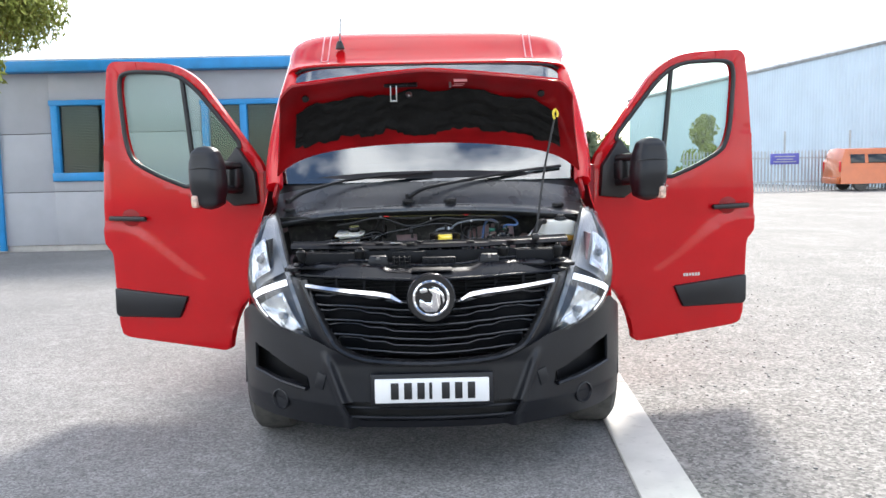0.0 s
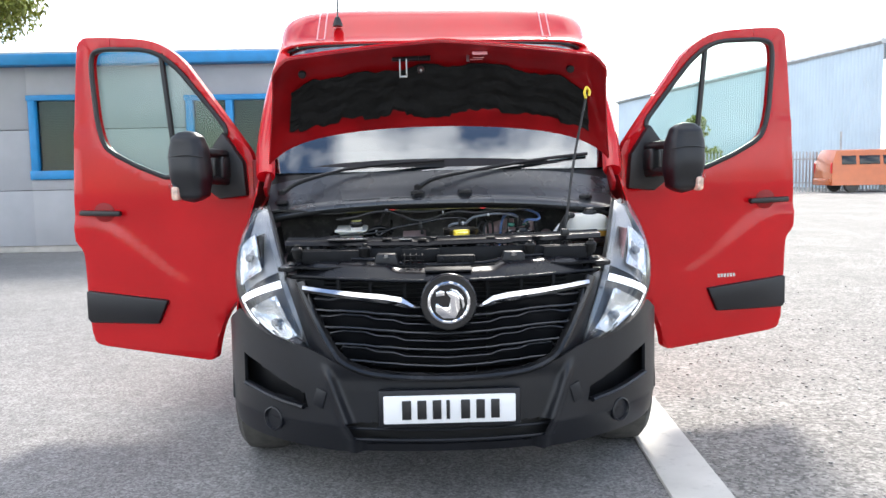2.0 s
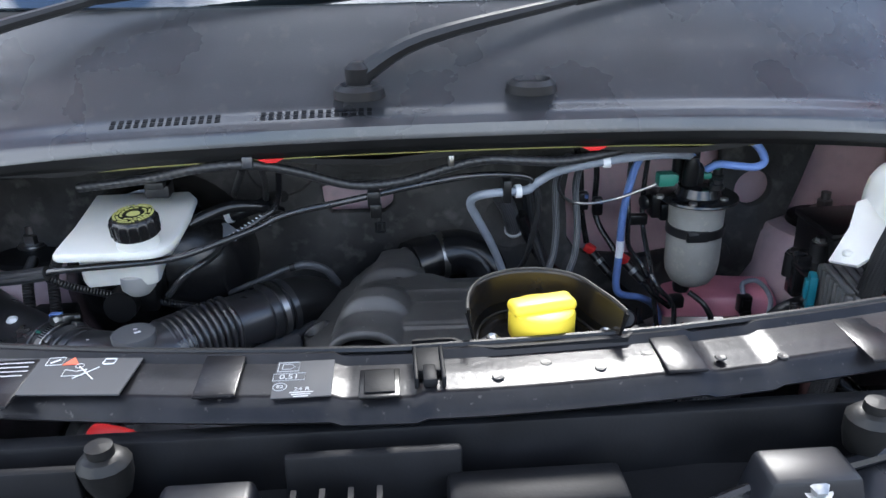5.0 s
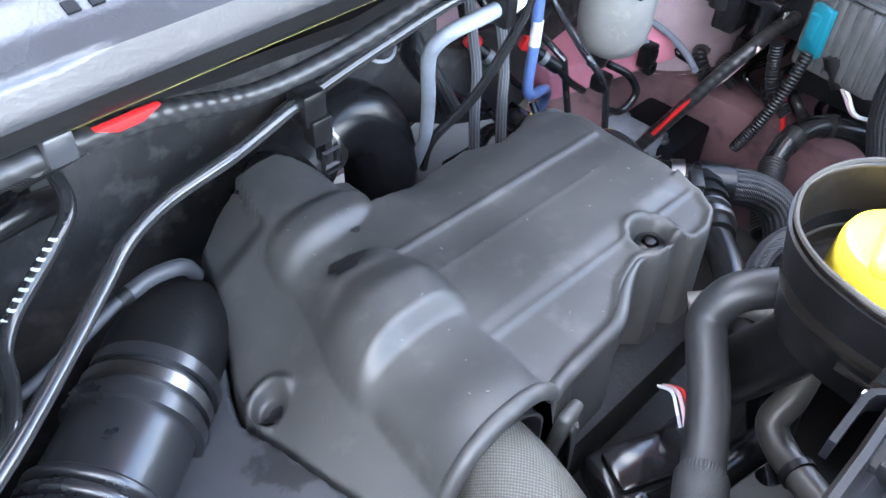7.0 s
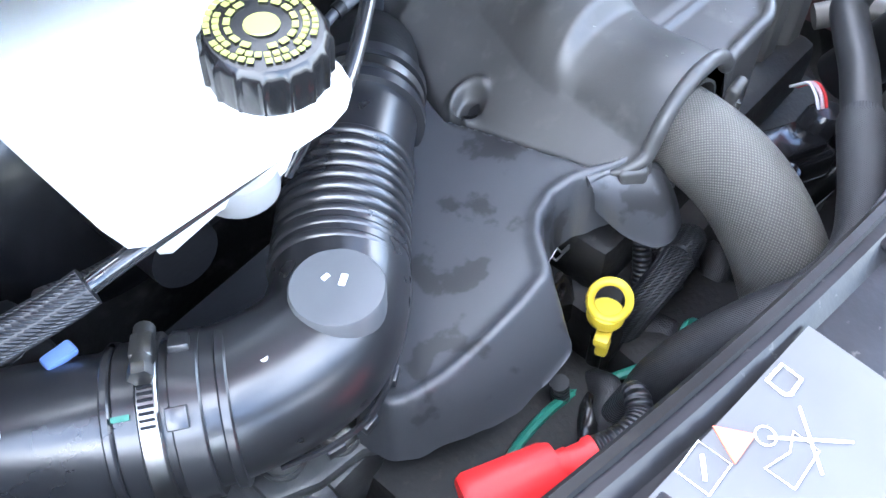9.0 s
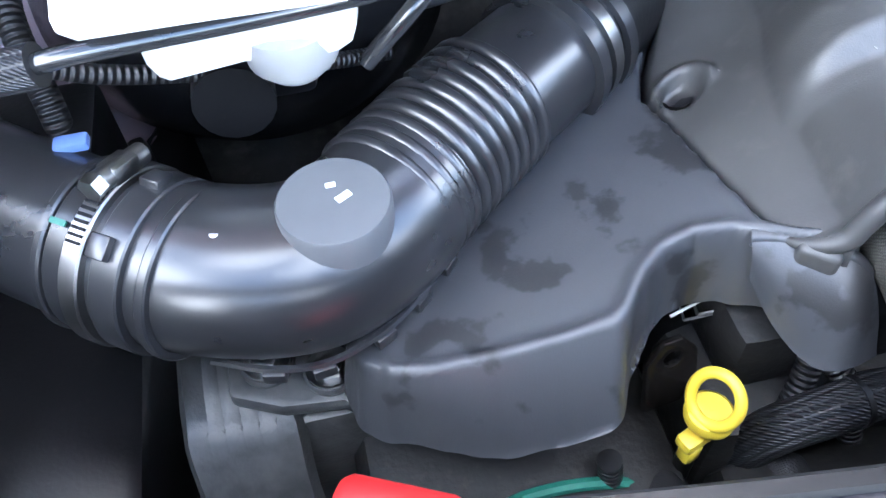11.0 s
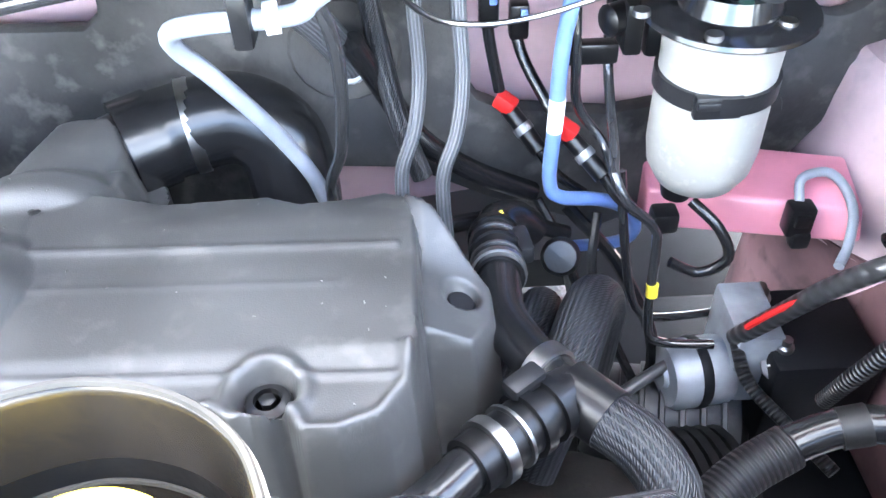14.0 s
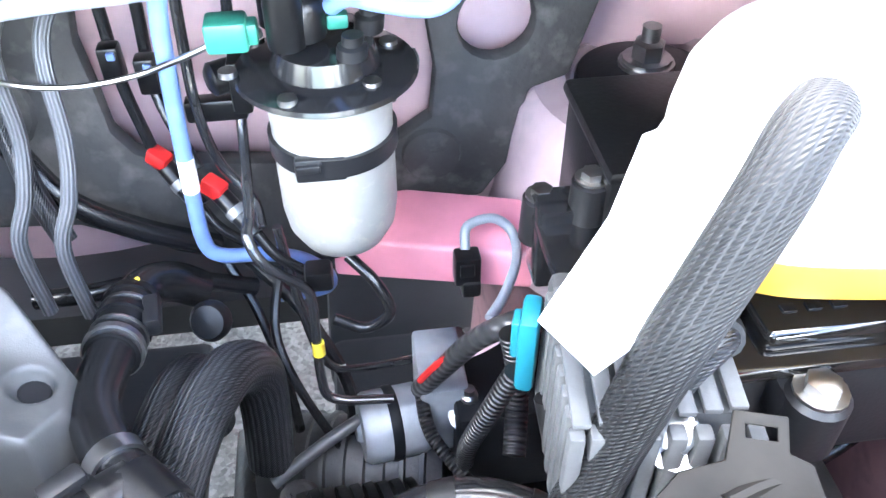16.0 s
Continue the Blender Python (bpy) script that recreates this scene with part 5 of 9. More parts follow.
patch = [(0.22, 1.1), (0.212, 1.048), (0.216, 1.004), (0.218, 0.968), (0.231, 0.946), (0.254, 0.935), (0.348, 0.925), (0.453, 0.941), (0.479, 0.959), (0.483, 1.002), (0.475, 1.056), (0.47, 1.12), (0.34, 1.13)]
slot = [(-0.19, 1.075), (-0.188, 1.045), (-0.175, 1.03), (-0.09, 1.028), (-0.074, 1.04), (-0.073, 1.08)]
liner = prism(felt_out, 0.022, Matrix.Translation((0, 0.935, 0)) @ XZ, 0.006, [patch, ring2(0.533, 1.041, 0.031), slot])
felt_ob = part("bay_lining", liner, BAYFELT, van, "dusty black felt bulkhead lining")
for (x, z, r) in ((0.479, 0.922, 0.028), (0.12, 1.0, 0.05), (-0.25, 1.12, 0.06)):
    part("lining_dimple", lathe([(r, 0), (r * 0.9, 0.006), (r * 0.5, 0.008), (0, 0.002)], (x, 0.926, z), (0, -1, 0), 18), BAYFELT, felt_ob)
part("bay_roof_liner", sheet(lambda u, v: Vector((-0.84 + 1.68 * u, 0.70 + 0.26 * v, 1.195 + 0.01 * math.sin(u * 25))), 20, 3, 0.008), BAYBLACK, van)
for s in (-1, 1):
    tw = part("strut_tower", lathe([(0.15, -0.15), (0.142, -0.12), (0.132, -0.03), (0.126, 0.0), (0.113, 0.014), (0.085, 0.018), (0.08, 0.012), (0, 0.012)], (s * 0.682, 0.925, 0.962), (0, -0.05, 1), 40), TOWERPINK, van, "dusty pink painted suspension strut tower")
    part("strut_mount", lathe([(0.062, 0), (0.06, 0.012), (0.035, 0.02), (0.02, 0.022), (0, 0.022)], (s * 0.667, 0.929, 0.971), (0, -0.05, 1), 28), RUBBER, tw)
    part("strut_nut", join(lathe([(0.024, 0), (0.024, 0.004), (0, 0.004)], (s * 0.665, 0.929, 0.992), (0, 0, 1), 18), hexbolt((s * 0.665, 0.929, 0.995), (0, 0, 1), 0.014, 0.018), tube([(s * 0.665, 0.929, 1.007), (s * 0.665, 0.929, 1.028)], 0.008, 10, 0)), STEEL, tw)
    # Gloom put into the colour: dull pink on the right, black on the left.
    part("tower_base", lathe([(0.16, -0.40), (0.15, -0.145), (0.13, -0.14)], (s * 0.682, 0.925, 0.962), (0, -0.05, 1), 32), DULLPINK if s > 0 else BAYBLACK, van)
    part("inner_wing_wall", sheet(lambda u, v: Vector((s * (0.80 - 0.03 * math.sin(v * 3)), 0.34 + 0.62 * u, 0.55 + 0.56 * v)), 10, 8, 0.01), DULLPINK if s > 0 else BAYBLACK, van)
# chassis rails
bm = bmesh.new()
top = [(0.385, 0.892, 0.862), (0.549, 0.821, 0.885), (0.554, 0.882, 0.897), (0.39, 0.955, 0.878)]
low = [(0.385, 0.882, 0.826), (0.549, 0.808, 0.858), (0.554, 0.882, 0.82), (0.39, 0.955, 0.80)]
tv, lv = [bm.verts.new(p) for p in top], [bm.verts.new(p) for p in low]
bm.faces.new(tv)
bm.faces.new(lv[::-1])
for i in range(4):
    bm.faces.new((tv[i], lv[i], lv[(i + 1) % 4], tv[(i + 1) % 4]))
bmesh.ops.bevel(bm, geom=bm.edges[:], offset=0.004, segments=2, affect="EDGES", profile=0.5)
part("chassis_beam", bm, PINKRED, van, "pink painted box beam below the filter")
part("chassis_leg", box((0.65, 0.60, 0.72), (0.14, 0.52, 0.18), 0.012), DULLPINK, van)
# Dark plate, boxes and tubes added to hide the bright ground below.
part("subframe", box((0.36, 0.56, 0.46), (0.44, 0.46, 0.05), 0.01), BAYBLACK, van)
for c, d in (((-0.42, 0.92, 0.45), (0.70, 0.28, 0.05)), ((0.06, 0.85, 0.60), (0.34, 0.32, 0.05)), ((0.49, 0.86, 0.58), (0.25, 0.30, 0.05)), ((0.29, 0.66, 0.52), (0.20, 0.38, 0.06))):
    part("undertray", box(c, d, 0.012), DARK, van)
for k in range(5):
    part("subframe_rib", tube([(0.18 + 0.07 * k, 0.60, 0.58), (0.22 + 0.06 * k, 0.72, 0.61 + 0.012 * (k % 2)), (0.21 + 0.075 * k, 0.86, 0.63)], 0.016 + 0.004 * (k % 2), 10, 5), ENG, van)
part("subframe_arm", box((0.47, 0.88, 0.55), (0.26, 0.05, 0.10), 0.01), BAYBLACK, van)
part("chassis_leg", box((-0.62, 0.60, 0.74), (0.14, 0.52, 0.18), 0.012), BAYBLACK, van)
part("front_cross_rail", box((0, 0.30, 0.80), (1.35, 0.04, 0.3), 0.01), BAYBLACK, van)
part("bay_sump", box((-0.05, 0.58, 0.40), (1.40, 0.60, 0.04), 0.01), TRIM, van)

# ---- slam panel ----
SLAM = material("glossy_dusty_black_panel", (0.009, 0.009, 0.011), 0.30, 0.0, 0.3, 26, 0.12, 120, spots=1.0, spot_colour=(0.07, 0.067, 0.063), spot_edge=(0.66, 0.72), spec=0.26)
slam = part("slam_panel", sheet(lambda u, v: Vector(((u * 2 - 1) * 0.69, 0.284 + 0.086 * v + 0.095 * (u * 2 - 1) ** 2, 1.062 + 0.02 * smooth_table(v, [(0, 0), (0.12, 0.6), (0.2, 0.9), (0.55, 1.0), (0.85, 1.0), (0.9, 1.35), (1, 1.3)]) - 0.004 * (1 if (0.40 < u < 0.46 or 0.66 < u < 0.71) else 0) + 0.02 * (u - 0.5) * (1 if u > 0.5 else 0))), 140, 24, 0.006), SLAM, van, "dusty black slam panel across the bay")
part("slam_lip", tube([((u * 2 - 1) * 0.69, 0.371 + 0.095 * (u * 2 - 1) ** 2, 1.087 + (0.02 * (u - 0.5) if u > 0.5 else 0)) for u in (k / 24 for k in range(25)) if not 0.48 < u < 0.61], 0.004, 6, 2), BAYBLACK, slam)
for x in (-0.245, 0.20, 0.40, -0.45):
    part("slam_rib", box((x, 0.345, 1.086), (0.04, 0.085, 0.004), 0.002), SLAM, slam)
part("slam_slot", box((-0.0925, 0.314, 1.084), (0.038, 0.048, 0.003), 0.001), BAYBLACK, slam)
part("slot_hole", box((-0.0925, 0.314, 1.0865), (0.029, 0.038, 0.002), 0.001), DARK, slam)
catch = part("slam_bracket", box((-0.045, 0.35, 1.084), (0.030, 0.05, 0.010), 0.003), DARK, slam)
for x in (-0.058, -0.032):
    part("bracket_cheek", box((x, 0.335, 1.087), (0.004, 0.06, 0.012), 0.0015), DARK, catch)
part("bracket_tongue", box((-0.045, 0.322, 1.085), (0.014, 0.03, 0.010), 0.003), DARK, catch)
for x, y in ((0.02, 0.325), (0.12, 0.33), (0.07, 0.345), (0.24, 0.335), (0.17, 0.35), (0.30, 0.33)):
    part("slam_rivet", lathe([(0.006, 0), (0.005, 0.001), (0.003, 0.001), (0, 0.0005)], (x, y - 0.008, 1.082 + 0.01 * max(0, x)), (0, 0, 1), 12), BAYBLACK, slam)
label = part("info_label", box((-0.165, 0.330, 1.0838), (0.056, 0.064, 0.0014), 0.0005), LABELGREY, slam, "grey label with pale symbols and figures")


def text_mesh(body, size, m):
    cu = bpy.data.curves.new("txt", "FONT")
    cu.body, cu.size, cu.extrude = body, size, 0.0003
    cu.align_x, cu.align_y = "CENTER", "CENTER"
    ob = new("txt", cu)
    me = bpy.data.meshes.new_from_object(ob)
    bpy.data.objects.remove(ob)
    bm = bmesh.new()
    bm.from_mesh(me)
    bmesh.ops.transform(bm, matrix=m, verts=bm.verts)
    return bm


def outline(pts, w, m):
    P = [m @ Vector((x, y, 0)) for x, y in pts]
    return tube([*P, P[0]], w, 4, 0, caps=False)


LZ = 1.0848
part("label_icon", join(outline([(-0.010, -0.008), (0.010, -0.008), (0.010, 0.008), (-0.010, 0.008)], 0.0006, pose(-0.181, 0.351, LZ)), outline([(-0.006, -0.004), (0.002, -0.004), (0.006, 0.0), (0.002, 0.005), (-0.006, 0.005)], 0.0005, pose(-0.181, 0.351, LZ))), FADED, label)
part("label_figures", text_mesh("0,51", 0.011, pose(-0.179, 0.333, LZ)), FADED, label)
part("label_frame", outline([(-0.015, -0.006), (0.015, -0.006), (0.015, 0.006), (-0.015, 0.006)], 0.0004, pose(-0.179, 0.333, LZ)), FADED, label)
part("label_circle", outline(ring2(0, 0, 0.0065, 16), 0.0005, pose(-0.186, 0.316, LZ)), FADED, label)
part("label_letters", text_mesh("E2", 0.007, pose(-0.186, 0.316, LZ)), FADED, label)
part("label_figures", text_mesh("24 R", 0.008, pose(-0.165, 0.3105, LZ)), FADED, label)
for k in range(3):
    part("label_bar", box((-0.165, 0.3055 - 0.0035 * k, LZ), (0.022 - 0.004 * k, 0.0014, 0.0005)), FADED, label)
# warning label: plain pictogram shapes
wl_ob = part("warning_label", prism([(-0.085, -0.035), (0.085, -0.035), (0.085, 0.03), (-0.085, 0.03)], 0.0015, pose(-0.415, 0.357, 1.0865, 0, 0, -5)), LABELGREY, slam, "worn grey warning label with pale symbols")
WZ = 1.0878
part("white_symbol", outline([(-0.006, -0.003), (-0.004, -0.005), (0.005, -0.005), (0.006, 0.004), (-0.005, 0.005)], 0.0009, pose(-0.359, 0.375, WZ)), PRINT, wl_ob)
part("red_symbol", prism([(-0.008, -0.006), (0.008, -0.006), (0, 0.008)], 0.0008, pose(-0.396, 0.378, WZ)), REDPRINT, wl_ob)
part("box_symbol", outline([(-0.008, -0.007), (0.008, -0.007), (0.008, 0.007), (-0.008, 0.007)], 0.0004, pose(-0.413, 0.380, WZ)), PRINT, wl_ob)
part("line_symbol", tube([(-0.417, 0.377, WZ), (-0.409, 0.383, WZ)], 0.0009, 5, 0), PRINT, wl_ob)
part("circle_symbol", outline(ring2(0, 0, 0.004, 14), 0.0004, pose(-0.386, 0.369, WZ)), PRINT, wl_ob)
part("figure_symbol", outline([(-0.010, -0.006), (0.010, -0.006), (0.011, 0.005), (0.002, 0.002), (-0.010, 0.006)], 0.0004, pose(-0.388, 0.357, WZ)), PRINT, wl_ob)
for a0 in (-1, 1):
    part("cross_symbol", tube([(-0.386, 0.357 - 0.011 * a0, WZ), (-0.366, 0.354 + 0.011 * a0, WZ)], 0.0006, 5, 0), PRINT, wl_ob)
for k in range(4):
    part("print_bar", box((-0.452, 0.380 - 0.008 * k, WZ), (0.036 - 0.005 * (k % 2), 0.0022, 0.0006)), FADED, wl_ob)

# ---- engine and its plastic covers ----
CASTING = material("dark_oily_casting", (0.045, 0.045, 0.046), 0.5, 0.3, 0.3, 25, 0.35, 250)
engine = thing("engine", (0, 0.62, 0.42), "dark grimy diesel engine below its covers", "engine")
part("block", box((-0.03, 0.64, 0.64), (0.40, 0.30, 0.42), 0.02), ENG, engine)
part("head", box((-0.03, 0.64, 0.87), (0.36, 0.24, 0.06), 0.015), ENG, engine)
part("gearbox", join(lathe([(0.13, -0.1), (0.13, 0.02), (0.10, 0.08), (0.07, 0.14), (0, 0.15)], (0.30, 0.62, 0.62), (1, 0.15, 0), 24), box((0.36, 0.60, 0.58), (0.18, 0.18, 0.16), 0.03)), ENG, engine)
part("gearbox_ribs", join(*[lathe([(0.055, -0.004), (0.06, -0.004), (0.06, 0.004), (0.055, 0.004)], (0.345 + k * 0.012, 0.70, 0.66), (1, 0.2, 0), 20) for k in range(9)]), RUBBER, engine)
part("intake_lump", join(box((-0.33, 0.56, 0.72), (0.2, 0.2, 0.2), 0.03), box((-0.16, 0.45, 0.76), (0.14, 0.1, 0.14), 0.03)), ENG, engine)
MOUNTALLOY = material("weathered_cast_bracket", (0.085, 0.085, 0.083), 0.45, 0.35, 0.3, 40, 0.4, 300)
mount = part("engine_mount", join(prism([(-0.045, -0.012), (-0.015, -0.026), (0.02, -0.030), (0.052, -0.058), (0.068, -0.046), (0.046, -0.010), (0.018, 0.012), (-0.02, 0.022), (-0.045, 0.012)], 0.014, pose(-0.447, 0.590, 0.858), 0.004), box((-0.44, 0.585, 0.78), (0.08, 0.05, 0.13), 0.012)), MOUNTALLOY, engine, "cast aluminium engine mount with bolted arms")
part("arm_recess", prism([(-0.018, -0.005), (0.02, -0.005), (0.02, 0.005), (-0.018, 0.005)], 0.002, pose(-0.406, 0.548, 0.866, 0, 0, -50), 0.0006), DARK, mount)
for x, y in ((-0.431, 0.580), (-0.467, 0.594)):
    part("washer", lathe([(0.016, -0.004), (0.0165, 0.0), (0.015, 0.002), (0, 0.002)], (x, y, 0.868), (0, -0.05, 1), 22), MOUNTALLOY, mount)
    part("mount_bolt", join(hexbolt((x, y, 0.870), (0, -0.05, 1), 0.0095), lathe([(0.005, 0.009), (0.0045, 0.0105), (0, 0.0105)], (x, y, 0.870), (0, -0.05, 1), 14)), STEEL, mount)


def ribbed_arm(u, v):
    """Cast arm with five grooves, bending down towards the front."""
    y = 0.655 - 0.125 * v
    z = 0.846 - 0.006 * step(v, 0.5, 0.7) - 0.05 * step(v, 0.68, 1.0) - 0.004 * (1 if u in (0.0, 1.0) else 0)
    groove = 0.0035 * (0.5 - 0.5 * math.cos(u * 2 * math.pi * 5)) * (1 - step(v, 0.6, 0.72))
    return Vector((-0.516 + 0.050 * u + 0.004 * v, y, z - groove))


part("ribbed_arm", sheet(ribbed_arm, 40, 24, 0.012), MOUNTALLOY, engine, "grooved cast aluminium arm", 50)
part("sensor_box", join(box((-0.018, 0.477, 0.893), (0.075, 0.050, 0.030), 0.008, pose(0, 0, 0, 0, 0, -25), 3), box((-0.018, 0.477, 0.910), (0.055, 0.034, 0.010), 0.004, pose(0, 0, 0, 0, 0, -25)), lathe([(0.016, 0), (0.016, 0.02), (0.012, 0.026), (0, 0.027)], (0.012, 0.470, 0.905), (0.2, -0.2, 1), 16), hexbolt((-0.045, 0.462, 0.908), (0, 0, 1), 0.006)), GLOSS, engine, "glossy black sensor housing")


part("gear_casing", join(lathe([(0.0, -0.10), (0.045, -0.10), (0.05, -0.09), (0.05, 0.06), (0.04, 0.075), (0, 0.075)], (0.40, 0.79, 0.655), (1, -0.25, 0.1), 24)), CASTING, engine, "ribbed grey gearbox casing")
for k in range(8):
    c = Vector((0.33, 0.805, 0.648)) + Vector((1, -0.25, 0.1)) * (0.018 * k)
    part("casing_rib", lathe([(0.05, -0.003), (0.055, -0.002), (0.055, 0.002), (0.05, 0.003)], c, (1, -0.25, 0.1), 24), CASTING, engine)
for x, y, z in ((0.335, 0.745, 0.69), (0.37, 0.715, 0.68), (0.30, 0.70, 0.70)):
    part("casing_boss", join(lathe([(0.018, -0.03), (0.018, 0.0), (0.012, 0.004), (0, 0.004)], (x, y, z), (0.1, -0.3, 1), 14), hexbolt((x, y, z + 0.004), (0.1, -0.3, 1), 0.008)), CASTING, engine)


PLATEAU = [(-0.075, 0.530), (0.006, 0.533), (0.040, 0.553), (0.066, 0.560), (0.078, 0.549), (0.098, 0.549), (0.106, 0.556), (0.116, 0.543), (0.135, 0.542), (0.158, 0.551), (0.173, 0.573), (0.178, 0.62), (0.178, 0.70), (0.170, 0.738), (0.155, 0.750), (0.13, 0.738), (0.10, 0.733), (0.075, 0.752), (0.03, 0.748), (-0.02, 0.742), (-0.05, 0.745), (-0.075, 0.76), (-0.075, 0.70)]
LEFTPART = [(-0.068, 0.530), (-0.075, 0.526), (-0.166, 0.526), (-0.176, 0.529), (-0.186, 0.537), (-0.193, 0.550), (-0.196, 0.575), (-0.203, 0.640), (-0.2085, 0.680), (-0.198, 0.708), (-0.172, 0.756), (-0.157, 0.792), (-0.146, 0.826), (-0.120, 0.838), (-0.098, 0.842), (-0.05, 0.842), (-0.034, 0.80), (-0.03, 0.765), (-0.045, 0.70), (-0.055, 0.6)]
FLANGE = [(0.165, 0.64), (0.21, 0.637), (0.227, 0.665), (0.226, 0.695), (0.19, 0.735), (0.165, 0.745)]
in_plateau, in_left, in_flange = poly_dist(PLATEAU), poly_dist(LEFTPART), poly_dist(FLANGE)


def cover_z(x, y):
    base = 0.84
    z = base
    d = in_plateau(x, y)
    if d > -0.02:
        top = 0.991 + 0.005 * step(y, 0.58, 0.60) + 0.002 * step(y, 0.67, 0.69) - 0.022 * step(y, 0.70, 0.78) * step(x, -0.03, 0.01)
        # rolled lines across the panel
        for ly, lx, amp in ((0.584, 0.166, 1.0), (0.682, 0.165, 1.0), (0.650, 0.13, 0.4)):
            ly -= 0.03 * (x - 0.05)
            if x < lx:
                top += amp * 0.0018 * math.exp(-((y - ly) / 0.0024) ** 2)
        # bolt well
        r = math.hypot(x - 0.096, y - 0.571)
        top += 0.0045 * math.exp(-((r - 0.0205) / 0.0045) ** 2) - 0.013 * step(-r, -0.0185, -0.012)
        rim = 0.0040 * math.exp(-((d - 0.005) / 0.0038) ** 2) * step(x, -0.065, -0.04) if y < 0.60 else 0
        z = max(z, base + (top + rim - base) * step(d, -0.007, 0.003))
    d = in_left(x, y)
    if d > -0.02:
        # the flank falls away from the hump to its outer edge
        ground = min(0.9905, 0.9725 + 0.66 * (x + 0.158) - 0.09 * (y - 0.632))
        ground -= 0.012 * step(y, 0.775, 0.80)
        cx = lerp_table(y, [(0.52, -0.1225), (0.60, -0.111), (0.63, -0.107), (0.70, -0.094), (0.75, -0.080), (0.80, -0.072), (0.84, -0.066)])
        top = smooth_table(y, [(0.52, 1.019), (0.54, 1.018), (0.602, 1.007), (0.612, 1.0065), (0.628, 1.021), (0.650, 1.022), (0.685, 1.006), (0.705, 0.9995), (0.722, 0.9985), (0.742, 1.009), (0.756, 1.008), (0.775, 0.999), (0.80, 0.998), (0.832, 0.996)])
        w = lerp_table(y, [(0.52, 0.0495), (0.602, 0.0495), (0.614, 0.054), (0.65, 0.052), (0.69, 0.045), (0.715, 0.044), (0.735, 0.052), (0.756, 0.050), (0.775, 0.037), (0.84, 0.031)])
        q = (x - cx) / w
        foot = min(0.9905, 0.9725 + 0.66 * (cx - w + 0.158) - 0.09 * (y - 0.632)) if q < 0 else 0.985
        if abs(q) < 1.0:
            shape = max(0.0, 1 - abs(q) ** 2.5) ** 0.72
            zz = max(ground, foot + (top - foot) * shape)
        else:
            zz = ground
        r = math.hypot(x + 0.192, y - 0.673)
        zz += 0.0055 * math.exp(-((r - 0.0155) / 0.004) ** 2) * step(y - 0.25 * (x + 0.19), 0.66, 0.672) - 0.009 * step(-r, -0.0135, -0.0085)
        # raised rim at the foot of the front arch
        zz += 0.006 * math.exp(-((y - 0.531) / 0.005) ** 2) * step(-x, 0.162, 0.170)
        base_l = ground - 0.035
        z = max(z, base_l + (zz - base_l) * step(d, -0.0045, 0.0015))
    d = in_flange(x, y)
    if d > -0.015:
        top = 0.958 - 0.42 * max(0, x - 0.180) + 0.032 * step(y, 0.69, 0.745)
        r = math.hypot(x - 0.203, y - 0.681)
        top -= 0.01 * step(-r, -0.014, -0.009)
        z = max(z, base + (top - base) * step(d, -0.008, 0.004))
    return z


NX, NY = 234, 176
X0, X1, Y0, Y1 = -0.228, 0.238, 0.502, 0.852
cache = [[cover_z(X0 + (X1 - X0) * i / NX, Y0 + (Y1 - Y0) * j / NY) for j in range(NY + 1)] for i in range(NX + 1)]


def cover_keep(u, v):
    i, j = int(u * NX), int(v * NY)
    x, y = X0 + (X1 - X0) * u, Y0 + (Y1 - Y0) * v
    corners = (cache[i][j], cache[i + 1][j + 1], cache[i + 1][j], cache[i][j + 1])
    if x < -0.06 and in_left(x, y) < -0.0042 and in_plateau(x, y) < -0.006:
        return False
    return max(corners) > 0.845


bm = sheet(lambda u, v: Vector((X0 + (X1 - X0) * u, Y0 + (Y1 - Y0) * v, cache[int(round(u * NX))][int(round(v * NY))])), NX, NY, 0.0, cover_keep)
# open the mouth of the arch
cut = []
for f in bm.faces:
    c = f.calc_center_median()
    if c.y < 0.533 and abs(c.x + 0.1225) < 0.046:
        cut.append(f)
bmesh.ops.delete(bm, geom=cut, context="FACES")


def soften(bm, times=8):
    rim = [v for v in bm.verts if any(len(e.link_faces) == 1 for e in v.link_edges)]
    for _ in range(times):
        where = {}
        for v in rim:
            near = [e.other_vert(v).co for e in v.link_edges if len(e.link_faces) == 1]
            if len(near) == 2:
                where[v] = v.co * 0.5 + (near[0] + near[1]) * 0.25
        for v, co in where.items():
            v.co = co


soften(bm)
engine_cover = thing("engine_cover", (0, 0.64, 0.85), "grey moulded plastic engine cover with an arched hose tunnel", "engine cover")
part("cover", bm, COVER, engine_cover, angle=75)
mouth = [Vector((-0.1715 + 0.098 * k / 28, 0.530, cover_z(-0.1715 + 0.098 * k / 28, 0.538) - 0.001)) for k in range(29)]
lip = [Vector((-0.194, 0.550, 0.957)), Vector((-0.188, 0.540, 0.961)), Vector((-0.179, 0.533, 0.966)), *mouth, Vector((-0.060, 0.533, 0.991)), Vector((-0.02, 0.535, 0.991)), Vector((0.006, 0.537, 0.991)), Vector((0.034, 0.551, 0.992)), Vector((0.060, 0.5605, 0.992)), Vector((0.076, 0.5600, 0.992))]
part("arch_lip", tube(lip, 0.0058, 12, 3, radii=lambda t: 0.0058 * min(1.0, 0.25 + t * 10, 0.25 + (1 - t) * 10)), COVER, engine_cover, "rounded lip of the hose tunnel")
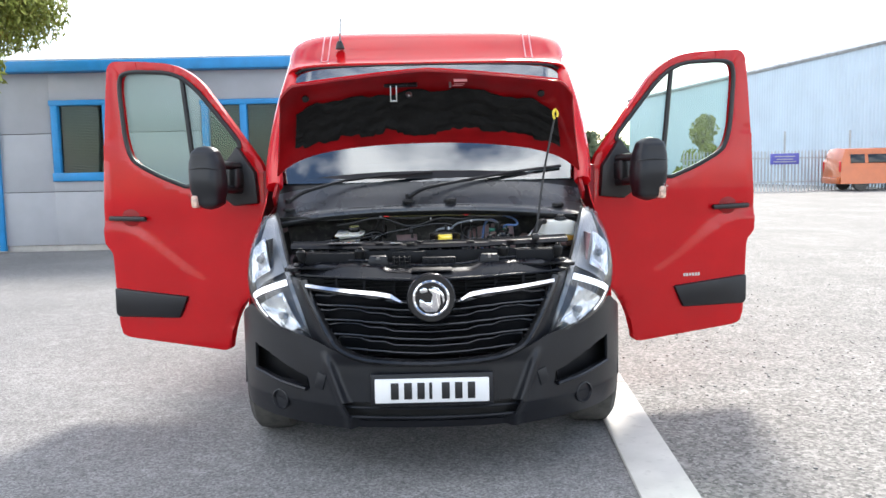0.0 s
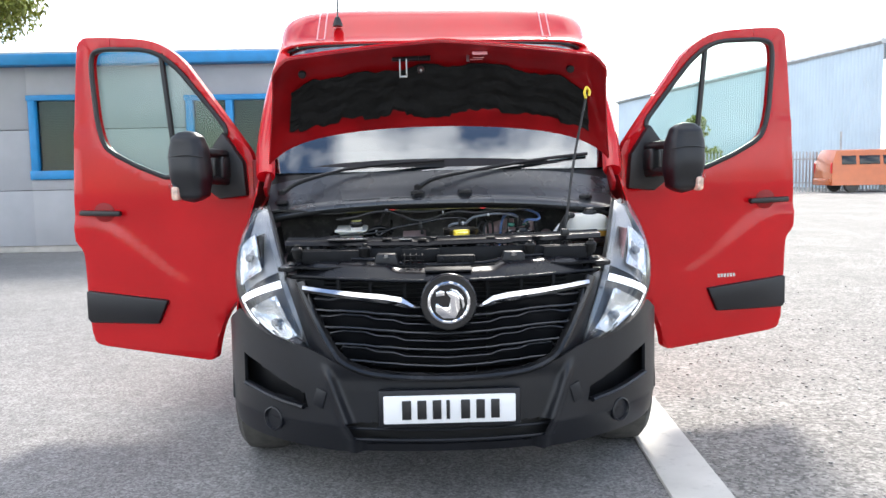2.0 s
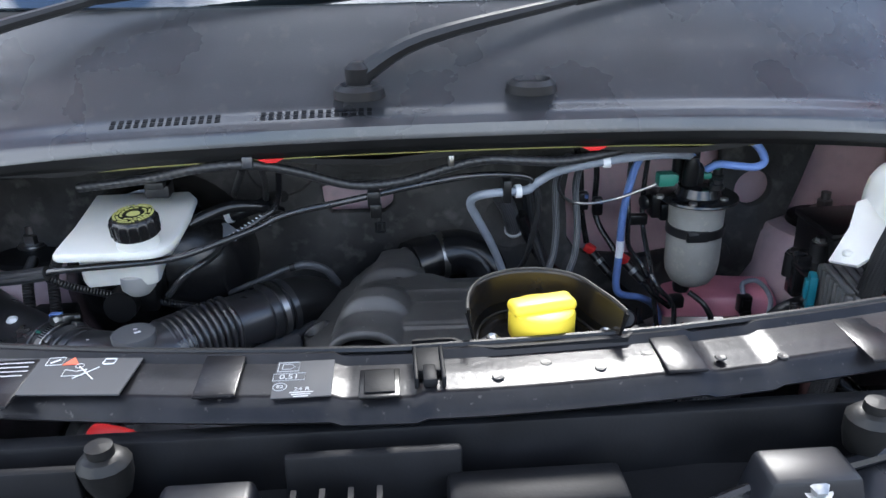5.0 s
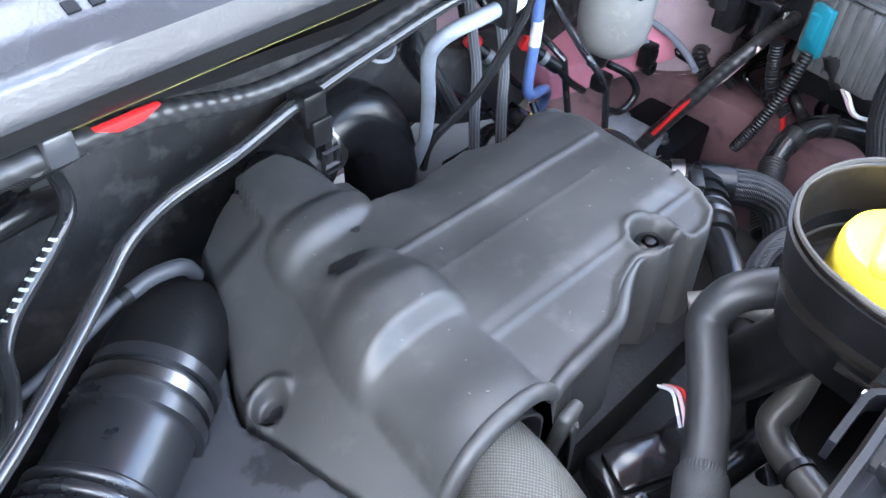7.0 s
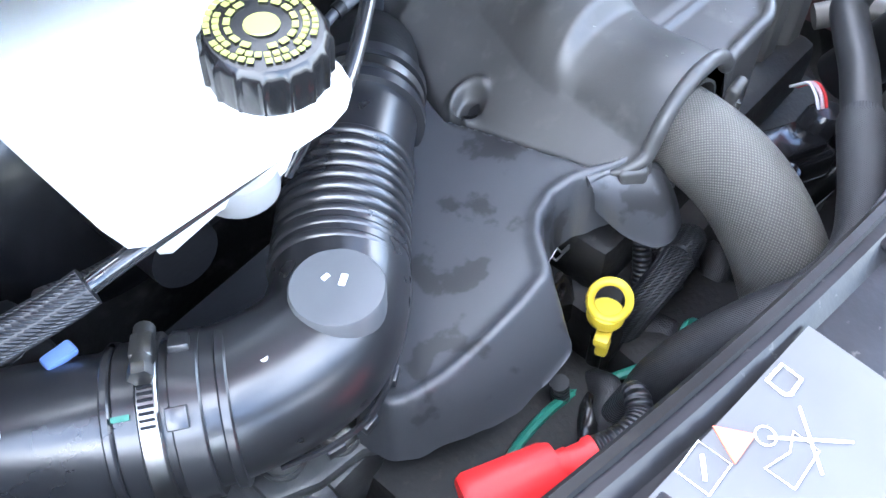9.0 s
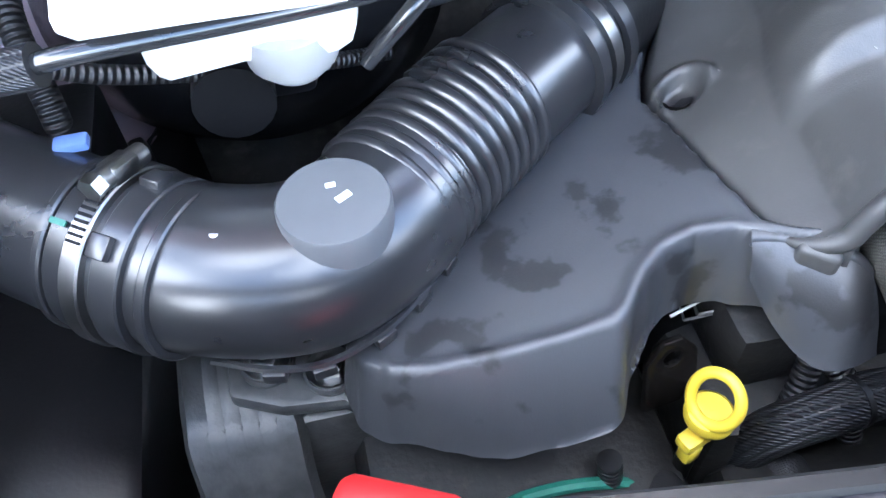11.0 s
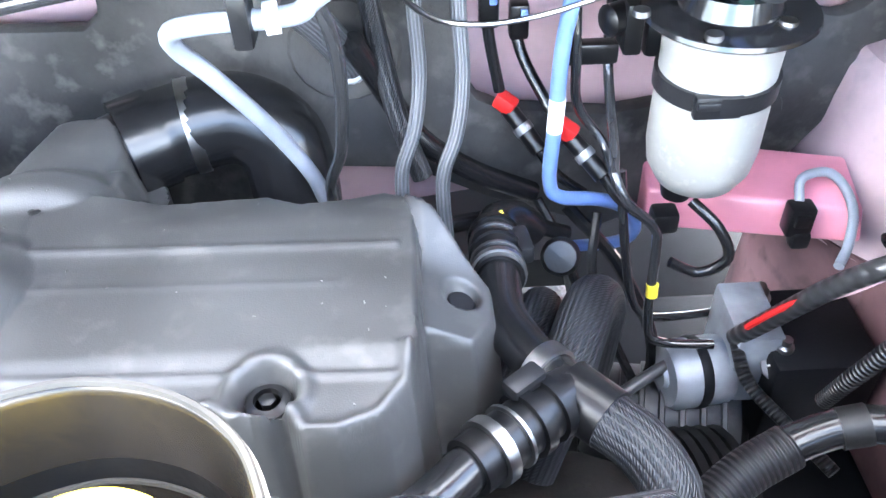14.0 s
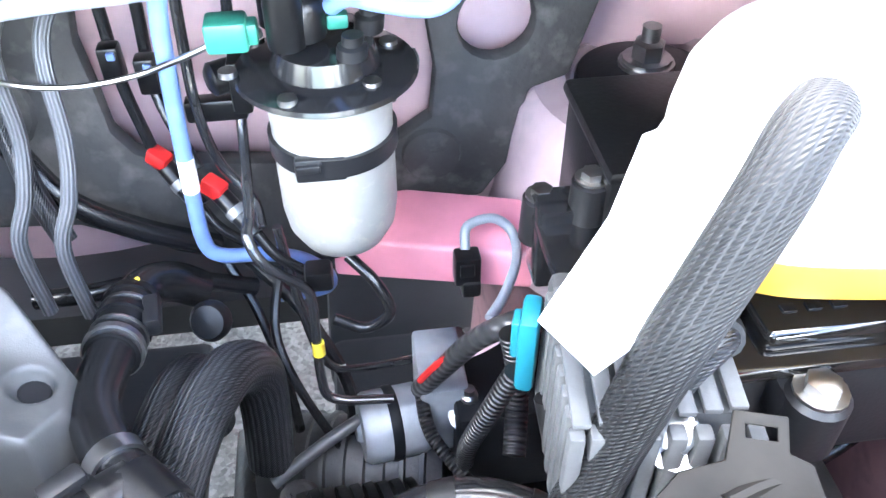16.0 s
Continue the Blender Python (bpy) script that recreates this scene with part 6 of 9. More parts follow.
part("tunnel_wall", sheet(lambda u, v: Vector((-0.1225 - 0.0455 * math.cos(u * math.pi), 0.529 + 0.03 * v, 0.958 + 0.044 * math.sin(u * math.pi) - 0.10 * max(0, abs(u - 0.5) - 0.42) / 0.08)), 24, 4, 0.002), COVER, engine_cover, "inside of the hose tunnel")
part("foot_pad", box((-0.181, 0.5325, 0.952), (0.022, 0.010, 0.026), 0.004, pose(0, 0, 0, 0, 0, -38), 3), COVER, engine_cover)
part("cover_bolt", join(lathe([(0.013, 0), (0.012, 0.003), (0.0075, 0.005), (0.007, 0.002), (0, 0.002)], (0.096, 0.571, 0.982), (0, 0, 1), 20), hexbolt((0.096, 0.571, 0.983), (0, 0, 1), 0.0045, 0.004)), BAYBLACK, engine_cover, "dark steel cover bolt")
def cover_patch(cx0, cy0, rx, ry, lift, seed):
    def f(u, v):
        a = 2 * math.pi * u
        w = 1 + 0.16 * math.sin(3 * a + seed) + 0.10 * math.sin(7 * a)
        x, y = cx0 + rx * v * w * math.cos(a), cy0 + ry * v * w * math.sin(a)
        return Vector((x, y, cover_z(x, y) + lift))
    return sheet(f, 24, 4)


part("cover_hole", cover_patch(-0.100, 0.697, 0.016, 0.0085, 0.003, 1.0), TRIM, engine_cover, "torn dark hole")
part("small_hole", cover_patch(-0.071, 0.722, 0.004, 0.003, 0.003, 0.0), TRIM, engine_cover)
part("grommet_hole", cover_patch(-0.195, 0.667, 0.0085, 0.0065, 0.0025, 0.0), TRIM, engine_cover)
part("flange_hole", lathe([(0.010, 0), (0.009, 0.001), (0, 0.001)], (0.203, 0.681, 0.940), (0.4, 0, 1), 16), TRIM, engine_cover)
part("cover_tab", box((-0.064, 0.524, 0.940), (0.022, 0.010, 0.075), 0.004, pose(0, 0, 0, 8, 0, 6), 3), COVER, engine_cover)

# lower cover beside it
LOWER = [(-0.418, 0.566), (-0.412, 0.550), (-0.398, 0.538), (-0.378, 0.531), (-0.345, 0.5265), (-0.312, 0.5245), (-0.286, 0.5255), (-0.278, 0.530), (-0.270, 0.540), (-0.261, 0.551), (-0.248, 0.560), (-0.230, 0.564), (-0.212, 0.559), (-0.203, 0.552), (-0.195, 0.548), (-0.182, 0.540), (-0.168, 0.533), (-0.160, 0.534), (-0.185, 0.548), (-0.1985, 0.560), (-0.2035, 0.608), (-0.2085, 0.648), (-0.2145, 0.680), (-0.203, 0.711), (-0.177, 0.757), (-0.162, 0.793), (-0.151, 0.830), (-0.183, 0.830), (-0.203, 0.756), (-0.224, 0.713), (-0.266, 0.676), (-0.288, 0.661), (-0.365, 0.597), (-0.405, 0.577)]
in_lower = poly_dist(LOWER)


def lower_plane(x, y):
    return 0.945 + 0.20 * (x + 0.24) - 0.12 * (y - 0.60)


def lower_fall(x, y):
    """How far the skirt reaches out: sloping at the front, steep elsewhere."""
    return 0.008 + 0.022 * step(-x, 0.272, 0.290) * step(-y, -0.552, -0.535) * (1 - 0.75 * step(-x, 0.34, 0.40))


def lower_z(x, y):
    d = in_lower(x, y)
    top = lower_plane(x, y) + 0.0042 * math.exp(-((d - 0.004) / 0.0045) ** 2) * (step(-y, -0.60, -0.575) if x > -0.40 else 0.6)
    if d < 0:
        top -= 0.052 * min(1.0, -d / lower_fall(x, y)) ** 1.25
    return top, d


LX, LY = 150, 176
lcache = [[lower_z(-0.455 + 0.31 * i / LX, 0.485 + 0.36 * j / LY) for j in range(LY + 1)] for i in range(LX + 1)]
bm = sheet(lambda u, v: Vector((-0.455 + 0.31 * u, 0.485 + 0.36 * v, lcache[int(round(u * LX))][int(round(v * LY))][0])), LX, LY, 0.0, lambda u, v: lcache[int(u * LX)][int(v * LY)][1] > -0.002 - lower_fall(-0.455 + 0.31 * u, 0.485 + 0.36 * v) * (1.0 if v < 0.25 else 0.0))
soften(bm)
WET = material("stained_grey_plastic", (0.054, 0.056, 0.061), 0.37, 0.0, 0.14, 5, 0.25, 900, spots=1.4, spot_colour=(0.022, 0.022, 0.023), spot_edge=(0.56, 0.60), spec=0.65)
lower_cover = thing("lower_engine_cover", (-0.30, 0.62, 0.85), "grey plastic lower cover with damp stains beside the engine cover", "engine cover")
part("cover", bm, WET, lower_cover, angle=75)
LEGTOP = spline([(-0.206, 0.5535, 0.9555), (-0.194, 0.5485, 0.957), (-0.178, 0.540, 0.957), (-0.163, 0.530, 0.954), (-0.155, 0.524, 0.946)], 6)
LEGLOW = spline([(-0.201, 0.543, 0.932), (-0.195, 0.524, 0.916), (-0.185, 0.504, 0.907), (-0.174, 0.495, 0.908), (-0.150, 0.500, 0.905)], 6)


def leg(u, v):
    k = int(round(u * 24))
    p = LEGTOP[k].lerp(LEGLOW[k], v)
    return p + Vector((-0.10, -0.45, 0.6)) * (0.010 * math.sin(math.pi * min(1, v * 1.1)) * math.sin(math.pi * (0.15 + 0.7 * u)))


part("front_leg", sheet(leg, 24, 14, 0.004), WET, lower_cover, "rounded leg below the hose tunnel", 60)
part("leg_roll", tube(LEGTOP, 0.0048, 10, 0), WET, lower_cover)

# pale flecks of dust lying on the engine cover
rng = random.Random(21)
flecks = []
while len(flecks) < 34:
    x, y = rng.uniform(-0.18, 0.16), rng.uniform(0.54, 0.76)
    if (in_plateau(x, y) > 0.012 or in_left(x, y) > 0.012) and abs(cover_z(x + 0.004, y) - cover_z(x - 0.004, y)) < 0.004:
        flecks.append(box((x, y, cover_z(x, y) + 0.0007), (rng.uniform(0.0006, 0.0022), rng.uniform(0.0003, 0.0007), 0.0005), 0, pose(0, 0, 0, 0, 0, rng.uniform(0, 180))))
tagged(part("dust_flecks", join(*flecks), material("pale_dust", (0.20, 0.195, 0.185), 0.8), engine_cover), kind="stuff")

# ---- air intake ----
duct = thing("air_intake_duct", (-0.42, 0.60, 0.90), "glossy black ribbed air intake duct with clamps", "air duct")
part("inlet_pipe", tube([(-0.72, 0.80, 0.955), (-0.62, 0.70, 0.958), (-0.53, 0.628, 0.958)], 0.043, 28, 6), BELLOWS, duct)
part("elbow", tube([(-0.535, 0.632, 0.958), (-0.48, 0.600, 0.958), (-0.43, 0.590, 0.957), (-0.395, 0.606, 0.957), (-0.365, 0.636, 0.957)], 0.044, 32, 8), BELLOWS, duct)


def ribbed(t):
    return 0.0452 - 0.0046 * (0.5 + 0.5 * math.cos(t * 2 * math.pi * 10)) ** 3


part("bellows", tube([(-0.385, 0.617, 0.957), (-0.36, 0.640, 0.957), (-0.335, 0.662, 0.957), (-0.309, 0.683, 0.957)], 0.043, 32, 30, radii=ribbed), BELLOWS, duct, "ribbed black bellows")
part("neck", tube([(-0.312, 0.680, 0.957), (-0.262, 0.718, 0.956), (-0.245, 0.732, 0.955)], 0.041, 32, 6), BELLOWS, duct)
for p, q in (((-0.268, 0.713, 0.956), 0.7), ((-0.255, 0.723, 0.956), 0.7), ((-0.242, 0.733, 0.955), 0.7)):
    part("neck_ring", tube([Vector(p) - Vector((0.0035, 0.003, 0)), Vector(p) + Vector((0.0035, 0.003, 0))], 0.0465 - 0.002 * (p[1] > 0.72), 32, 0), BELLOWS if abs(p[1] - 0.723) > 0.001 else STEEL, duct)
part("boot", tube([(-0.25, 0.728, 0.955), (-0.222, 0.755, 0.950), (-0.195, 0.785, 0.930), (-0.185, 0.81, 0.89), (-0.185, 0.815, 0.82)], 0.042, 24, 8), RUBBER, duct)
part("end_disc", lathe([(0.029, -0.03), (0.0275, 0.0), (0.0265, 0.0015), (0, 0.0015)], (-0.409, 0.588, 1.003), (0.02, -0.06, 1), 32), material("grey_smooth_disc", (0.10, 0.103, 0.107), 0.38, 0.0, 0.06, 30), duct, "flat grey round boss")
part("disc_mark", join(box((-0.404, 0.588, 1.0052), (0.008, 0.004, 0.001), 0.0004, pose(0, 0, 0, 0, 0, 30)), box((-0.409, 0.597, 1.0047), (0.005, 0.003, 0.001), 0.0004)), PRINT, duct)
d1 = Vector((0.82, -0.57, 0)).normalized()
d2 = Vector((0.57, 0.82, 0))
for c, r, w, mt, nm in ((Vector((-0.514, 0.618, 0.958)), 0.0485, 0.011, STEEL, "hose_clamp"), (Vector((-0.531, 0.630, 0.958)), 0.0470, 0.005, BELLOWS, "cuff"), (Vector((-0.522, 0.624, 0.958)), 0.0455, 0.016, BELLOWS, "cuff"), (Vector((-0.499, 0.608, 0.958)), 0.0470, 0.016, BELLOWS, "cuff"), (Vector((-0.483, 0.598, 0.958)), 0.0458, 0.006, BELLOWS, "cuff")):
    part(nm, lathe([(r - 0.006, -w / 2), (r - 0.001, -w / 2), (r, -w / 2 + 0.001), (r, w / 2 - 0.001), (r - 0.001, w / 2), (r - 0.006, w / 2)], c, d1, 48), mt, duct, "steel worm-drive clamp" if mt is STEEL else "")
cl = Vector((-0.514, 0.618, 0.958))


def on_clamp(a, r=0.0487):
    """A point of the clamp's band, a degrees from the top towards the front."""
    return cl + Vector((0, 0, math.cos(math.radians(a)) * r)) - d2 * math.sin(math.radians(a)) * r


turn_c = Matrix((( d1.x, d2.x, 0, 0), (d1.y, d2.y, 0, 0), (0, 0, 1, 0), (0, 0, 0, 1)))
for a0 in range(-4, 36, 4):
    p = on_clamp(a0, 0.0490)
    part("worm_slot", box(p, (0.0075, 0.0016, 0.001), 0, turn_c @ pose(0, 0, 0, a0)), DARK, duct)
screw = part("clamp_screw", join(box(on_clamp(-16, 0.0525), (0.012, 0.018, 0.010), 0.002, turn_c @ pose(0, 0, 0, -16)), tube([on_clamp(-34, 0.0545), on_clamp(0, 0.0545)], 0.0058, 14, 0)), STEEL, duct, "steel clamp screw housing")
part("screw_head", join(tube([on_clamp(6, 0.0550), on_clamp(-1, 0.0545)], 0.0066, 6, 0)), STEEL, screw)
part("green_mark", box(on_clamp(24, 0.0470) - d1 * 0.013, (0.009, 0.003, 0.001), 0, turn_c @ pose(0, 0, 0, 24)), GREEN, duct)
for a0, off in ((-22, 0.017), (30, 0.014)):
    part("cuff_tab", box(on_clamp(a0, 0.0485) + d1 * off, (0.011, 0.012, 0.005), 0.001, turn_c @ pose(0, 0, 0, a0)), BELLOWS, duct)
seam = spline([(-0.485, 0.563, 0.930), (-0.455, 0.551, 0.929), (-0.425, 0.549, 0.929), (-0.392, 0.563, 0.929), (-0.366, 0.586, 0.929), (-0.345, 0.608, 0.929)], 6)
part("mould_seam", tube(seam, 0.0022, 6, 0), BELLOWS, duct)
for k in (6, 11, 17, 22, 27):
    p, q = seam[k], seam[min(k + 1, len(seam) - 1)]
    part("seam_tab", box(p + Vector((0, -0.001, -0.004)), (0.012, 0.006, 0.008), 0.001, pose(0, 0, 0, 0, 0, math.degrees(math.atan2(q.y - p.y, q.x - p.x)))), BELLOWS, duct)
part("white_dot", lathe([(0.0025, 0), (0.0022, 0.001), (0, 0.001)], (-0.465, 0.585, 0.9995), (0, -0.2, 1), 12), PRINT, duct)

# boost elbow at the back of the engine
bend = thing("rubber_elbow_hose", (0.02, 0.86, 0.90), "glossy black rubber elbow hose with steel clamp", "hose")
part("elbow", tube([(-0.048, 0.845, 0.965), (-0.015, 0.862, 0.968), (0.03, 0.872, 0.972), (0.062, 0.868, 0.955), (0.072, 0.858, 0.92), (0.072, 0.855, 0.86)], 0.037, 28, 8), HOSE, bend)
part("clamp", tube([(-0.008, 0.866, 0.9685), (0.002, 0.869, 0.969)], 0.039, 28, 0), STEEL, bend, "bright steel band")
part("cuff", tube([(-0.052, 0.842, 0.965), (-0.026, 0.857, 0.967)], 0.0395, 28, 0), HOSE, bend)
part("stub", tube([(-0.085, 0.82, 0.96), (-0.045, 0.847, 0.966)], 0.031, 24, 0), BAYBLACK, bend)

# heat-sleeved hose under the arch
sleeve = thing("sleeved_hose", (-0.13, 0.47, 0.86), "thick hose in a grey woven heat sleeve", "hose")
part("sleeve", tube([(-0.118, 0.66, 0.958), (-0.121, 0.58, 0.960), (-0.124, 0.52, 0.962), (-0.132, 0.475, 0.955), (-0.140, 0.440, 0.935), (-0.143, 0.415, 0.905), (-0.135, 0.40, 0.86), (-0.12, 0.395, 0.78)], 0.0305, 36, 10, flat=1.2), HEATWRAP, sleeve)

part("end_band", tube([(-0.1205, 0.60, 0.960), (-0.1207, 0.588, 0.960)], 0.0318, 30, 0, flat=1.2), STEEL, sleeve, "steel band under the arch")
part("inner_hose", tube([(-0.118, 0.70, 0.955), (-0.118, 0.655, 0.955)], 0.030, 24, 0), HOSE, sleeve)

# ---- oil filler ----
filler = thing("oil_filler", (0.065, 0.42, 1.05), "yellow oil filler cap in a metal drip tray", "oil filler")
cap_c = (0.079, 0.415, 1.072)
cap = part("cap", lathe([(0.033, 0), (0.0355, 0.004), (0.0355, 0.026), (0.034, 0.031), (0.030, 0.033), (0, 0.033)], cap_c, (0, -0.05, 1), 40), YELLOW, filler, "ribbed yellow plastic cap")
part("grip", box((0.079, 0.415, 1.1065), (0.071, 0.030, 0.014), 0.0065, pose(0, 0, 0, 0, 0, 12), 4), YELLOW, cap)
TRAY = [(0.153, 0.366), (0.147, 0.390), (0.137, 0.417), (0.125, 0.446), (0.105, 0.464), (0.080, 0.4725), (0.057, 0.472), (0.030, 0.461), (0.012, 0.440), (0.003, 0.412), (0.0, 0.386)]
cx, cy = 0.076, 0.412


def tray(u, v):
    P = spline([(x, y, 0) for x, y in TRAY], 6)
    p = P[int(round(u * (len(P) - 1)))]
    k = lerp_table(v, [(0, 1.03), (0.08, 1.0), (0.6, 0.93), (0.75, 0.86), (1, 0.1)])
    z = lerp_table(v, [(0, 1.121), (0.08, 1.12), (0.6, 1.076), (0.75, 1.068), (1, 1.068)])
    return Vector((cx + (p.x - cx) * k, cy + (p.y - cy) * k, z))


TRAYRIM = material("worn_metal_rim", (0.034, 0.032, 0.029), 0.5, 0.0, 0.3, 30, spec=0.25)
part("tray", sheet(tray, 60, 24, 0.002), BRASS, filler, "stained metal drip tray", 60)
part("tray_front", box((0.077, 0.383, 1.066), (0.145, 0.05, 0.004), 0.001), BRASS, filler)
part("tray_rim", tube([tray(k / 60, 0.0) for k in range(61)], 0.0016, 6, 0), TRAYRIM, filler)
part("inner_rim", tube([tray(k / 60, 0.66) + Vector((0, 0, 0.003)) for k in range(61)], 0.0012, 6, 0), TRAYRIM, filler)
part("tray_underside", sheet(lambda u, v: tray(u, 0.05) * (1 - v) + Vector((cx + (tray(u, 0).x - cx) * 0.75, cy + (tray(u, 0).y - cy) * 0.75, 1.045)) * v + Vector(((tray(u, 0).x - cx) * 0.03, (tray(u, 0).y - cy) * 0.03, -0.004)), 60, 4, 0.002), BAYBLACK, filler)
part("filler_neck", tube([(0.079, 0.42, 1.07), (0.079, 0.44, 1.0), (0.075, 0.48, 0.92)], 0.024, 18, 5), BAYBLACK, filler)
for x, y in ((0.022, 0.381), (0.139, 0.381)):
    part("lug", lathe([(0.012, -0.02), (0.012, 0.0), (0.009, 0.002), (0, 0.002)], (x, y, 1.085), (0, -0.1, 1), 18), COWL, filler)
    part("screw", join(lathe([(0.006, 0), (0.006, 0.004), (0.0045, 0.005), (0.003, 0.003), (0, 0.003)], (x, y, 1.087), (0, -0.1, 1), 16)), STEEL, filler)
part("front_wall", sheet(lambda u, v: Vector((-0.060 + 0.235 * u, 0.372 + 0.012 * smooth_table(u, [(0, 1), (0.16, 1), (0.26, -0.6), (0.36, -1), (0.92, -0.8), (1, 1)]), 1.074 + 0.014 * v + 0.004 * u)), 40, 3, 0.004), DARK, filler, "black plastic lip of the slam panel")

# ---- brake fluid reservoir and servo ----
servo = thing("brake_servo", (-0.44, 0.86, 0.82), "large black brake servo drum behind the reservoir", "brake servo")
part("drum", lathe([(0.05, -0.14), (0.09, -0.125), (0.13, -0.09), (0.138, -0.06), (0.142, -0.04), (0.142, 0.02), (0.13, 0.06)], (-0.44, 0.89, 0.975), (0, 1, 0.1), 48), HOSE, servo)
part("master_cylinder", tube([(-0.45, 0.78, 0.99), (-0.45, 0.67, 1.0)], 0.022, 18, 0), BAYBLACK, servo, "dark master cylinder body")
part("cylinder_lug", box((-0.43, 0.72, 1.0), (0.05, 0.06, 0.04), 0.006), BAYBLACK, servo)
part("heat_shield", sheet(lambda u, v: Vector((-0.56 + 0.25 * u, 0.80 + 0.03 * v, 1.04 + 0.075 * math.sin(u * 3.14) * v)), 14, 4, 0.003), GREYTUBE, servo, "grey curved shield")
tank = thing("brake_fluid_reservoir", (-0.42, 0.68, 1.03), "white brake fluid reservoir with black printed cap", "reservoir")
RES = [(-0.500, 0.80), (-0.500, 0.70), (-0.4995, 0.628), (-0.4975, 0.612), (-0.490, 0.606), (-0.44, 0.605), (-0.387, 0.6035), (-0.373, 0.607), (-0.362, 0.615), (-0.3565, 0.628), (-0.353, 0.66), (-0.351, 0.72), (-0.353, 0.775), (-0.368, 0.80)]
bm = bmesh.new()
loops = []
for grow, dz in ((-0.038, -0.060), (-0.034, -0.050), (-0.032, -0.018), (-0.028, -0.013), (-0.001, -0.010), (0.0, -0.008), (0.0, -0.003), (-0.0015, -0.0008), (-0.004, 0.0)):
    lp = []
    for x, y in RES:
        c = Vector((-0.43, 0.70))
        v2 = Vector((x, y))
        v2 = v2 + (v2 - c).normalized() * grow
        lp.append(bm.verts.new((v2.x, v2.y, 1.107 + dz + 0.012 * step(y, 0.66, 0.80))))
    loops.append(lp)
for p, q in zip(loops, loops[1:]):
    for i in range(len(RES)):
        bm.faces.new((p[i], p[(i + 1) % len(RES)], q[(i + 1) % len(RES)], q[i]))
bm.faces.new(loops[0][::-1])
bm.faces.new(loops[-1])
part("body", bm, MILK, tank, "milky white plastic body")
part("cap_neck", lathe([(0.026, 0), (0.026, 0.02)], (-0.397, 0.632, 1.105), (-0.03, -0.12, 1), 32), MILK, tank)
rc = Vector((-0.397, 0.632, 1.1225))
tilt = Vector((0, 0, 1)).rotation_difference(Vector((-0.03, -0.12, 1)).normalized()).to_matrix()
CAPROWS = [(0.0, 0.0005), (0.0285, 0.0), (0.029, 0.002), (0.029, 0.020), (0.0282, 0.0235), (0.0262, 0.0255), (0.0, 0.0257)]


def fluted(u, v):
    r, h = CAPROWS[int(round(v * 6))]
    groove = 0.0016 if int(round(u * 160)) % 10 in (0, 1) and 0.0005 < h < 0.022 and r > 0.02 else 0.0
    return rc + tilt @ Vector(((r + groove) * math.cos(2 * math.pi * u), (r + groove) * math.sin(2 * math.pi * u), h))


rcap = part("cap", sheet(fluted, 160, 6), HOSE, tank, "black fluted cap with yellow print")
marks = []
for r0, n, w in ((0.0238, 38, 0.0029), (0.0198, 32, 0.0029), (0.0150, 16, 0.0042)):
    for k in range(n):
        if k % 7 == 3:
            continue
        a = 2 * math.pi * k / n
        marks.append(box(rc + Vector((math.cos(a) * r0, math.sin(a) * r0, 0.0268 + 0.12 * math.sin(a) * r0 + 0.03 * math.cos(a) * r0)), (0.0028, w, 0.0008), 0, pose(0, 0, 0, 0, 0, math.degrees(a))))
part("cap_print", join(*marks, lathe([(0.0085, 0), (0.008, 0.001), (0, 0.001)], rc + Vector((0, 0, 0.0258)), (-0.03, -0.12, 1), 18)), PALEYELLOW, rcap)
part("level_plug", join(box((-0.40, 0.765, 1.135), (0.034, 0.03, 0.018), 0.003), box((-0.40, 0.75, 1.147), (0.026, 0.018, 0.010), 0.002)), TRIM, tank)
part("outlet", lathe([(0, -0.03), (0.014, -0.029), (0.022, -0.02), (0.024, 0), (0.02, 0.002)], (-0.414, 0.655, 1.058), (0, 0, 1), 24), DULLMILK, tank)
part("hose", tube([(-0.36, 0.74, 1.09), (-0.31, 0.76, 1.105), (-0.27, 0.775, 1.10), (-0.24, 0.80, 1.08)], 0.009, 12, 6), HOSE, tank)

# ---- fuel filter ----
filt = thing("fuel_filter", (0.39, 0.827, 0.915), "pale grey fuel filter canister with black top and strap", "fuel filter")
part("canister", lathe([(0, 0.922), (0.02, 0.922), (0.032, 0.93), (0.040, 0.945), (0.0425, 0.962), (0.0425, 1.0), (0.042, 1.03), (0.043, 1.062), (0.043, 1.07)], (0.398, 0.822, 0), (0, 0, 1), 40), material("weathered_pale_canister", (0.28, 0.272, 0.25), 0.42, 0.1, 0.12, 20, 0.1, 200, spots=0.5, spot_colour=(0.42, 0.38, 0.31)), filt)
top_p = part("top_flange", lathe([(0.043, 1.066), (0.059, 1.067), (0.061, 1.069), (0.060, 1.072), (0.052, 1.0735), (0.036, 1.075), (0.032, 1.088), (0, 1.090)], (0.398, 0.822, 0), (0, 0, 1), 40), GLOSS, filt, "black ribbed filter head")
for k in range(6):
    a = k * math.pi / 3 + 0.25
    part("head_bolt", lathe([(0.0065, 0), (0.006, 0.004), (0, 0.0045)], (0.388 + 0.0545 * math.cos(a), 0.829 + 0.0545 * math.sin(a), 1.0725), (0, 0, 1), 14), STEEL, top_p)
part("strap", lathe([(0.0435, 1.012), (0.045, 1.012), (0.045, 1.026), (0.0435, 1.026)], (0.398, 0.822, 0), (0, 0, 1), 40), TRIM, filt, "black strap with buckle")
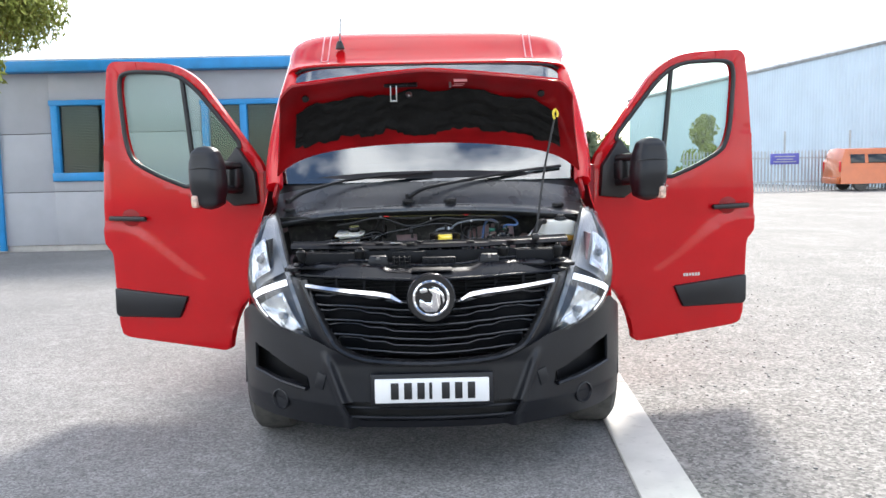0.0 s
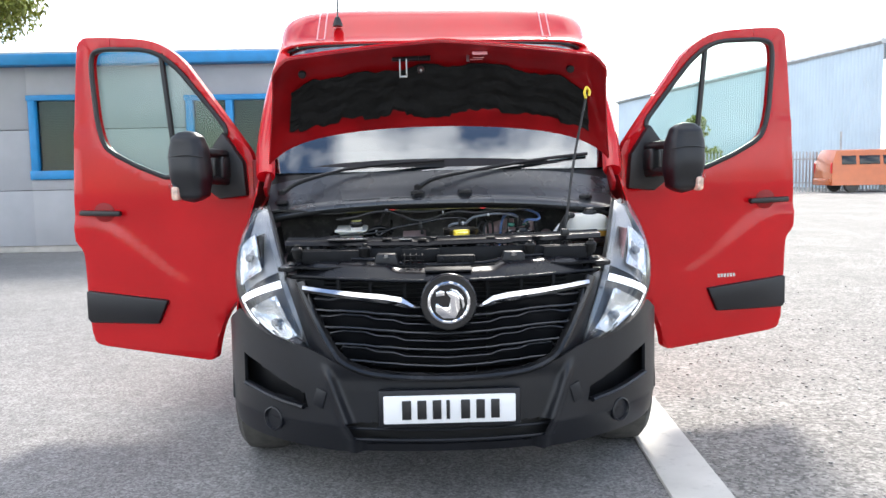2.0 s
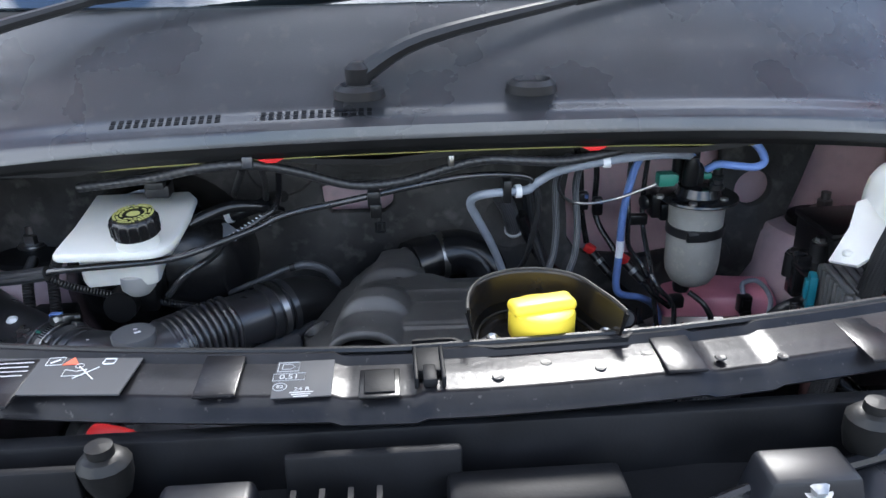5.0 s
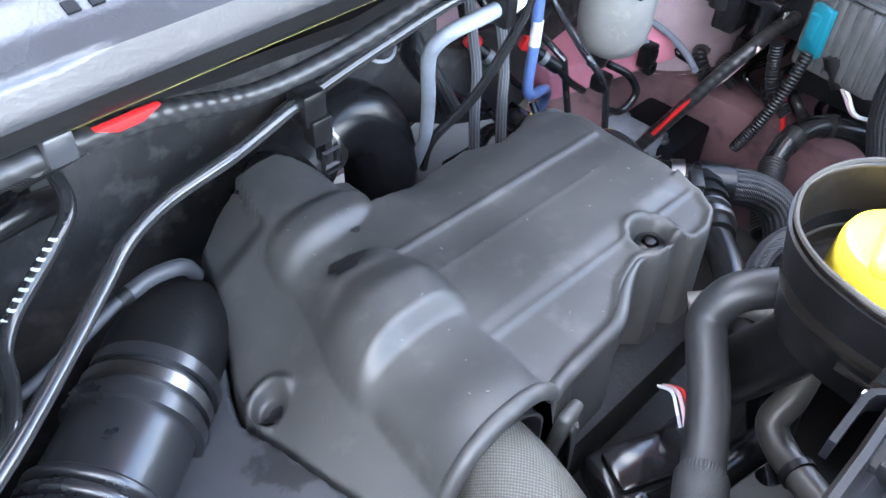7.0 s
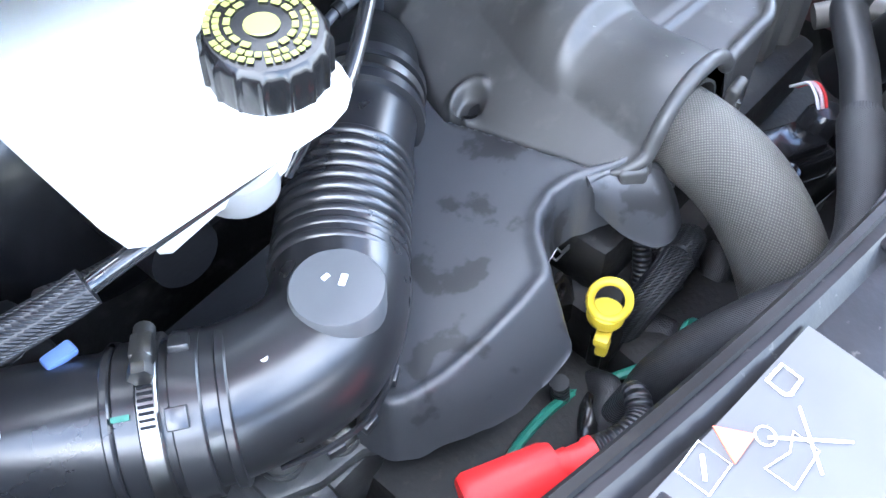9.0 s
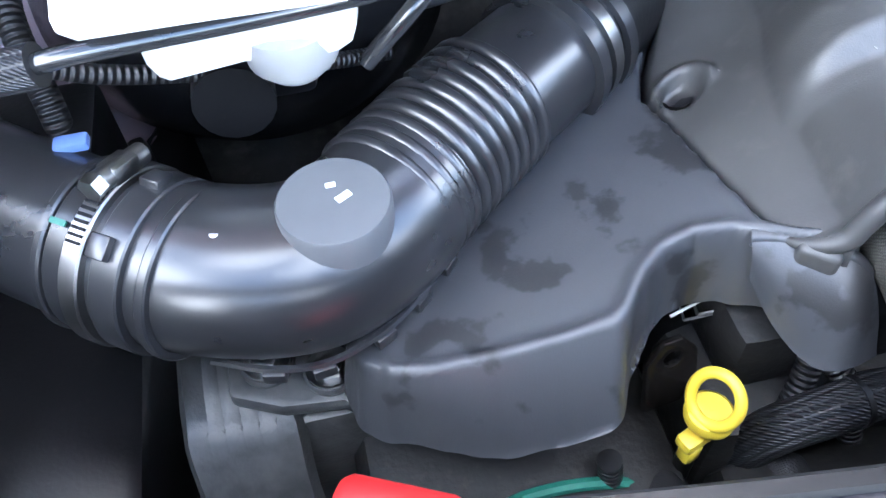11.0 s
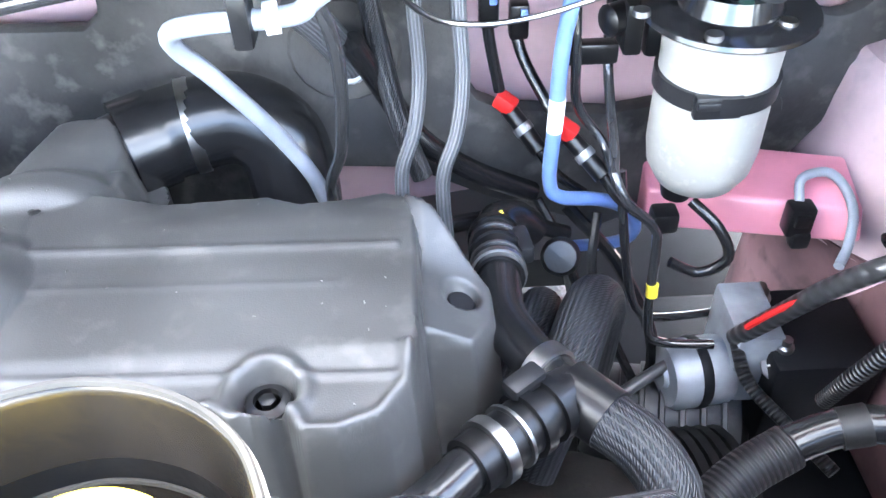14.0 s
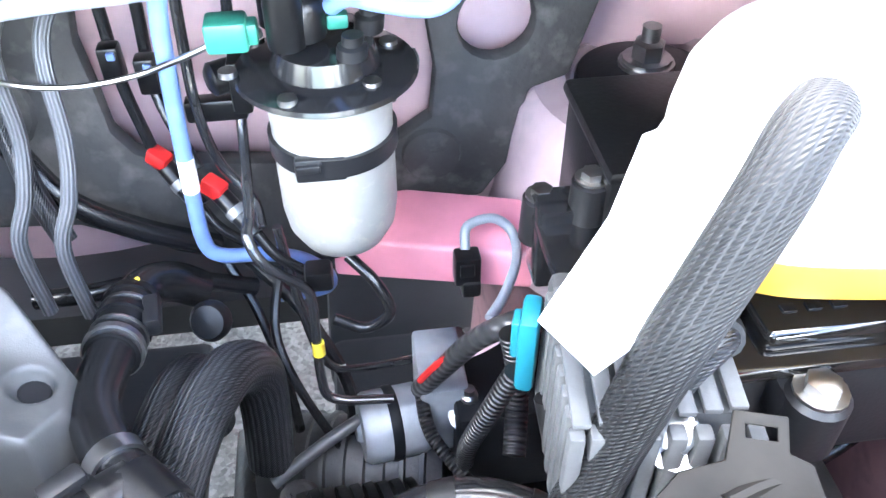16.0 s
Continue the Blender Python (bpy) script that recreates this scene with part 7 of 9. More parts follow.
part("buckle", join(box((0.388, 0.782, 1.018), (0.034, 0.008, 0.018), 0.002), box((0.38, 0.778, 1.021), (0.016, 0.006, 0.006), 0.001)), TRIM, filt)
part("label", sheet(lambda u, v: Vector((0.388 + 0.0432 * math.cos(-2.0 + 0.95 * u + 0.3), 0.829 + 0.0432 * math.sin(-2.0 + 0.95 * u + 0.3), 0.992 + 0.018 * v)), 10, 1, 0.0006), material("torn_paper_label", (0.62, 0.54, 0.42), 0.7, 0.0, 0.1, 60), filt, "torn cream paper label")
part("heater_stem", join(lathe([(0.016, 0), (0.016, 0.02), (0.012, 0.028), (0.008, 0.03), (0.008, 0.05), (0, 0.05)], (0.385, 0.819, 1.096), (0, 0, 1), 18), lathe([(0.010, 0), (0.010, 0.035), (0, 0.036)], (0.368, 0.837, 1.096), (0, 0, 1), 14)), BAYBLACK, filt)
part("head_post", lathe([(0.012, 0), (0.012, 0.03), (0.009, 0.045), (0, 0.046)], (0.376, 0.807, 1.095), (0, -0.1, 1), 14), BAYBLACK, filt)
part("green_plug", join(box((0.34, 0.812, 1.104), (0.026, 0.022, 0.020), 0.003), box((0.355, 0.812, 1.104), (0.008, 0.014, 0.014), 0.002)), GREEN, filt, "green electrical plug")
part("green_clip", box((0.408, 0.822, 1.103), (0.014, 0.010, 0.010), 0.002), GREEN, filt)
part("white_clip", box((0.376, 0.814, 1.1), (0.008, 0.006, 0.008), 0.0015), PRINT, filt)
for s in (-1, 1):
    part("side_bracket", join(box((0.388 + s * 0.05, 0.85, 1.05), (0.014, 0.03, 0.04), 0.003), lathe([(0.012, 0), (0.012, 0.015), (0.008, 0.018), (0, 0.018)], (0.388 + s * 0.055, 0.85, 1.055), (s, -0.5, 0), 14)), BAYBLACK, filt)
for x, y, h in ((0.428, 0.835, 0.022), (0.372, 0.852, 0.03), (0.415, 0.80, 0.016)):
    part("head_fitting", lathe([(0.010, 0), (0.010, h * 0.5), (0.007, h * 0.6), (0.007, h), (0, h)], (x, y, 1.088), (0.1, -0.1, 1), 12), TRIM, filt)
part("green_clip", box((0.422, 0.825, 1.118), (0.012, 0.010, 0.014), 0.002), GREEN, filt)
part("drain", lathe([(0.012, 0), (0.014, 0.01), (0.014, 0.02)], (0.388, 0.829, 0.905), (0, 0, 1), 14), BAYBLACK, filt)
part("bracket", box((0.388, 0.907, 1.03), (0.07, 0.10, 0.03), 0.005), BAYBLACK, filt)

# ---- coolant tank, control unit and battery box on the right wing ----
cool = thing("coolant_tank", (0.636, 0.531, 1.054), "white translucent coolant tank with black cap", "coolant tank")
TK = [(0.572, 0.614), (0.586, 0.591), (0.625, 0.578), (0.72, 0.568), (0.765, 0.585), (0.782, 0.64), (0.765, 0.7), (0.689, 0.734), (0.633, 0.729), (0.591, 0.703), (0.568, 0.67), (0.566, 0.634)]


def tank_loop(bm, grow, z, slope=0.0):
    c = Vector((0.662, 0.650))
    out = []
    for x, y, _ in spline([(*p, 0) for p in (*TK, TK[0])], 4)[:-1]:
        v2 = Vector((x, y))
        k = 1 + grow
        q = c + (v2 - c) * k
        out.append(bm.verts.new((q.x, q.y, z + slope * (q.x - 0.5))))
    return out


def tank_mesh(rows):
    bm = bmesh.new()
    loops = [tank_loop(bm, *r) for r in rows]
    n = len(loops[0])
    for a, b in zip(loops, loops[1:]):
        for i in range(n):
            bm.faces.new((a[i], a[(i + 1) % n], b[(i + 1) % n], b[i]))
    bm.faces.new(loops[0][::-1])
    bm.faces.new(loops[-1])
    return bm


part("lower_shell", tank_mesh([(-0.14, 1.056), (-0.07, 1.059), (-0.035, 1.068), (-0.02, 1.083)]), AMBER, cool, "amber coolant showing in the lower half")
part("upper_shell", tank_mesh([(-0.02, 1.083), (0.0, 1.087), (0.03, 1.089), (0.03, 1.094), (0.0, 1.096), (-0.01, 1.118), (-0.05, 1.138), (-0.13, 1.150), (-0.3, 1.158), (-0.6, 1.162), (-0.85, 1.163)]), MILK, cool, "milky white upper shell")
bm = bmesh.new()
bm.faces.new([bm.verts.new(p) for p in ((0.487, 0.588, 1.06), (0.5, 0.546, 1.071), (0.598, 0.591, 1.092), (0.597, 0.663, 1.123), (0.55, 0.652, 1.115), (0.526, 0.619, 1.093))])
bmesh.ops.triangulate(bm, faces=bm.faces[:])
bmesh.ops.solidify(bm, geom=bm.faces[:], thickness=0.004)
tab = part("mount_tab", bm, MILK, cool, "flat white mounting tab", 60)
part("tab_bolt", lathe([(0.010, 0), (0.010, 0.005), (0.007, 0.009), (0, 0.009)], (0.509, 0.578, 1.069), (-0.2, -0.2, 1), 16), MILK, tab)
part("neck", lathe([(0.03, 0), (0.03, 0.03)], (0.69, 0.625, 1.13), (0, 0, 1), 24), MILK, cool)
tcap = part("cap", lathe([(0.030, 0), (0.032, 0.004), (0.032, 0.018), (0.029, 0.022), (0.022, 0.023), (0.021, 0.034), (0.016, 0.037), (0, 0.037)], (0.69, 0.625, 1.152), (0, 0, 1), 28), TRIM, cool, "black screw cap")
for k in range(18):
    a0 = k * math.pi / 9
    part("cap_rib", box((0.69 + 0.032 * math.cos(a0), 0.625 + 0.032 * math.sin(a0), 1.163), (0.003, 0.003, 0.014), 0, pose(0, 0, 0, 0, 0, 20 * k)), TRIM, tcap)
part("hose_nipple", tube([(0.621, 0.617, 1.148), (0.596, 0.593, 1.157)], 0.012, 16, 0), MILK, cool)
ret = thing("sleeved_coolant_hose", (0.53, 0.47, 0.93), "thick grey braided coolant hose looping to the tank", "hose")
part("hose", tube([(0.604, 0.601, 1.155), (0.585, 0.581, 1.157), (0.567, 0.564, 1.141), (0.548, 0.554, 1.106), (0.535, 0.549, 1.077), (0.52, 0.549, 1.014), (0.505, 0.543, 0.971), (0.485, 0.533, 0.934), (0.46, 0.51, 0.9)], 0.0150, 22, 8), TANKSLEEVE, ret)
part("wire_loom", tube([(0.59, 0.595, 1.031), (0.575, 0.573, 1.047), (0.555, 0.564, 1.032), (0.536, 0.558, 0.985), (0.521, 0.548, 0.956), (0.488, 0.528, 0.924)], 0.0065, 12, 6), BRAID, ret)
part("loom_tie", tube([(0.584, 0.589, 1.037), (0.577, 0.577, 1.046)], 0.010, 14, 0), RUBBER, ret)

ecu = thing("control_unit", (0.559, 0.602, 0.918), "finned aluminium control unit with cyan plug", "control unit")
part("case", box((0.547, 0.602, 0.981), (0.085, 0.10, 0.09), 0.006, pose(0, 0, 0, 0, 0, -8)), ECUALLOY, ecu)
for k in range(7):
    part("fin", box((0.509 + k * 0.012, 0.546 - 0.0017 * k, 0.985), (0.0085, 0.010, 0.085), 0.002, pose(0, 0, 0, 0, 0, -8)), ECUALLOY, ecu)
    part("fin_top", box((0.5065 + k * 0.0125, 0.590, 1.032), (0.009, 0.09, 0.004), 0.0015, pose(0, 0, 0, 0, 0, -8)), ECUALLOY, ecu)
for k in range(8):
    part("side_fin", box((0.4985 + 0.0015 * k, 0.546 + 0.0125 * k, 0.985), (0.008, 0.009, 0.086), 0.002, pose(0, 0, 0, 0, 0, -8)), ECUALLOY, ecu)
part("plug", join(box((0.498, 0.635, 0.99), (0.011, 0.026, 0.056), 0.003, pose(0, 0, 0, 0, 0, -20)), box((0.493, 0.639, 0.995), (0.008, 0.014, 0.028), 0.002, pose(0, 0, 0, 0, 0, -20))), CYAN, ecu, "cyan electrical plug")
part("plug_cable", tube([(0.491, 0.633, 0.968), (0.477, 0.638, 0.923), (0.468, 0.65, 0.876), (0.469, 0.667, 0.832)], 0.0068, 10, 6), CONDUIT, ecu)
part("mount", box((0.598, 0.594, 0.912), (0.14, 0.12, 0.03), 0.006), BAYBLACK, ecu)

fuse = thing("relay_box", (0.608, 0.769, 0.899), "black relay box and bracket on the inner wing", "relay box")
part("box", box((0.634, 0.784, 0.982), (0.13, 0.11, 0.10), 0.008), BAYBLACK, fuse)
part("lid", box((0.636, 0.783, 1.031), (0.14, 0.12, 0.012), 0.005), BAYBLACK, fuse)
part("bracket", box((0.554, 0.754, 0.962), (0.05, 0.03, 0.07), 0.004), GLOSS, fuse)
part("bracket_shelf", box((0.558, 0.726, 0.98), (0.06, 0.07, 0.012), 0.004), GLOSS, fuse)
part("bracket_plate", box((0.556, 0.711, 0.946), (0.045, 0.012, 0.07), 0.003), GLOSS, fuse)
for x, y, z in ((0.536, 0.766, 0.989), (0.563, 0.746, 1.015)):
    part("boss", lathe([(0.014, -0.035), (0.013, 0.0), (0.010, 0.002), (0, 0.002)], (x, y, z), (0, 0, 1), 18), TRIM, fuse)
    part("bolt", hexbolt((x, y, z + 0.002), (0, 0, 1), 0.0075), STEEL, fuse)
part("print_arrow", join(prism([(-0.006, -0.004), (0.006, -0.001), (0.006, 0.001), (-0.006, 0.004)], 0.001, pose(0.556, 0.693, 0.965, 90)), ), PRINT, fuse)

batt = thing("fuse_box", (0.67, 0.651, 0.92), "glossy black fuse box under the coolant tank", "fuse box")
part("body", box((0.676, 0.656, 0.964), (0.188, 0.145, 0.085), 0.010), TRIM, batt)
part("lid_rim", box((0.677, 0.655, 1.01), (0.20, 0.155, 0.010), 0.004), LIDGLOSS, batt)
part("lid", box((0.690, 0.658, 1.021), (0.160, 0.138, 0.016), 0.006, None, 3), LIDGLOSS, batt, "raised glossy black lid")
for k in range(3):
    part("lid_mark", box((0.628 + 0.014 * k, 0.606, 1.0298), (0.008, 0.006, 0.0012), 0.0004), GLOSS, batt)
part("lug", join(lathe([(0.017, -0.035), (0.017, 0.0), (0.014, 0.003), (0, 0.003)], (0.633, 0.567, 1.005), (0, 0, 1), 20), box((0.632, 0.579, 0.991), (0.034, 0.03, 0.03), 0.006)), TRIM, batt)
part("lug_bolt", hexbolt((0.633, 0.567, 1.008), (0, 0, 1), 0.0095), STEEL, batt)
shield = thing("steel_bracket", (0.577, 0.512, 1.003), "bent plated steel bracket below the coolant hose", "bracket")
part("plate", prism([(-0.052, -0.035), (0.06, -0.045), (0.075, -0.028), (0.03, -0.014), (0.022, 0.010), (0.012, 0.014), (0.012, 0.030), (-0.012, 0.032), (-0.016, 0.010), (-0.036, 0.004), (-0.05, -0.012)], 0.0025, pose(0.572, 0.510, 1.025, 35, 0, -12), 0.0006, [[(-0.007, 0.020), (0.007, 0.019), (0.007, 0.025), (-0.007, 0.026)]]), DARKSTEEL, shield)
part("plate_rib", tube([(0.554, 0.506, 1.022), (0.574, 0.511, 1.024), (0.591, 0.512, 1.024)], 0.004, 8, 4), DARKSTEEL, shield)
part("flange_nut", hexbolt((0.55, 0.552, 1.008), (-0.2, -0.4, 0.9), 0.012, 0.016), STEEL, shield)

# ---- brake control block low on the right ----
abs_u = thing("abs_unit", (0.474, 0.788, 0.647), "black brake control unit with silver motor and pipes", "brake unit")
part("case", box((0.524, 0.793, 0.719), (0.095, 0.10, 0.11), 0.006), DARK, abs_u, "black electronics case")
part("block", box((0.469, 0.804, 0.745), (0.042, 0.075, 0.085), 0.004), PALEZINC, abs_u, "cast aluminium valve block")
for y in (0.768, 0.829, 0.836):
    part("port", lathe([(0.008, 0), (0.008, 0.008), (0.005, 0.010), (0.005, 0.016), (0, 0.016)], (0.490, y, 0.770), (0, 0, 1), 12), STEEL, abs_u)
part("motor", lathe([(0.031, 0), (0.033, 0.004), (0.033, 0.052), (0.029, 0.058), (0.012, 0.058), (0.010, 0.062), (0, 0.062)], (0.451, 0.791, 0.724), (-1, -0.15, 0.05), 28), PALEZINC, abs_u, "pale zinc pump motor")
part("motor_band", lathe([(0.0335, 0.024), (0.0345, 0.026), (0.0345, 0.032), (0.0335, 0.034)], (0.451, 0.791, 0.724), (-1, -0.15, 0.05), 28), DARK, abs_u)
part("bolt", hexbolt((0.486, 0.764, 0.756), (0, -0.6, 0.8), 0.010), STEEL, abs_u)
part("brake_pipe", tube([(0.470, 0.852, 0.735), (0.458, 0.852, 0.736), (0.425, 0.838, 0.748), (0.388, 0.825, 0.762), (0.372, 0.822, 0.775), (0.362, 0.825, 0.80), (0.352, 0.835, 0.86), (0.345, 0.845, 0.92)], 0.0042, 10, 6), SHINY, abs_u)
part("bracket", box((0.502, 0.827, 0.676), (0.14, 0.05, 0.02), 0.004), BAYBLACK, abs_u)

# ---- pipes, hoses and looms ----
GROUPS = {"low_lead": "leads low at the front", "wing_lead": "leads along the inner wing", "loose_lead": "leads hanging by the filter", "heater_hose": "pair of heater hoses", "braided_hose": "looped braided hoses", "brake_line": "brake lines by the filter", "ribbed_cable": "ribbed cable conduits", "loom_branch": "loom branches", "green_wire": "green wires", "black_hose": "black hoses at the bulkhead", "dark_hose": "dark hoses below the tray"}


def pipe(name, pts, r, mat, label, category="hose", sides=12, smooth=7, extra=()):
    lo = min(p[2] for p in pts)
    t = thing(name, (pts[0][0], pts[0][1], lo), label, category, GROUPS.get(name, ""))
    part("tube", tube(pts, r, sides, smooth), mat, t)
    for nm, bmx, mt in extra:
        part(nm, bmx, mt, t)
    return t


def collar(a, b, r, sides=16):
    return tube([a, b], r, sides, 0)


pipe("servo_pipe", [(-0.62, 0.655, 1.052), (-0.53, 0.630, 1.072), (-0.50, 0.6245, 1.079), (-0.43, 0.6215, 1.084), (-0.385, 0.6225, 1.086), (-0.362, 0.6265, 1.087), (-0.338, 0.640, 1.088), (-0.30, 0.667, 1.092), (-0.26, 0.697, 1.097), (-0.235, 0.712, 1.104), (-0.205, 0.7195, 1.110), (-0.16, 0.72, 1.118), (-0.107, 0.728, 1.125), (-0.04, 0.728, 1.138), (0.03, 0.728, 1.148), (0.09, 0.73, 1.147), (0.122, 0.736, 1.135), (0.134, 0.748, 1.09), (0.125, 0.785, 1.0), (0.108, 0.82, 0.94), (0.105, 0.83, 0.90)], 0.0047, SHINY, "shiny black steel pipe across the bay", "pipe", 12, 6,
     [("end_sleeve", tube([(-0.66, 0.67, 1.045), (-0.60, 0.650, 1.058), (-0.535, 0.631, 1.071), (-0.515, 0.627, 1.075)], 0.0095, 18, 6), BRAID)])
pipe("brake_pipe", [(-0.242, 0.83, 1.135), (-0.240, 0.80, 1.115), (-0.243, 0.768, 1.10), (-0.262, 0.752, 1.09), (-0.296, 0.737, 1.073), (-0.312, 0.722, 1.066), (-0.320, 0.70, 1.06), (-0.333, 0.675, 1.058), (-0.352, 0.66, 1.05), (-0.38, 0.66, 1.02)], 0.0048, SHINY, "black pipe with white printed marks", "pipe", 10, 6,
     [("print_mark", join(*[box((-0.262 - 0.0052 * k, 0.7505 - 0.0022 * k, 1.0945 - 0.0026 * k), (0.003, 0.004, 0.0012), 0, pose(0, 0, 0, 0, 20, 30)) for k in range(9)]), PRINT)])
pipe("vacuum_hose", [(-0.36, 0.80, 1.075), (-0.32, 0.793, 1.08), (-0.285, 0.79, 1.09), (-0.262, 0.80, 1.095), (-0.255, 0.84, 1.09), (-0.25, 0.90, 1.07)], 0.0095, HOSE, "black rubber vacuum hose at the servo", "hose", 14, 6,
     [("white_clip", collar((-0.318, 0.7925, 1.081), (-0.310, 0.7915, 1.083), 0.0115), PRINT)])
pipe("sensor_lead", [(-0.33, 0.79, 0.955), (-0.31, 0.775, 0.97), (-0.275, 0.772, 0.985), (-0.235, 0.775, 1.0), (-0.205, 0.778, 1.003), (-0.18, 0.785, 0.99), (-0.165, 0.80, 0.96)], 0.0042, GREYHOSE, "thin grey sleeved lead over the air duct", "cable", 10, 6, [("tape", collar((-0.232, 0.7755, 1.0005), (-0.224, 0.776, 1.002), 0.0062), RUBBER), ("sleeve", tube([(-0.224, 0.776, 1.002), (-0.205, 0.778, 1.003), (-0.18, 0.785, 0.99), (-0.165, 0.80, 0.96)], 0.0062, 12, 6), GREYHOSE)])
# main loom along the scuttle
LOOM = braided("taped_wiring_loom", (0.026, 0.026, 0.027), 0.32, 0.011, 0.35, 0.0, ((78, 1),), 0.8)
pipe("wiring_loom", [(-0.50, 0.74, 1.15), (-0.40, 0.72, 1.165), (-0.33, 0.70, 1.182), (-0.26, 0.695, 1.187), (-0.20, 0.715, 1.168), (-0.13, 0.735, 1.14), (-0.06, 0.735, 1.142), (0.007, 0.722, 1.164), (0.055, 0.705, 1.178), (0.102, 0.695, 1.178), (0.16, 0.705, 1.172), (0.23, 0.723, 1.176), (0.3, 0.73, 1.188), (0.4, 0.75, 1.19), (0.5, 0.8, 1.17)], 0.0065, LOOM, "black taped wiring loom below the scuttle", "cable", 10, 5,
     [("loom_clip", box((0.007, 0.716, 1.176), (0.008, 0.012, 0.016), 0.002), STEEL), ("loom_clip", box((-0.26, 0.69, 1.192), (0.014, 0.01, 0.016), 0.002), COWL)])
pipe("loom_branch", [(-0.27, 0.70, 1.18), (-0.285, 0.74, 1.15), (-0.30, 0.78, 1.12), (-0.31, 0.83, 1.10)], 0.005, CONDUIT, "thin black loom branch", "cable")
pipe("loom_branch", [(-0.245, 0.70, 1.18), (-0.25, 0.75, 1.14), (-0.26, 0.80, 1.10), (-0.27, 0.86, 1.04)], 0.0045, CONDUIT, "thin black loom branch", "cable")
# hanging clip on the pipe
clip = thing("pipe_clip", (-0.095, 0.72, 1.08), "black plastic pipe clip hanging from the pipe", "clip")
part("clip_body", join(box((-0.10, 0.728, 1.122), (0.018, 0.02, 0.024), 0.003), box((-0.098, 0.722, 1.106), (0.016, 0.014, 0.02), 0.002), box((-0.094, 0.722, 1.088), (0.006, 0.012, 0.022), 0.001)), BAYBLACK, clip)
part("clip_tooth", join(outline([(-0.006, -0.006), (0.006, -0.006), (0.006, 0.006), (-0.006, 0.006)], 0.0018, pose(-0.093, 0.716, 1.083, 90)), box((-0.093, 0.716, 1.075), (0.012, 0.008, 0.002))), BAYBLACK, clip)
# grey fuel return line
pipe("fuel_line", [(0.100, 0.838, 0.90), (0.095, 0.818, 0.95), (0.075, 0.795, 1.01), (0.05, 0.772, 1.065), (0.037, 0.755, 1.095), (0.042, 0.742, 1.112), (0.065, 0.733, 1.12), (0.10, 0.734, 1.121), (0.118, 0.738, 1.122), (0.130, 0.735, 1.133), (0.162, 0.729, 1.151), (0.237, 0.73, 1.163), (0.307, 0.747, 1.162), (0.354, 0.781, 1.15), (0.379, 0.815, 1.136)], 0.0062, GREYTUBE, "pale grey plastic fuel line", "pipe", 12, 6,
     [("white_sleeve", collar((0.098, 0.734, 1.121), (0.106, 0.7352, 1.1212), 0.0095), PRINT), ("clip", box((0.086, 0.732, 1.124), (0.012, 0.022, 0.034), 0.003), BAYBLACK), ("white_sleeve", collar((0.22, 0.73, 1.16), (0.23, 0.729, 1.161), 0.0085), PRINT)])
pipe("blue_fuel_line", [(0.379, 0.81, 1.136), (0.35, 0.8, 1.155), (0.32, 0.81, 1.155), (0.3, 0.831, 1.122), (0.29, 0.848, 1.042), (0.287, 0.847, 0.966), (0.286, 0.848, 0.91), (0.297, 0.85, 0.891), (0.331, 0.86, 0.879), (0.359, 0.873, 0.858), (0.377, 0.888, 0.826), (0.378, 0.9, 0.799), (0.362, 0.908, 0.784), (0.323, 0.91, 0.78)], 0.0062, BLUETUBE, "blue plastic fuel line beside the filter", "pipe", 12, 6,
     [("white_sleeve", collar((0.288, 0.847, 0.99), (0.287, 0.847, 0.961), 0.0066), PRINT)])
pipe("blue_fuel_hoop", [(0.405, 0.816, 1.115), (0.416, 0.801, 1.127), (0.436, 0.785, 1.129), (0.463, 0.778, 1.128), (0.478, 0.785, 1.136), (0.47, 0.8, 1.155), (0.44, 0.815, 1.17), (0.4, 0.83, 1.18), (0.36, 0.83, 1.185)], 0.006, BLUETUBE, "pale blue plastic hoop on the filter head", "pipe", 12, 6)
# flat grey heater hoses behind the engine cover
for dx, dy in ((0.0, 0.0), (0.032, -0.008)):
    pipe("heater_hose", [(0.23 + dx, 0.93, 1.10 + dx * 0.2), (0.205 + dx, 0.90, 1.115), (0.182 + dx, 0.86, 1.085), (0.182 + dx, 0.845 + dy, 1.02), (0.176 + dx, 0.83 + dy, 0.98), (0.164 + dx, 0.818 + dy, 0.945), (0.166 + dx, 0.815 + dy, 0.88)], 0.0058, STRIPED, "grey ribbed heater hose behind the cover", "hose", 12, 6)
pipe("corrugated_tube", [(0.095, 0.86, 1.07), (0.11, 0.88, 1.04), (0.123, 0.91, 1.0), (0.125, 0.915, 0.99)], 0.014, STRIPED, "short grey corrugated tube end", "hose", 14, 6,
     [("end_ring", lathe([(0.012, -0.002), (0.0165, -0.002), (0.017, 0.0), (0.0165, 0.003), (0.012, 0.003)], (0.125, 0.914, 0.992), (0.3, 0.7, -0.65), 20), FADED)])
pipe("black_hose", [(0.13, 0.88, 1.03), (0.148, 0.897, 0.983), (0.179, 0.886, 0.934), (0.225, 0.894, 0.891), (0.282, 0.913, 0.849)], 0.010, HOSE, "black hose along the bulkhead", "hose")
pipe("flat_loom", [(0.144, 0.904, 1.061), (0.152, 0.897, 1.003), (0.164, 0.872, 0.958), (0.18, 0.857, 0.914)], 0.009, BRAID, "grey braided loom behind the cover", "cable")
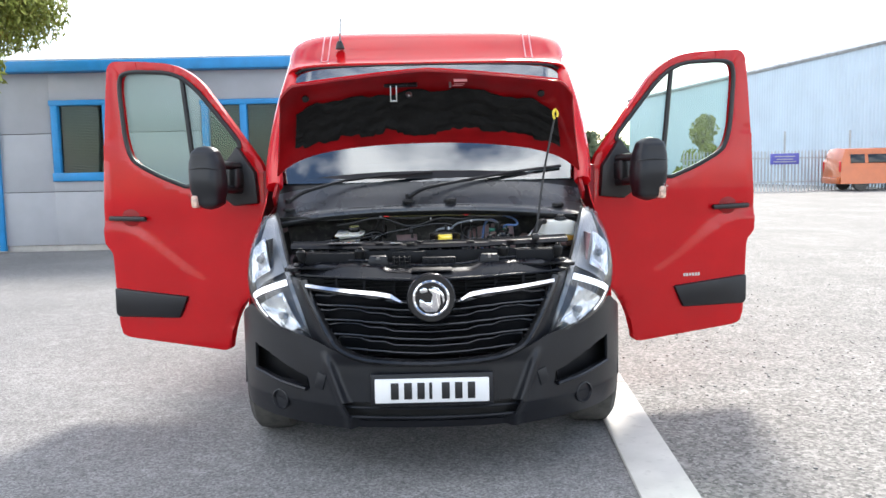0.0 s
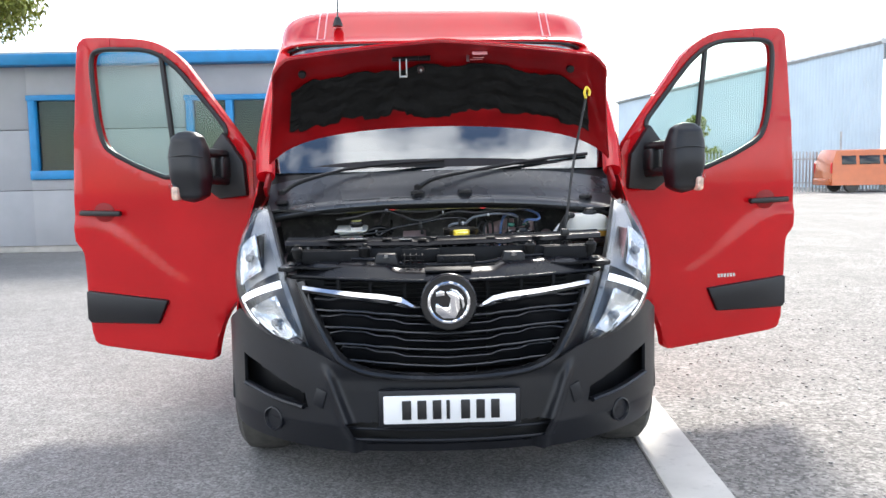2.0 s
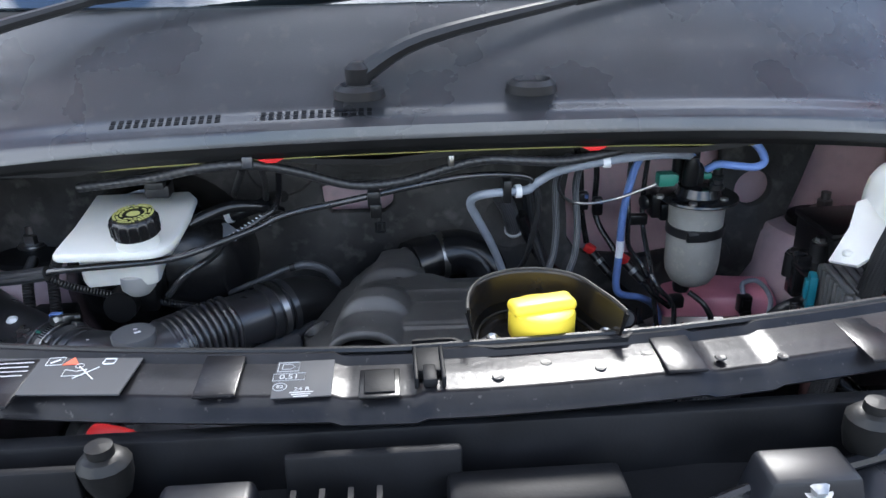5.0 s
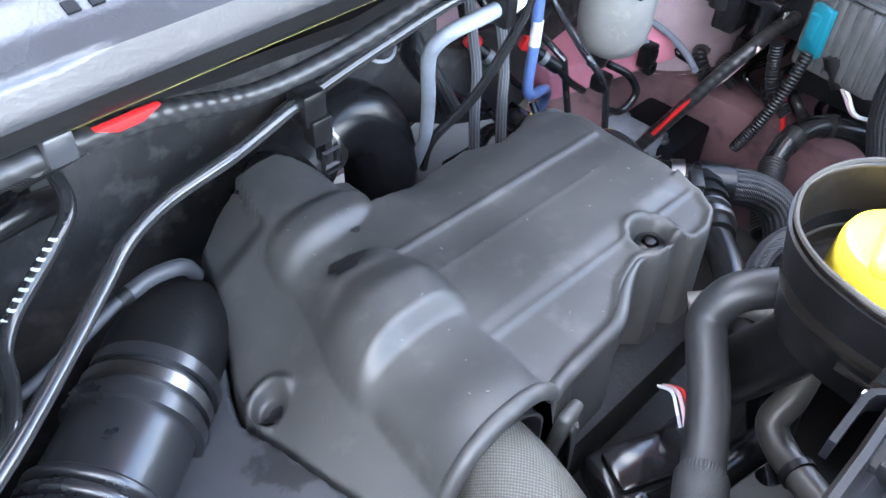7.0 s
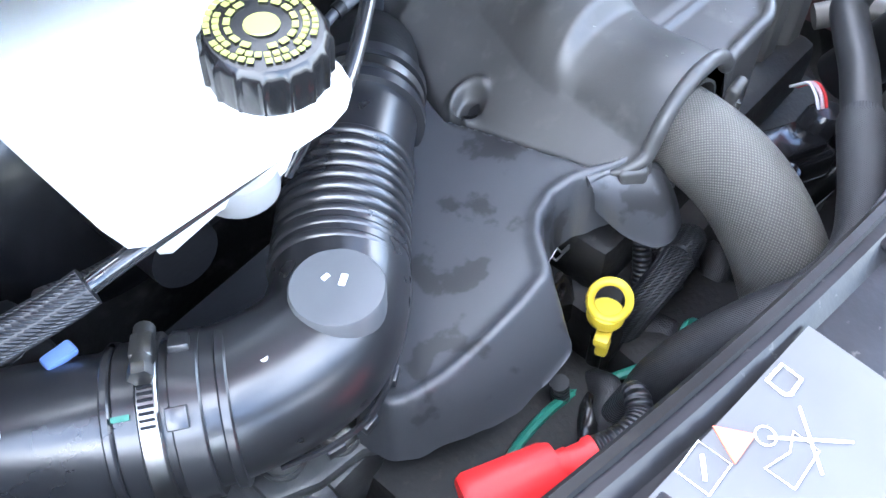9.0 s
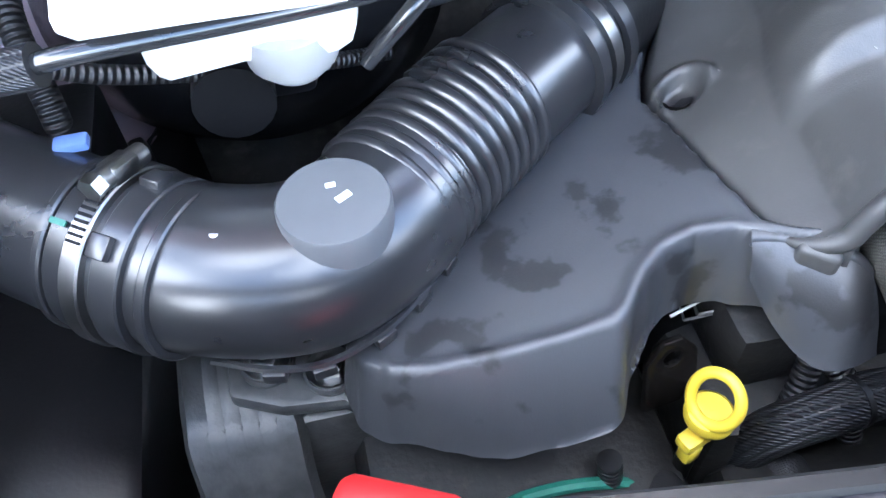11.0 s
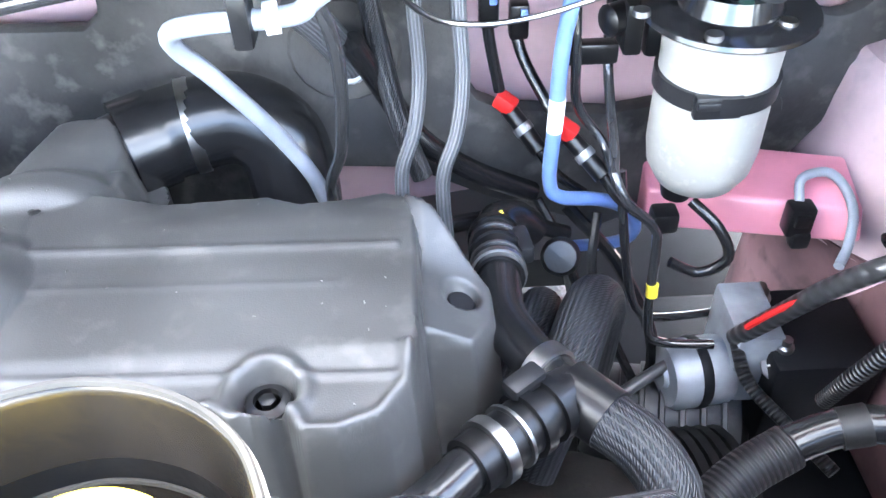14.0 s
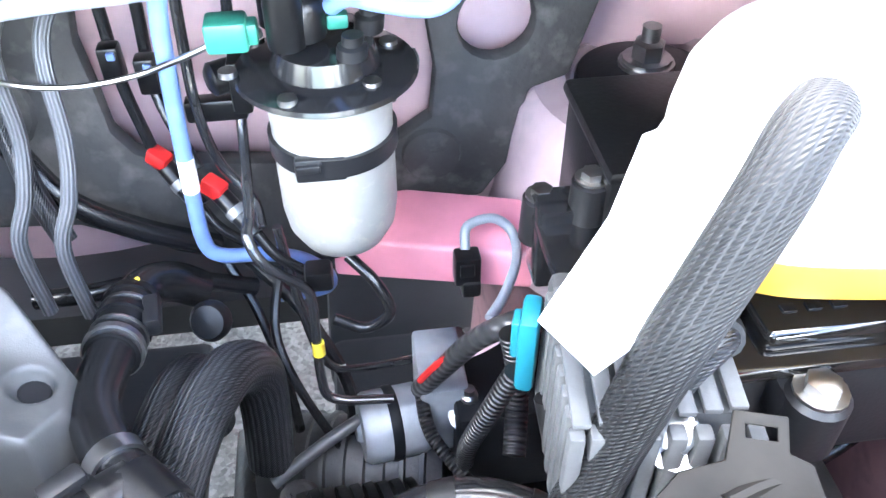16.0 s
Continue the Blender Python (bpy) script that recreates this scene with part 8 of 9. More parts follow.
# thin wire to the green plug
pipe("plug_wire", [(0.337, 0.812, 1.1), (0.308, 0.823, 1.083), (0.271, 0.839, 1.064), (0.23, 0.841, 1.058), (0.196, 0.83, 1.069), (0.174, 0.802, 1.101), (0.172, 0.761, 1.146)], 0.0022, STEEL, "thin twisted wire to the green plug", "cable", 8)
# connectors on the pink panel
for (a, b, c) in (((0.236, 0.924, 1.085), (0.239, 0.918, 1.018), (0.249, 0.912, 0.961)), ((0.263, 0.925, 1.085), (0.263, 0.916, 1.008), (0.289, 0.879, 0.958))):
    pipe("plug_lead", [(a[0] - 0.01, a[1], 1.13), a, b, c], 0.005, HOSE, "black lead with plug on the pink panel", "cable", 10, 6,
         [("plug", box((b[0], b[1] - 0.008, b[2] + 0.02), (0.016, 0.016, 0.03), 0.003), BAYBLACK), ("blue_tab", box((b[0] + 0.003, b[1] - 0.018, b[2] + 0.03), (0.006, 0.004, 0.006), 0.001), BLUETUBE)])
for (a, b) in (((0.254, 0.909, 0.949), (0.282, 0.883, 0.917)), ((0.3, 0.867, 0.946), (0.329, 0.841, 0.918))):
    A2, B2 = Vector(a), Vector(b)
    con = thing("fuel_connector", (b[0], b[1], b[2] - 0.01), "black quick connector with red lock", "connector", "fuel connectors with red locks")
    part("body", tube([A2, A2.lerp(B2, 0.5), B2], 0.0078, 14, 4), BAYBLACK, con)
    part("red_lock", box(A2 + Vector((0, -0.002, 0.003)), (0.019, 0.014, 0.015), 0.003, pose(0, 0, 0, 0, 25, -30)), REDPLASTIC, con)
    part("pale_ring", collar(A2.lerp(B2, 0.45), A2.lerp(B2, 0.6), 0.0088), ALLOY, con)
    part("lead", tube([B2, B2 + Vector((0.015, -0.008, -0.02)), B2 + Vector((0.045, -0.01, -0.045))], 0.0045, 10, 5), HOSE, con)
for x0, pts in ((0, [(0.305, 0.87, 1.15), (0.301, 0.869, 1.071), (0.302, 0.859, 1.023), (0.308, 0.867, 0.971), (0.329, 0.857, 0.942), (0.335, 0.837, 0.927)]), (1, [(0.338, 0.885, 1.15), (0.331, 0.884, 1.061), (0.33, 0.87, 1.004), (0.33, 0.82, 0.959), (0.328, 0.801, 0.948), (0.338, 0.79, 0.929), (0.363, 0.794, 0.9), (0.368, 0.793, 0.877), (0.367, 0.78, 0.811), (0.376, 0.772, 0.788), (0.425, 0.768, 0.784)])):
    pipe("brake_line", pts, 0.0042, SHINY, "black coated brake line by the filter", "pipe", 10, 6,
         [("yellow_band", collar((0.368, 0.786, 0.844), (0.368, 0.784, 0.832), 0.0052), YELLOW)] if x0 else [])
part("clip", box((0.314, 0.872, 1.016), (0.045, 0.014, 0.018), 0.003), BAYBLACK, thing("double_pipe_clip", (0.313, 0.871, 1.004), "black plastic double pipe clip", "clip"))
pipe("plug_lead", [(0.399, 0.819, 0.905), (0.419, 0.8, 0.89), (0.428, 0.79, 0.866), (0.408, 0.793, 0.848), (0.383, 0.797, 0.858)], 0.0048, HOSE, "curled black lead under the filter", "cable", 10, 6, [("plug", box((0.375, 0.809, 0.896), (0.022, 0.02, 0.02), 0.004), BAYBLACK)])

# sensor plug on the pink beam
sens = thing("sensor_plug", (0.495, 0.824, 0.858), "black sensor plug clipped on the pink beam", "sensor")
part("body", join(box((0.495, 0.822, 0.878), (0.022, 0.018, 0.03), 0.003), box((0.498, 0.817, 0.86), (0.016, 0.014, 0.016), 0.003), box((0.494, 0.814, 0.882), (0.012, 0.008, 0.012), 0.001)), BAYBLACK, sens)
part("lead", tube([(0.494, 0.827, 0.892), (0.498, 0.841, 0.905), (0.52, 0.846, 0.907), (0.535, 0.839, 0.897), (0.534, 0.812, 0.89), (0.518, 0.779, 0.885), (0.502, 0.757, 0.882)], 0.0042, 10, 6), GREYTUBE, sens, "grey sleeved lead")

# coolant joint right of the engine
joint = thing("coolant_joint", (0.237, 0.679, 0.884), "black coolant pipe joint with clips and branches", "hose joint")
part("upper_bend", tube([(0.271, 0.848, 0.859), (0.256, 0.835, 0.881), (0.24, 0.819, 0.892), (0.235, 0.797, 0.896)], 0.0165, 18, 6), HOSE, joint)
part("coupling", tube([(0.235, 0.802, 0.896), (0.233, 0.732, 0.911)], 0.0195, 20, 0), BAYBLACK, joint)
for t in (0.15, 0.5, 0.9):
    p = Vector((0.235, 0.802, 0.896)).lerp(Vector((0.233, 0.732, 0.911)), t)
    part("ring", tube([p - Vector((0, 0.003, -0.001)), p + Vector((0, 0.003, -0.001))], 0.0215, 20, 0), BAYBLACK if t != 0.9 else STEEL, joint)
part("middle_bend", tube([(0.233, 0.735, 0.911), (0.231, 0.699, 0.917), (0.234, 0.676, 0.92), (0.246, 0.648, 0.922), (0.264, 0.62, 0.923)], 0.0165, 18, 6), HOSE, joint)
part("ring", tube([(0.251, 0.639, 0.922), (0.258, 0.629, 0.923)], 0.019, 20, 0), STEEL, joint)
part("tee", tube([(0.268, 0.617, 0.924), (0.2, 0.56, 0.931)], 0.018, 20, 0), BAYBLACK, joint)
for t in (0.25, 0.45, 0.8):
    p = Vector((0.268, 0.617, 0.924)).lerp(Vector((0.2, 0.56, 0.931)), t)
    d = Vector((0.07, 0.057, -0.008)).normalized() * 0.004
    part("ring", tube([p - d, p + d], 0.0215, 20, 0), STEEL if t == 0.8 else BAYBLACK, joint)
for a, b, q in (((0.235, 0.802, 0.896), (0.233, 0.732, 0.911), 0.3), ((0.235, 0.802, 0.896), (0.233, 0.732, 0.911), 0.7), ((0.268, 0.617, 0.924), (0.2, 0.56, 0.931), 0.62)):
    p, d = Vector(a).lerp(Vector(b), q), (Vector(b) - Vector(a)).normalized() * 0.0012
    part("clip_wire", tube([p - d, p + d], 0.0208, 20, 0), STEEL, joint)
part("clip_body", box((0.255, 0.771, 0.909), (0.012, 0.03, 0.016), 0.003, pose(0, 0, 0, 0, 0, 8)), TRIM, joint)
part("clip_body", box((0.236, 0.607, 0.946), (0.026, 0.014, 0.012), 0.003, pose(0, 0, 0, 0, 0, 38)), TRIM, joint)
part("paint_dot", lathe([(0.002, 0), (0.0018, 0.0006), (0, 0.0008)], (0.241, 0.805, 0.914), (0.1, -0.4, 0.9), 10), YELLOW, joint)
part("cap_end", lathe([(0.016, 0), (0.0165, 0.006), (0.013, 0.012), (0, 0.013)], (0.29, 0.794, 0.874), (-0.2, -0.8, 0.6), 18), BAYBLACK, joint)
part("tee_pipe", tube([(0.205, 0.565, 0.931), (0.174, 0.533, 0.935), (0.13, 0.50, 0.94), (0.09, 0.47, 0.95)], 0.014, 16, 5), HOSE, joint)
part("branch", tube([(0.264, 0.619, 0.923), (0.287, 0.595, 0.921)], 0.020, 20, 0), BAYBLACK, joint)
part("sleeved_branch", tube([(0.284, 0.597, 0.921), (0.305, 0.577, 0.915), (0.317, 0.553, 0.901), (0.306, 0.531, 0.874), (0.28, 0.51, 0.82)], 0.0185, 20, 7), BRAID, joint, "grey braided hose sleeve")
pipe("braided_hose", [(0.247, 0.637, 0.807), (0.269, 0.664, 0.85), (0.288, 0.7, 0.876), (0.305, 0.738, 0.874), (0.319, 0.761, 0.849), (0.32, 0.768, 0.803), (0.314, 0.767, 0.721)], 0.0205, BRAID, "looped hose in a grey braided sleeve", "hose", 20, 7, [("sleeve_band", collar((0.262, 0.655, 0.838), (0.266, 0.660, 0.845), 0.0218), RUBBER)])
pipe("braided_hose", [(0.225, 0.66, 0.8), (0.245, 0.695, 0.838), (0.263, 0.74, 0.854), (0.273, 0.772, 0.832), (0.272, 0.777, 0.768)], 0.0185, BRAID, "looped hose in a grey braided sleeve", "hose", 20, 7, [("sleeve_band", collar((0.238, 0.683, 0.826), (0.242, 0.689, 0.832), 0.0198), RUBBER)])
pipe("black_hose", [(0.148, 0.837, 0.873), (0.189, 0.835, 0.876), (0.245, 0.865, 0.857), (0.312, 0.885, 0.819)], 0.008, HOSE, "black hose behind the coolant joint", "hose")
for k, (r, bow) in enumerate(((0.0048, 0.0), (0.0062, 0.028), (0.0045, -0.022))):
    pipe("loose_lead", [(0.285 + 0.026 * k, 0.90 - 0.012 * k, 0.85), (0.312 + 0.02 * k + bow, 0.87 - 0.02 * k, 0.80), (0.335 + 0.026 * k + bow, 0.82 - 0.015 * k, 0.72), (0.34 + 0.03 * k - bow, 0.78, 0.60)], r, HOSE, "thin black lead hanging low in the bay", "cable", 8)
pipe("steel_coolant_pipe", [(0.315, 0.748, 0.711), (0.373, 0.775, 0.733), (0.406, 0.79, 0.734), (0.415, 0.78, 0.71), (0.43, 0.731, 0.644), (0.465, 0.706, 0.56)], 0.006, GREYHOSE, "bent grey metal pipe low in the bay", "pipe", 12, 5)

# loom over the brake unit
pipe("abs_loom", [(0.594, 0.69, 0.953), (0.547, 0.696, 0.948), (0.503, 0.701, 0.935), (0.481, 0.722, 0.895), (0.464, 0.751, 0.836), (0.449, 0.78, 0.778)], 0.0085, LOOM, "taped loom with coloured wires over the brake unit", "cable", 12, 6,
     [("red_wire", tube([(0.473, 0.728, 0.883), (0.458, 0.747, 0.845), (0.448, 0.764, 0.809)], 0.003, 8, 5), REDPLASTIC), ("pink_wire", tube([(0.507, 0.692, 0.942), (0.488, 0.711, 0.902), (0.474, 0.73, 0.872)], 0.003, 8, 5), PINK), ("white_wire", tube([(0.511, 0.696, 0.942), (0.492, 0.717, 0.903), (0.477, 0.738, 0.868)], 0.0024, 8, 5), PRINT), ("green_wire", tube([(0.513, 0.702, 0.939), (0.494, 0.724, 0.898), (0.481, 0.742, 0.863)], 0.0022, 8, 5), GREEN)])
pipe("abs_lead", [(0.449, 0.78, 0.778), (0.454, 0.747, 0.758), (0.476, 0.71, 0.747), (0.502, 0.663, 0.74)], 0.006, CONDUIT, "ribbed conduit below the brake unit", "cable")
pipe("main_conduit", [(0.33, 0.556, 0.853), (0.372, 0.584, 0.868), (0.412, 0.6, 0.88), (0.453, 0.602, 0.893), (0.493, 0.588, 0.894), (0.526, 0.554, 0.883), (0.56, 0.52, 0.84)], 0.0125, HOSE, "thick taped black cable conduit, ribbed at one end", "cable", 18, 7,
     [("ribbed_end", tube([(0.33, 0.556, 0.853), (0.372, 0.584, 0.868), (0.407, 0.598, 0.879)], 0.0150, 18, 10), CONDUIT), ("tape_wrap", tube([(0.438, 0.603, 0.888), (0.455, 0.602, 0.893)], 0.0138, 18, 0), RUBBER), ("tape_wrap", tube([(0.493, 0.588, 0.894), (0.506, 0.581, 0.891)], 0.0138, 18, 0), RUBBER)])
pipe("vertical_conduit", [(0.497, 0.671, 0.96), (0.502, 0.668, 0.929), (0.501, 0.657, 0.9), (0.495, 0.632, 0.885)], 0.0078, CONDUIT, "ribbed conduit by the control unit", "cable", 14, 6)
pipe("earth_wires", [(0.514, 0.594, 0.937), (0.505, 0.58, 0.932), (0.502, 0.565, 0.917), (0.511, 0.546, 0.914)], 0.0022, PRINT, "pale bare wires below the control unit", "cable", 10, 6, [("pink_wire", tube([(0.516, 0.599, 0.938), (0.509, 0.584, 0.927), (0.508, 0.568, 0.912), (0.515, 0.551, 0.911)], 0.002, 8, 5), PINK), ("sleeve", tube([(0.509, 0.614, 0.967), (0.512, 0.604, 0.948), (0.514, 0.594, 0.935)], 0.011, 12, 4), RUBBER)])
pipe("red_cable", [(0.556, 0.667, 0.896), (0.536, 0.651, 0.867), (0.53, 0.631, 0.818)], 0.0035, REDPLASTIC, "thin red battery cable", "cable")

# hoses in front of the engine cover
pipe("front_hose", [(0.108, 0.432, 1.02), (0.092, 0.447, 1.032), (0.072, 0.468, 1.033), (0.053, 0.486, 1.026), (0.040, 0.491, 1.007), (0.022, 0.478, 0.998), (-0.01, 0.455, 0.991), (-0.0555, 0.429, 0.981)], 0.0138, MATTEHOSE, "smooth black hose curving in front of the cover", "hose", 20, 8,
     [("green_clip", join(box((0.078, 0.456, 1.046), (0.014, 0.008, 0.010), 0.002, pose(0, 0, 0, 0, 0, -40)), box((0.072, 0.445, 1.043), (0.006, 0.020, 0.008), 0.001, pose(0, 0, 0, 0, 0, -40))), GREEN), ("clip_band", tube([(0.084, 0.4545, 1.0325), (0.078, 0.461, 1.033)], 0.0152, 20, 0), GREEN), ("sleeve", tube([(-0.050, 0.432, 0.982), (-0.0555, 0.429, 0.981), (-0.103, 0.402, 0.970), (-0.145, 0.386, 0.960), (-0.180, 0.392, 0.946), (-0.203, 0.412, 0.922), (-0.222, 0.432, 0.89), (-0.236, 0.446, 0.855), (-0.24, 0.452, 0.82)], 0.0165, 22, 8), SLEEVE)])
PIPEGREY = material("dull_brown_grey_pipe", (0.13, 0.122, 0.108), 0.42, 0.3, 0.2, 16, 0.1, 200)
pipe("metal_coolant_pipe", [(0.095, 0.525, 0.950), (0.116, 0.497, 0.960), (0.122, 0.470, 0.962), (0.117, 0.445, 0.960), (0.103, 0.4315, 0.955), (0.082, 0.428, 0.940), (0.066, 0.429, 0.926), (0.055, 0.412, 0.918), (0.040, 0.387, 0.923), (0.02, 0.352, 0.93)], 0.0115, PIPEGREY, "bent grey metal coolant pipe", "pipe", 18, 8, [("joint_band", tube([(0.047, 0.399, 0.9205), (0.044, 0.394, 0.9215)], 0.0135, 18, 0), TRIM)])
pipe("dark_hose", [(0.16, 0.47, 0.93), (0.13, 0.46, 0.90), (0.12, 0.44, 0.85), (0.14, 0.42, 0.78)], 0.013, HOSE, "dark hose below the filler tray", "hose", 14, 6)
pipe("dark_hose", [(0.02, 0.46, 0.80), (0.06, 0.44, 0.86), (0.11, 0.43, 0.87), (0.18, 0.45, 0.86), (0.25, 0.47, 0.84)], 0.014, HOSE, "dark hose low at the front of the engine", "hose", 14, 6)
pipe("side_hose", [(0.30, 0.52, 0.95), (0.25, 0.50, 0.975), (0.205, 0.495, 0.985), (0.165, 0.505, 0.98), (0.13, 0.50, 0.96)], 0.0085, BRAID, "ribbed grey hose beside the filler tray", "hose", 14, 6)
pipe("wire_pair", [(0.014, 0.470, 0.930), (0.020, 0.478, 0.938), (0.032, 0.490, 0.935), (0.045, 0.505, 0.915)], 0.0016, PINK, "pink wires at the sensor", "cable", 8, 7, [("red_wire", tube([(0.017, 0.468, 0.930), (0.024, 0.476, 0.937), (0.036, 0.488, 0.934), (0.049, 0.503, 0.913)], 0.0014, 8, 6), REDPLASTIC), ("white_wire", tube([(0.011, 0.472, 0.930), (0.016, 0.481, 0.939), (0.028, 0.492, 0.936), (0.041, 0.507, 0.916)], 0.0013, 8, 6), PRINT)])

# dipstick and the dark corner in front of the lower cover
dip = thing("oil_dipstick", (-0.235, 0.50, 0.78), "yellow plastic dipstick handle with ring", "dipstick")
nrm = Vector((-0.80, -0.35, 0.48)).normalized()
e1 = nrm.cross(Vector((0, 0, 1))).normalized()
e2 = nrm.cross(e1)
part("ring", tube([Vector((-0.231, 0.502, 0.886)) + e1 * 0.0142 * math.cos(k) + e2 * 0.0155 * math.sin(k) for k in (i * math.pi / 8 for i in range(17))], 0.0034, 10, 3), YELLOW, dip, "yellow finger ring")
part("stem", join(lathe([(0.008, -0.012), (0.0135, -0.008), (0.0145, -0.004), (0.0145, 0.002), (0.012, 0.006), (0, 0.007)], (-0.230, 0.502, 0.868), (-0.25, -0.15, 1), 22), box((-0.236, 0.497, 0.855), (0.026, 0.012, 0.010), 0.003, pose(0, 0, 0, 0, 0, 20)), box((-0.241, 0.493, 0.846), (0.012, 0.010, 0.016), 0.003, pose(0, 0, 0, 0, 0, 20))), YELLOW, dip)
part("tube", tube([(-0.234, 0.501, 0.842), (-0.237, 0.497, 0.79), (-0.24, 0.49, 0.70)], 0.006, 10, 4), BAYBLACK, dip)
for i, pts in enumerate(([(-0.165, 0.518, 0.89), (-0.175, 0.505, 0.86), (-0.19, 0.49, 0.80), (-0.20, 0.48, 0.70)], [(-0.16, 0.515, 0.885), (-0.145, 0.50, 0.86), (-0.135, 0.48, 0.80), (-0.13, 0.46, 0.72)], [(-0.285, 0.50, 0.84), (-0.28, 0.495, 0.80), (-0.265, 0.50, 0.78), (-0.25, 0.51, 0.80)])):
    pipe("ribbed_cable", pts, 0.0075, CONDUIT, "ribbed black cable conduit by the dipstick", "cable", 12, 6)
pipe("green_wire", [(-0.36, 0.49, 0.81), (-0.34, 0.495, 0.825), (-0.30, 0.495, 0.825), (-0.265, 0.49, 0.815), (-0.24, 0.475, 0.82), (-0.215, 0.46, 0.825)], 0.004, GREEN, "thin green sleeved wire", "cable", 8)
pipe("green_wire", [(-0.20, 0.45, 0.84), (-0.185, 0.455, 0.85), (-0.17, 0.45, 0.84), (-0.165, 0.43, 0.81)], 0.003, GREEN, "thin green sleeved wire", "cable", 8)
lug = thing("brass_lug", (-0.235, 0.545, 0.80), "dull brass lifting lug by the dipstick", "bracket")
part("plate", prism([(-0.018, -0.035), (0.018, -0.035), (0.017, 0.005), (0.006, 0.018), (-0.006, 0.018), (-0.017, 0.005)], 0.006, pose(-0.237, 0.54, 0.865, 75, 0, 8), 0.002, [ring2(0, 0.004, 0.006, 14)]), BRASS, lug)
box_dk = thing("sensor_housing", (-0.21, 0.58, 0.83), "black sensor housing with white tag", "sensor")
part("housing", box((-0.215, 0.592, 0.835), (0.075, 0.045, 0.06), 0.006), BAYBLACK, box_dk)
part("moulded_frame", join(outline([(-0.012, -0.009), (0.012, -0.009), (0.012, 0.009), (-0.012, 0.009)], 0.001, pose(-0.215, 0.562, 0.888, 20)), outline([(-0.006, -0.007), (0.008, -0.007), (0.008, 0.006), (-0.006, 0.006)], 0.001, pose(-0.213, 0.561, 0.889, 20))), STEEL, box_dk)
part("white_tag", box((-0.199, 0.561, 0.896), (0.018, 0.010, 0.006), 0.002, pose(0, 0, 0, 0, 0, 10)), PRINT, box_dk, "white plastic tag")
part("tag_wire", tube([(-0.209, 0.56, 0.896), (-0.235, 0.556, 0.888)], 0.001, 6, 0), PRINT, box_dk)
red = thing("battery_terminal_cover", (-0.41, 0.46, 0.93), "red plastic jump-start terminal cover", "terminal cover")
ax = Vector((0.055, -0.028, 0.004))
part("cover", lathe([(0, -0.02), (0.014, -0.02), (0.0165, -0.016), (0.0165, 0.030), (0.0145, 0.036), (0.009, 0.037), (0.009, 0.044), (0, 0.044)], (-0.415, 0.462, 0.935), ax, 26), REDPLASTIC, red)
part("cover_flap", join(box((-0.42, 0.455, 0.93), (0.045, 0.024, 0.024), 0.006, pose(0, 0, 0, 0, 0, -27)), box((-0.395, 0.440, 0.926), (0.035, 0.018, 0.012), 0.004, pose(0, 0, 0, 0, 0, -27))), REDPLASTIC, red)
part("tip", lathe([(0.008, 0.035), (0.0085, 0.054), (0.010, 0.056), (0.010, 0.06), (0.006, 0.062)], (-0.415, 0.462, 0.935), ax, 18), REDPLASTIC, red)
part("cable", tube([(-0.363, 0.436, 0.939), (-0.345, 0.428, 0.94), (-0.325, 0.428, 0.935), (-0.31, 0.44, 0.93), (-0.30, 0.45, 0.88)], 0.0085, 14, 6), CONDUIT, red, "taped black cable")
part("post", tube([(-0.42, 0.462, 0.93), (-0.425, 0.455, 0.84)], 0.012, 12, 0), BAYBLACK, red)
side = thing("relay_block", (-0.56, 0.72, 0.88), "black relay block with blue and copper connectors", "relay")
part("block", box((-0.56, 0.70, 0.94), (0.06, 0.08, 0.08), 0.006), BAYBLACK, side)
part("blue_connector", box((-0.535, 0.668, 0.995), (0.018, 0.01, 0.006), 0.002), BLUETUBE, side)
part("copper_pin", box((-0.555, 0.672, 0.985), (0.012, 0.008, 0.012), 0.002), material("copper", (0.55, 0.22, 0.1), 0.35, 0.8), side)
part("white_knob", lathe([(0.008, 0), (0.009, 0.006), (0.005, 0.011), (0, 0.011)], (-0.585, 0.655, 0.992), (0, -0.3, 1), 14), PRINT, side)
for k in range(2):
    pipe("ribbed_cable", [(-0.60 + 0.035 * k, 0.78, 1.03), (-0.595 + 0.035 * k, 0.74, 1.02), (-0.585 + 0.035 * k, 0.705, 0.985), (-0.58 + 0.03 * k, 0.69, 0.94)], 0.008, CONDUIT, "ribbed black conduit beside the reservoir", "cable", 12, 6)
pipe("servo_cable", [(-0.53, 0.655, 1.055), (-0.50, 0.665, 1.035), (-0.45, 0.685, 1.01), (-0.40, 0.71, 0.985), (-0.36, 0.74, 0.96)], 0.005, CONDUIT, "black ribbed cable under the reservoir", "cable", 10, 6)

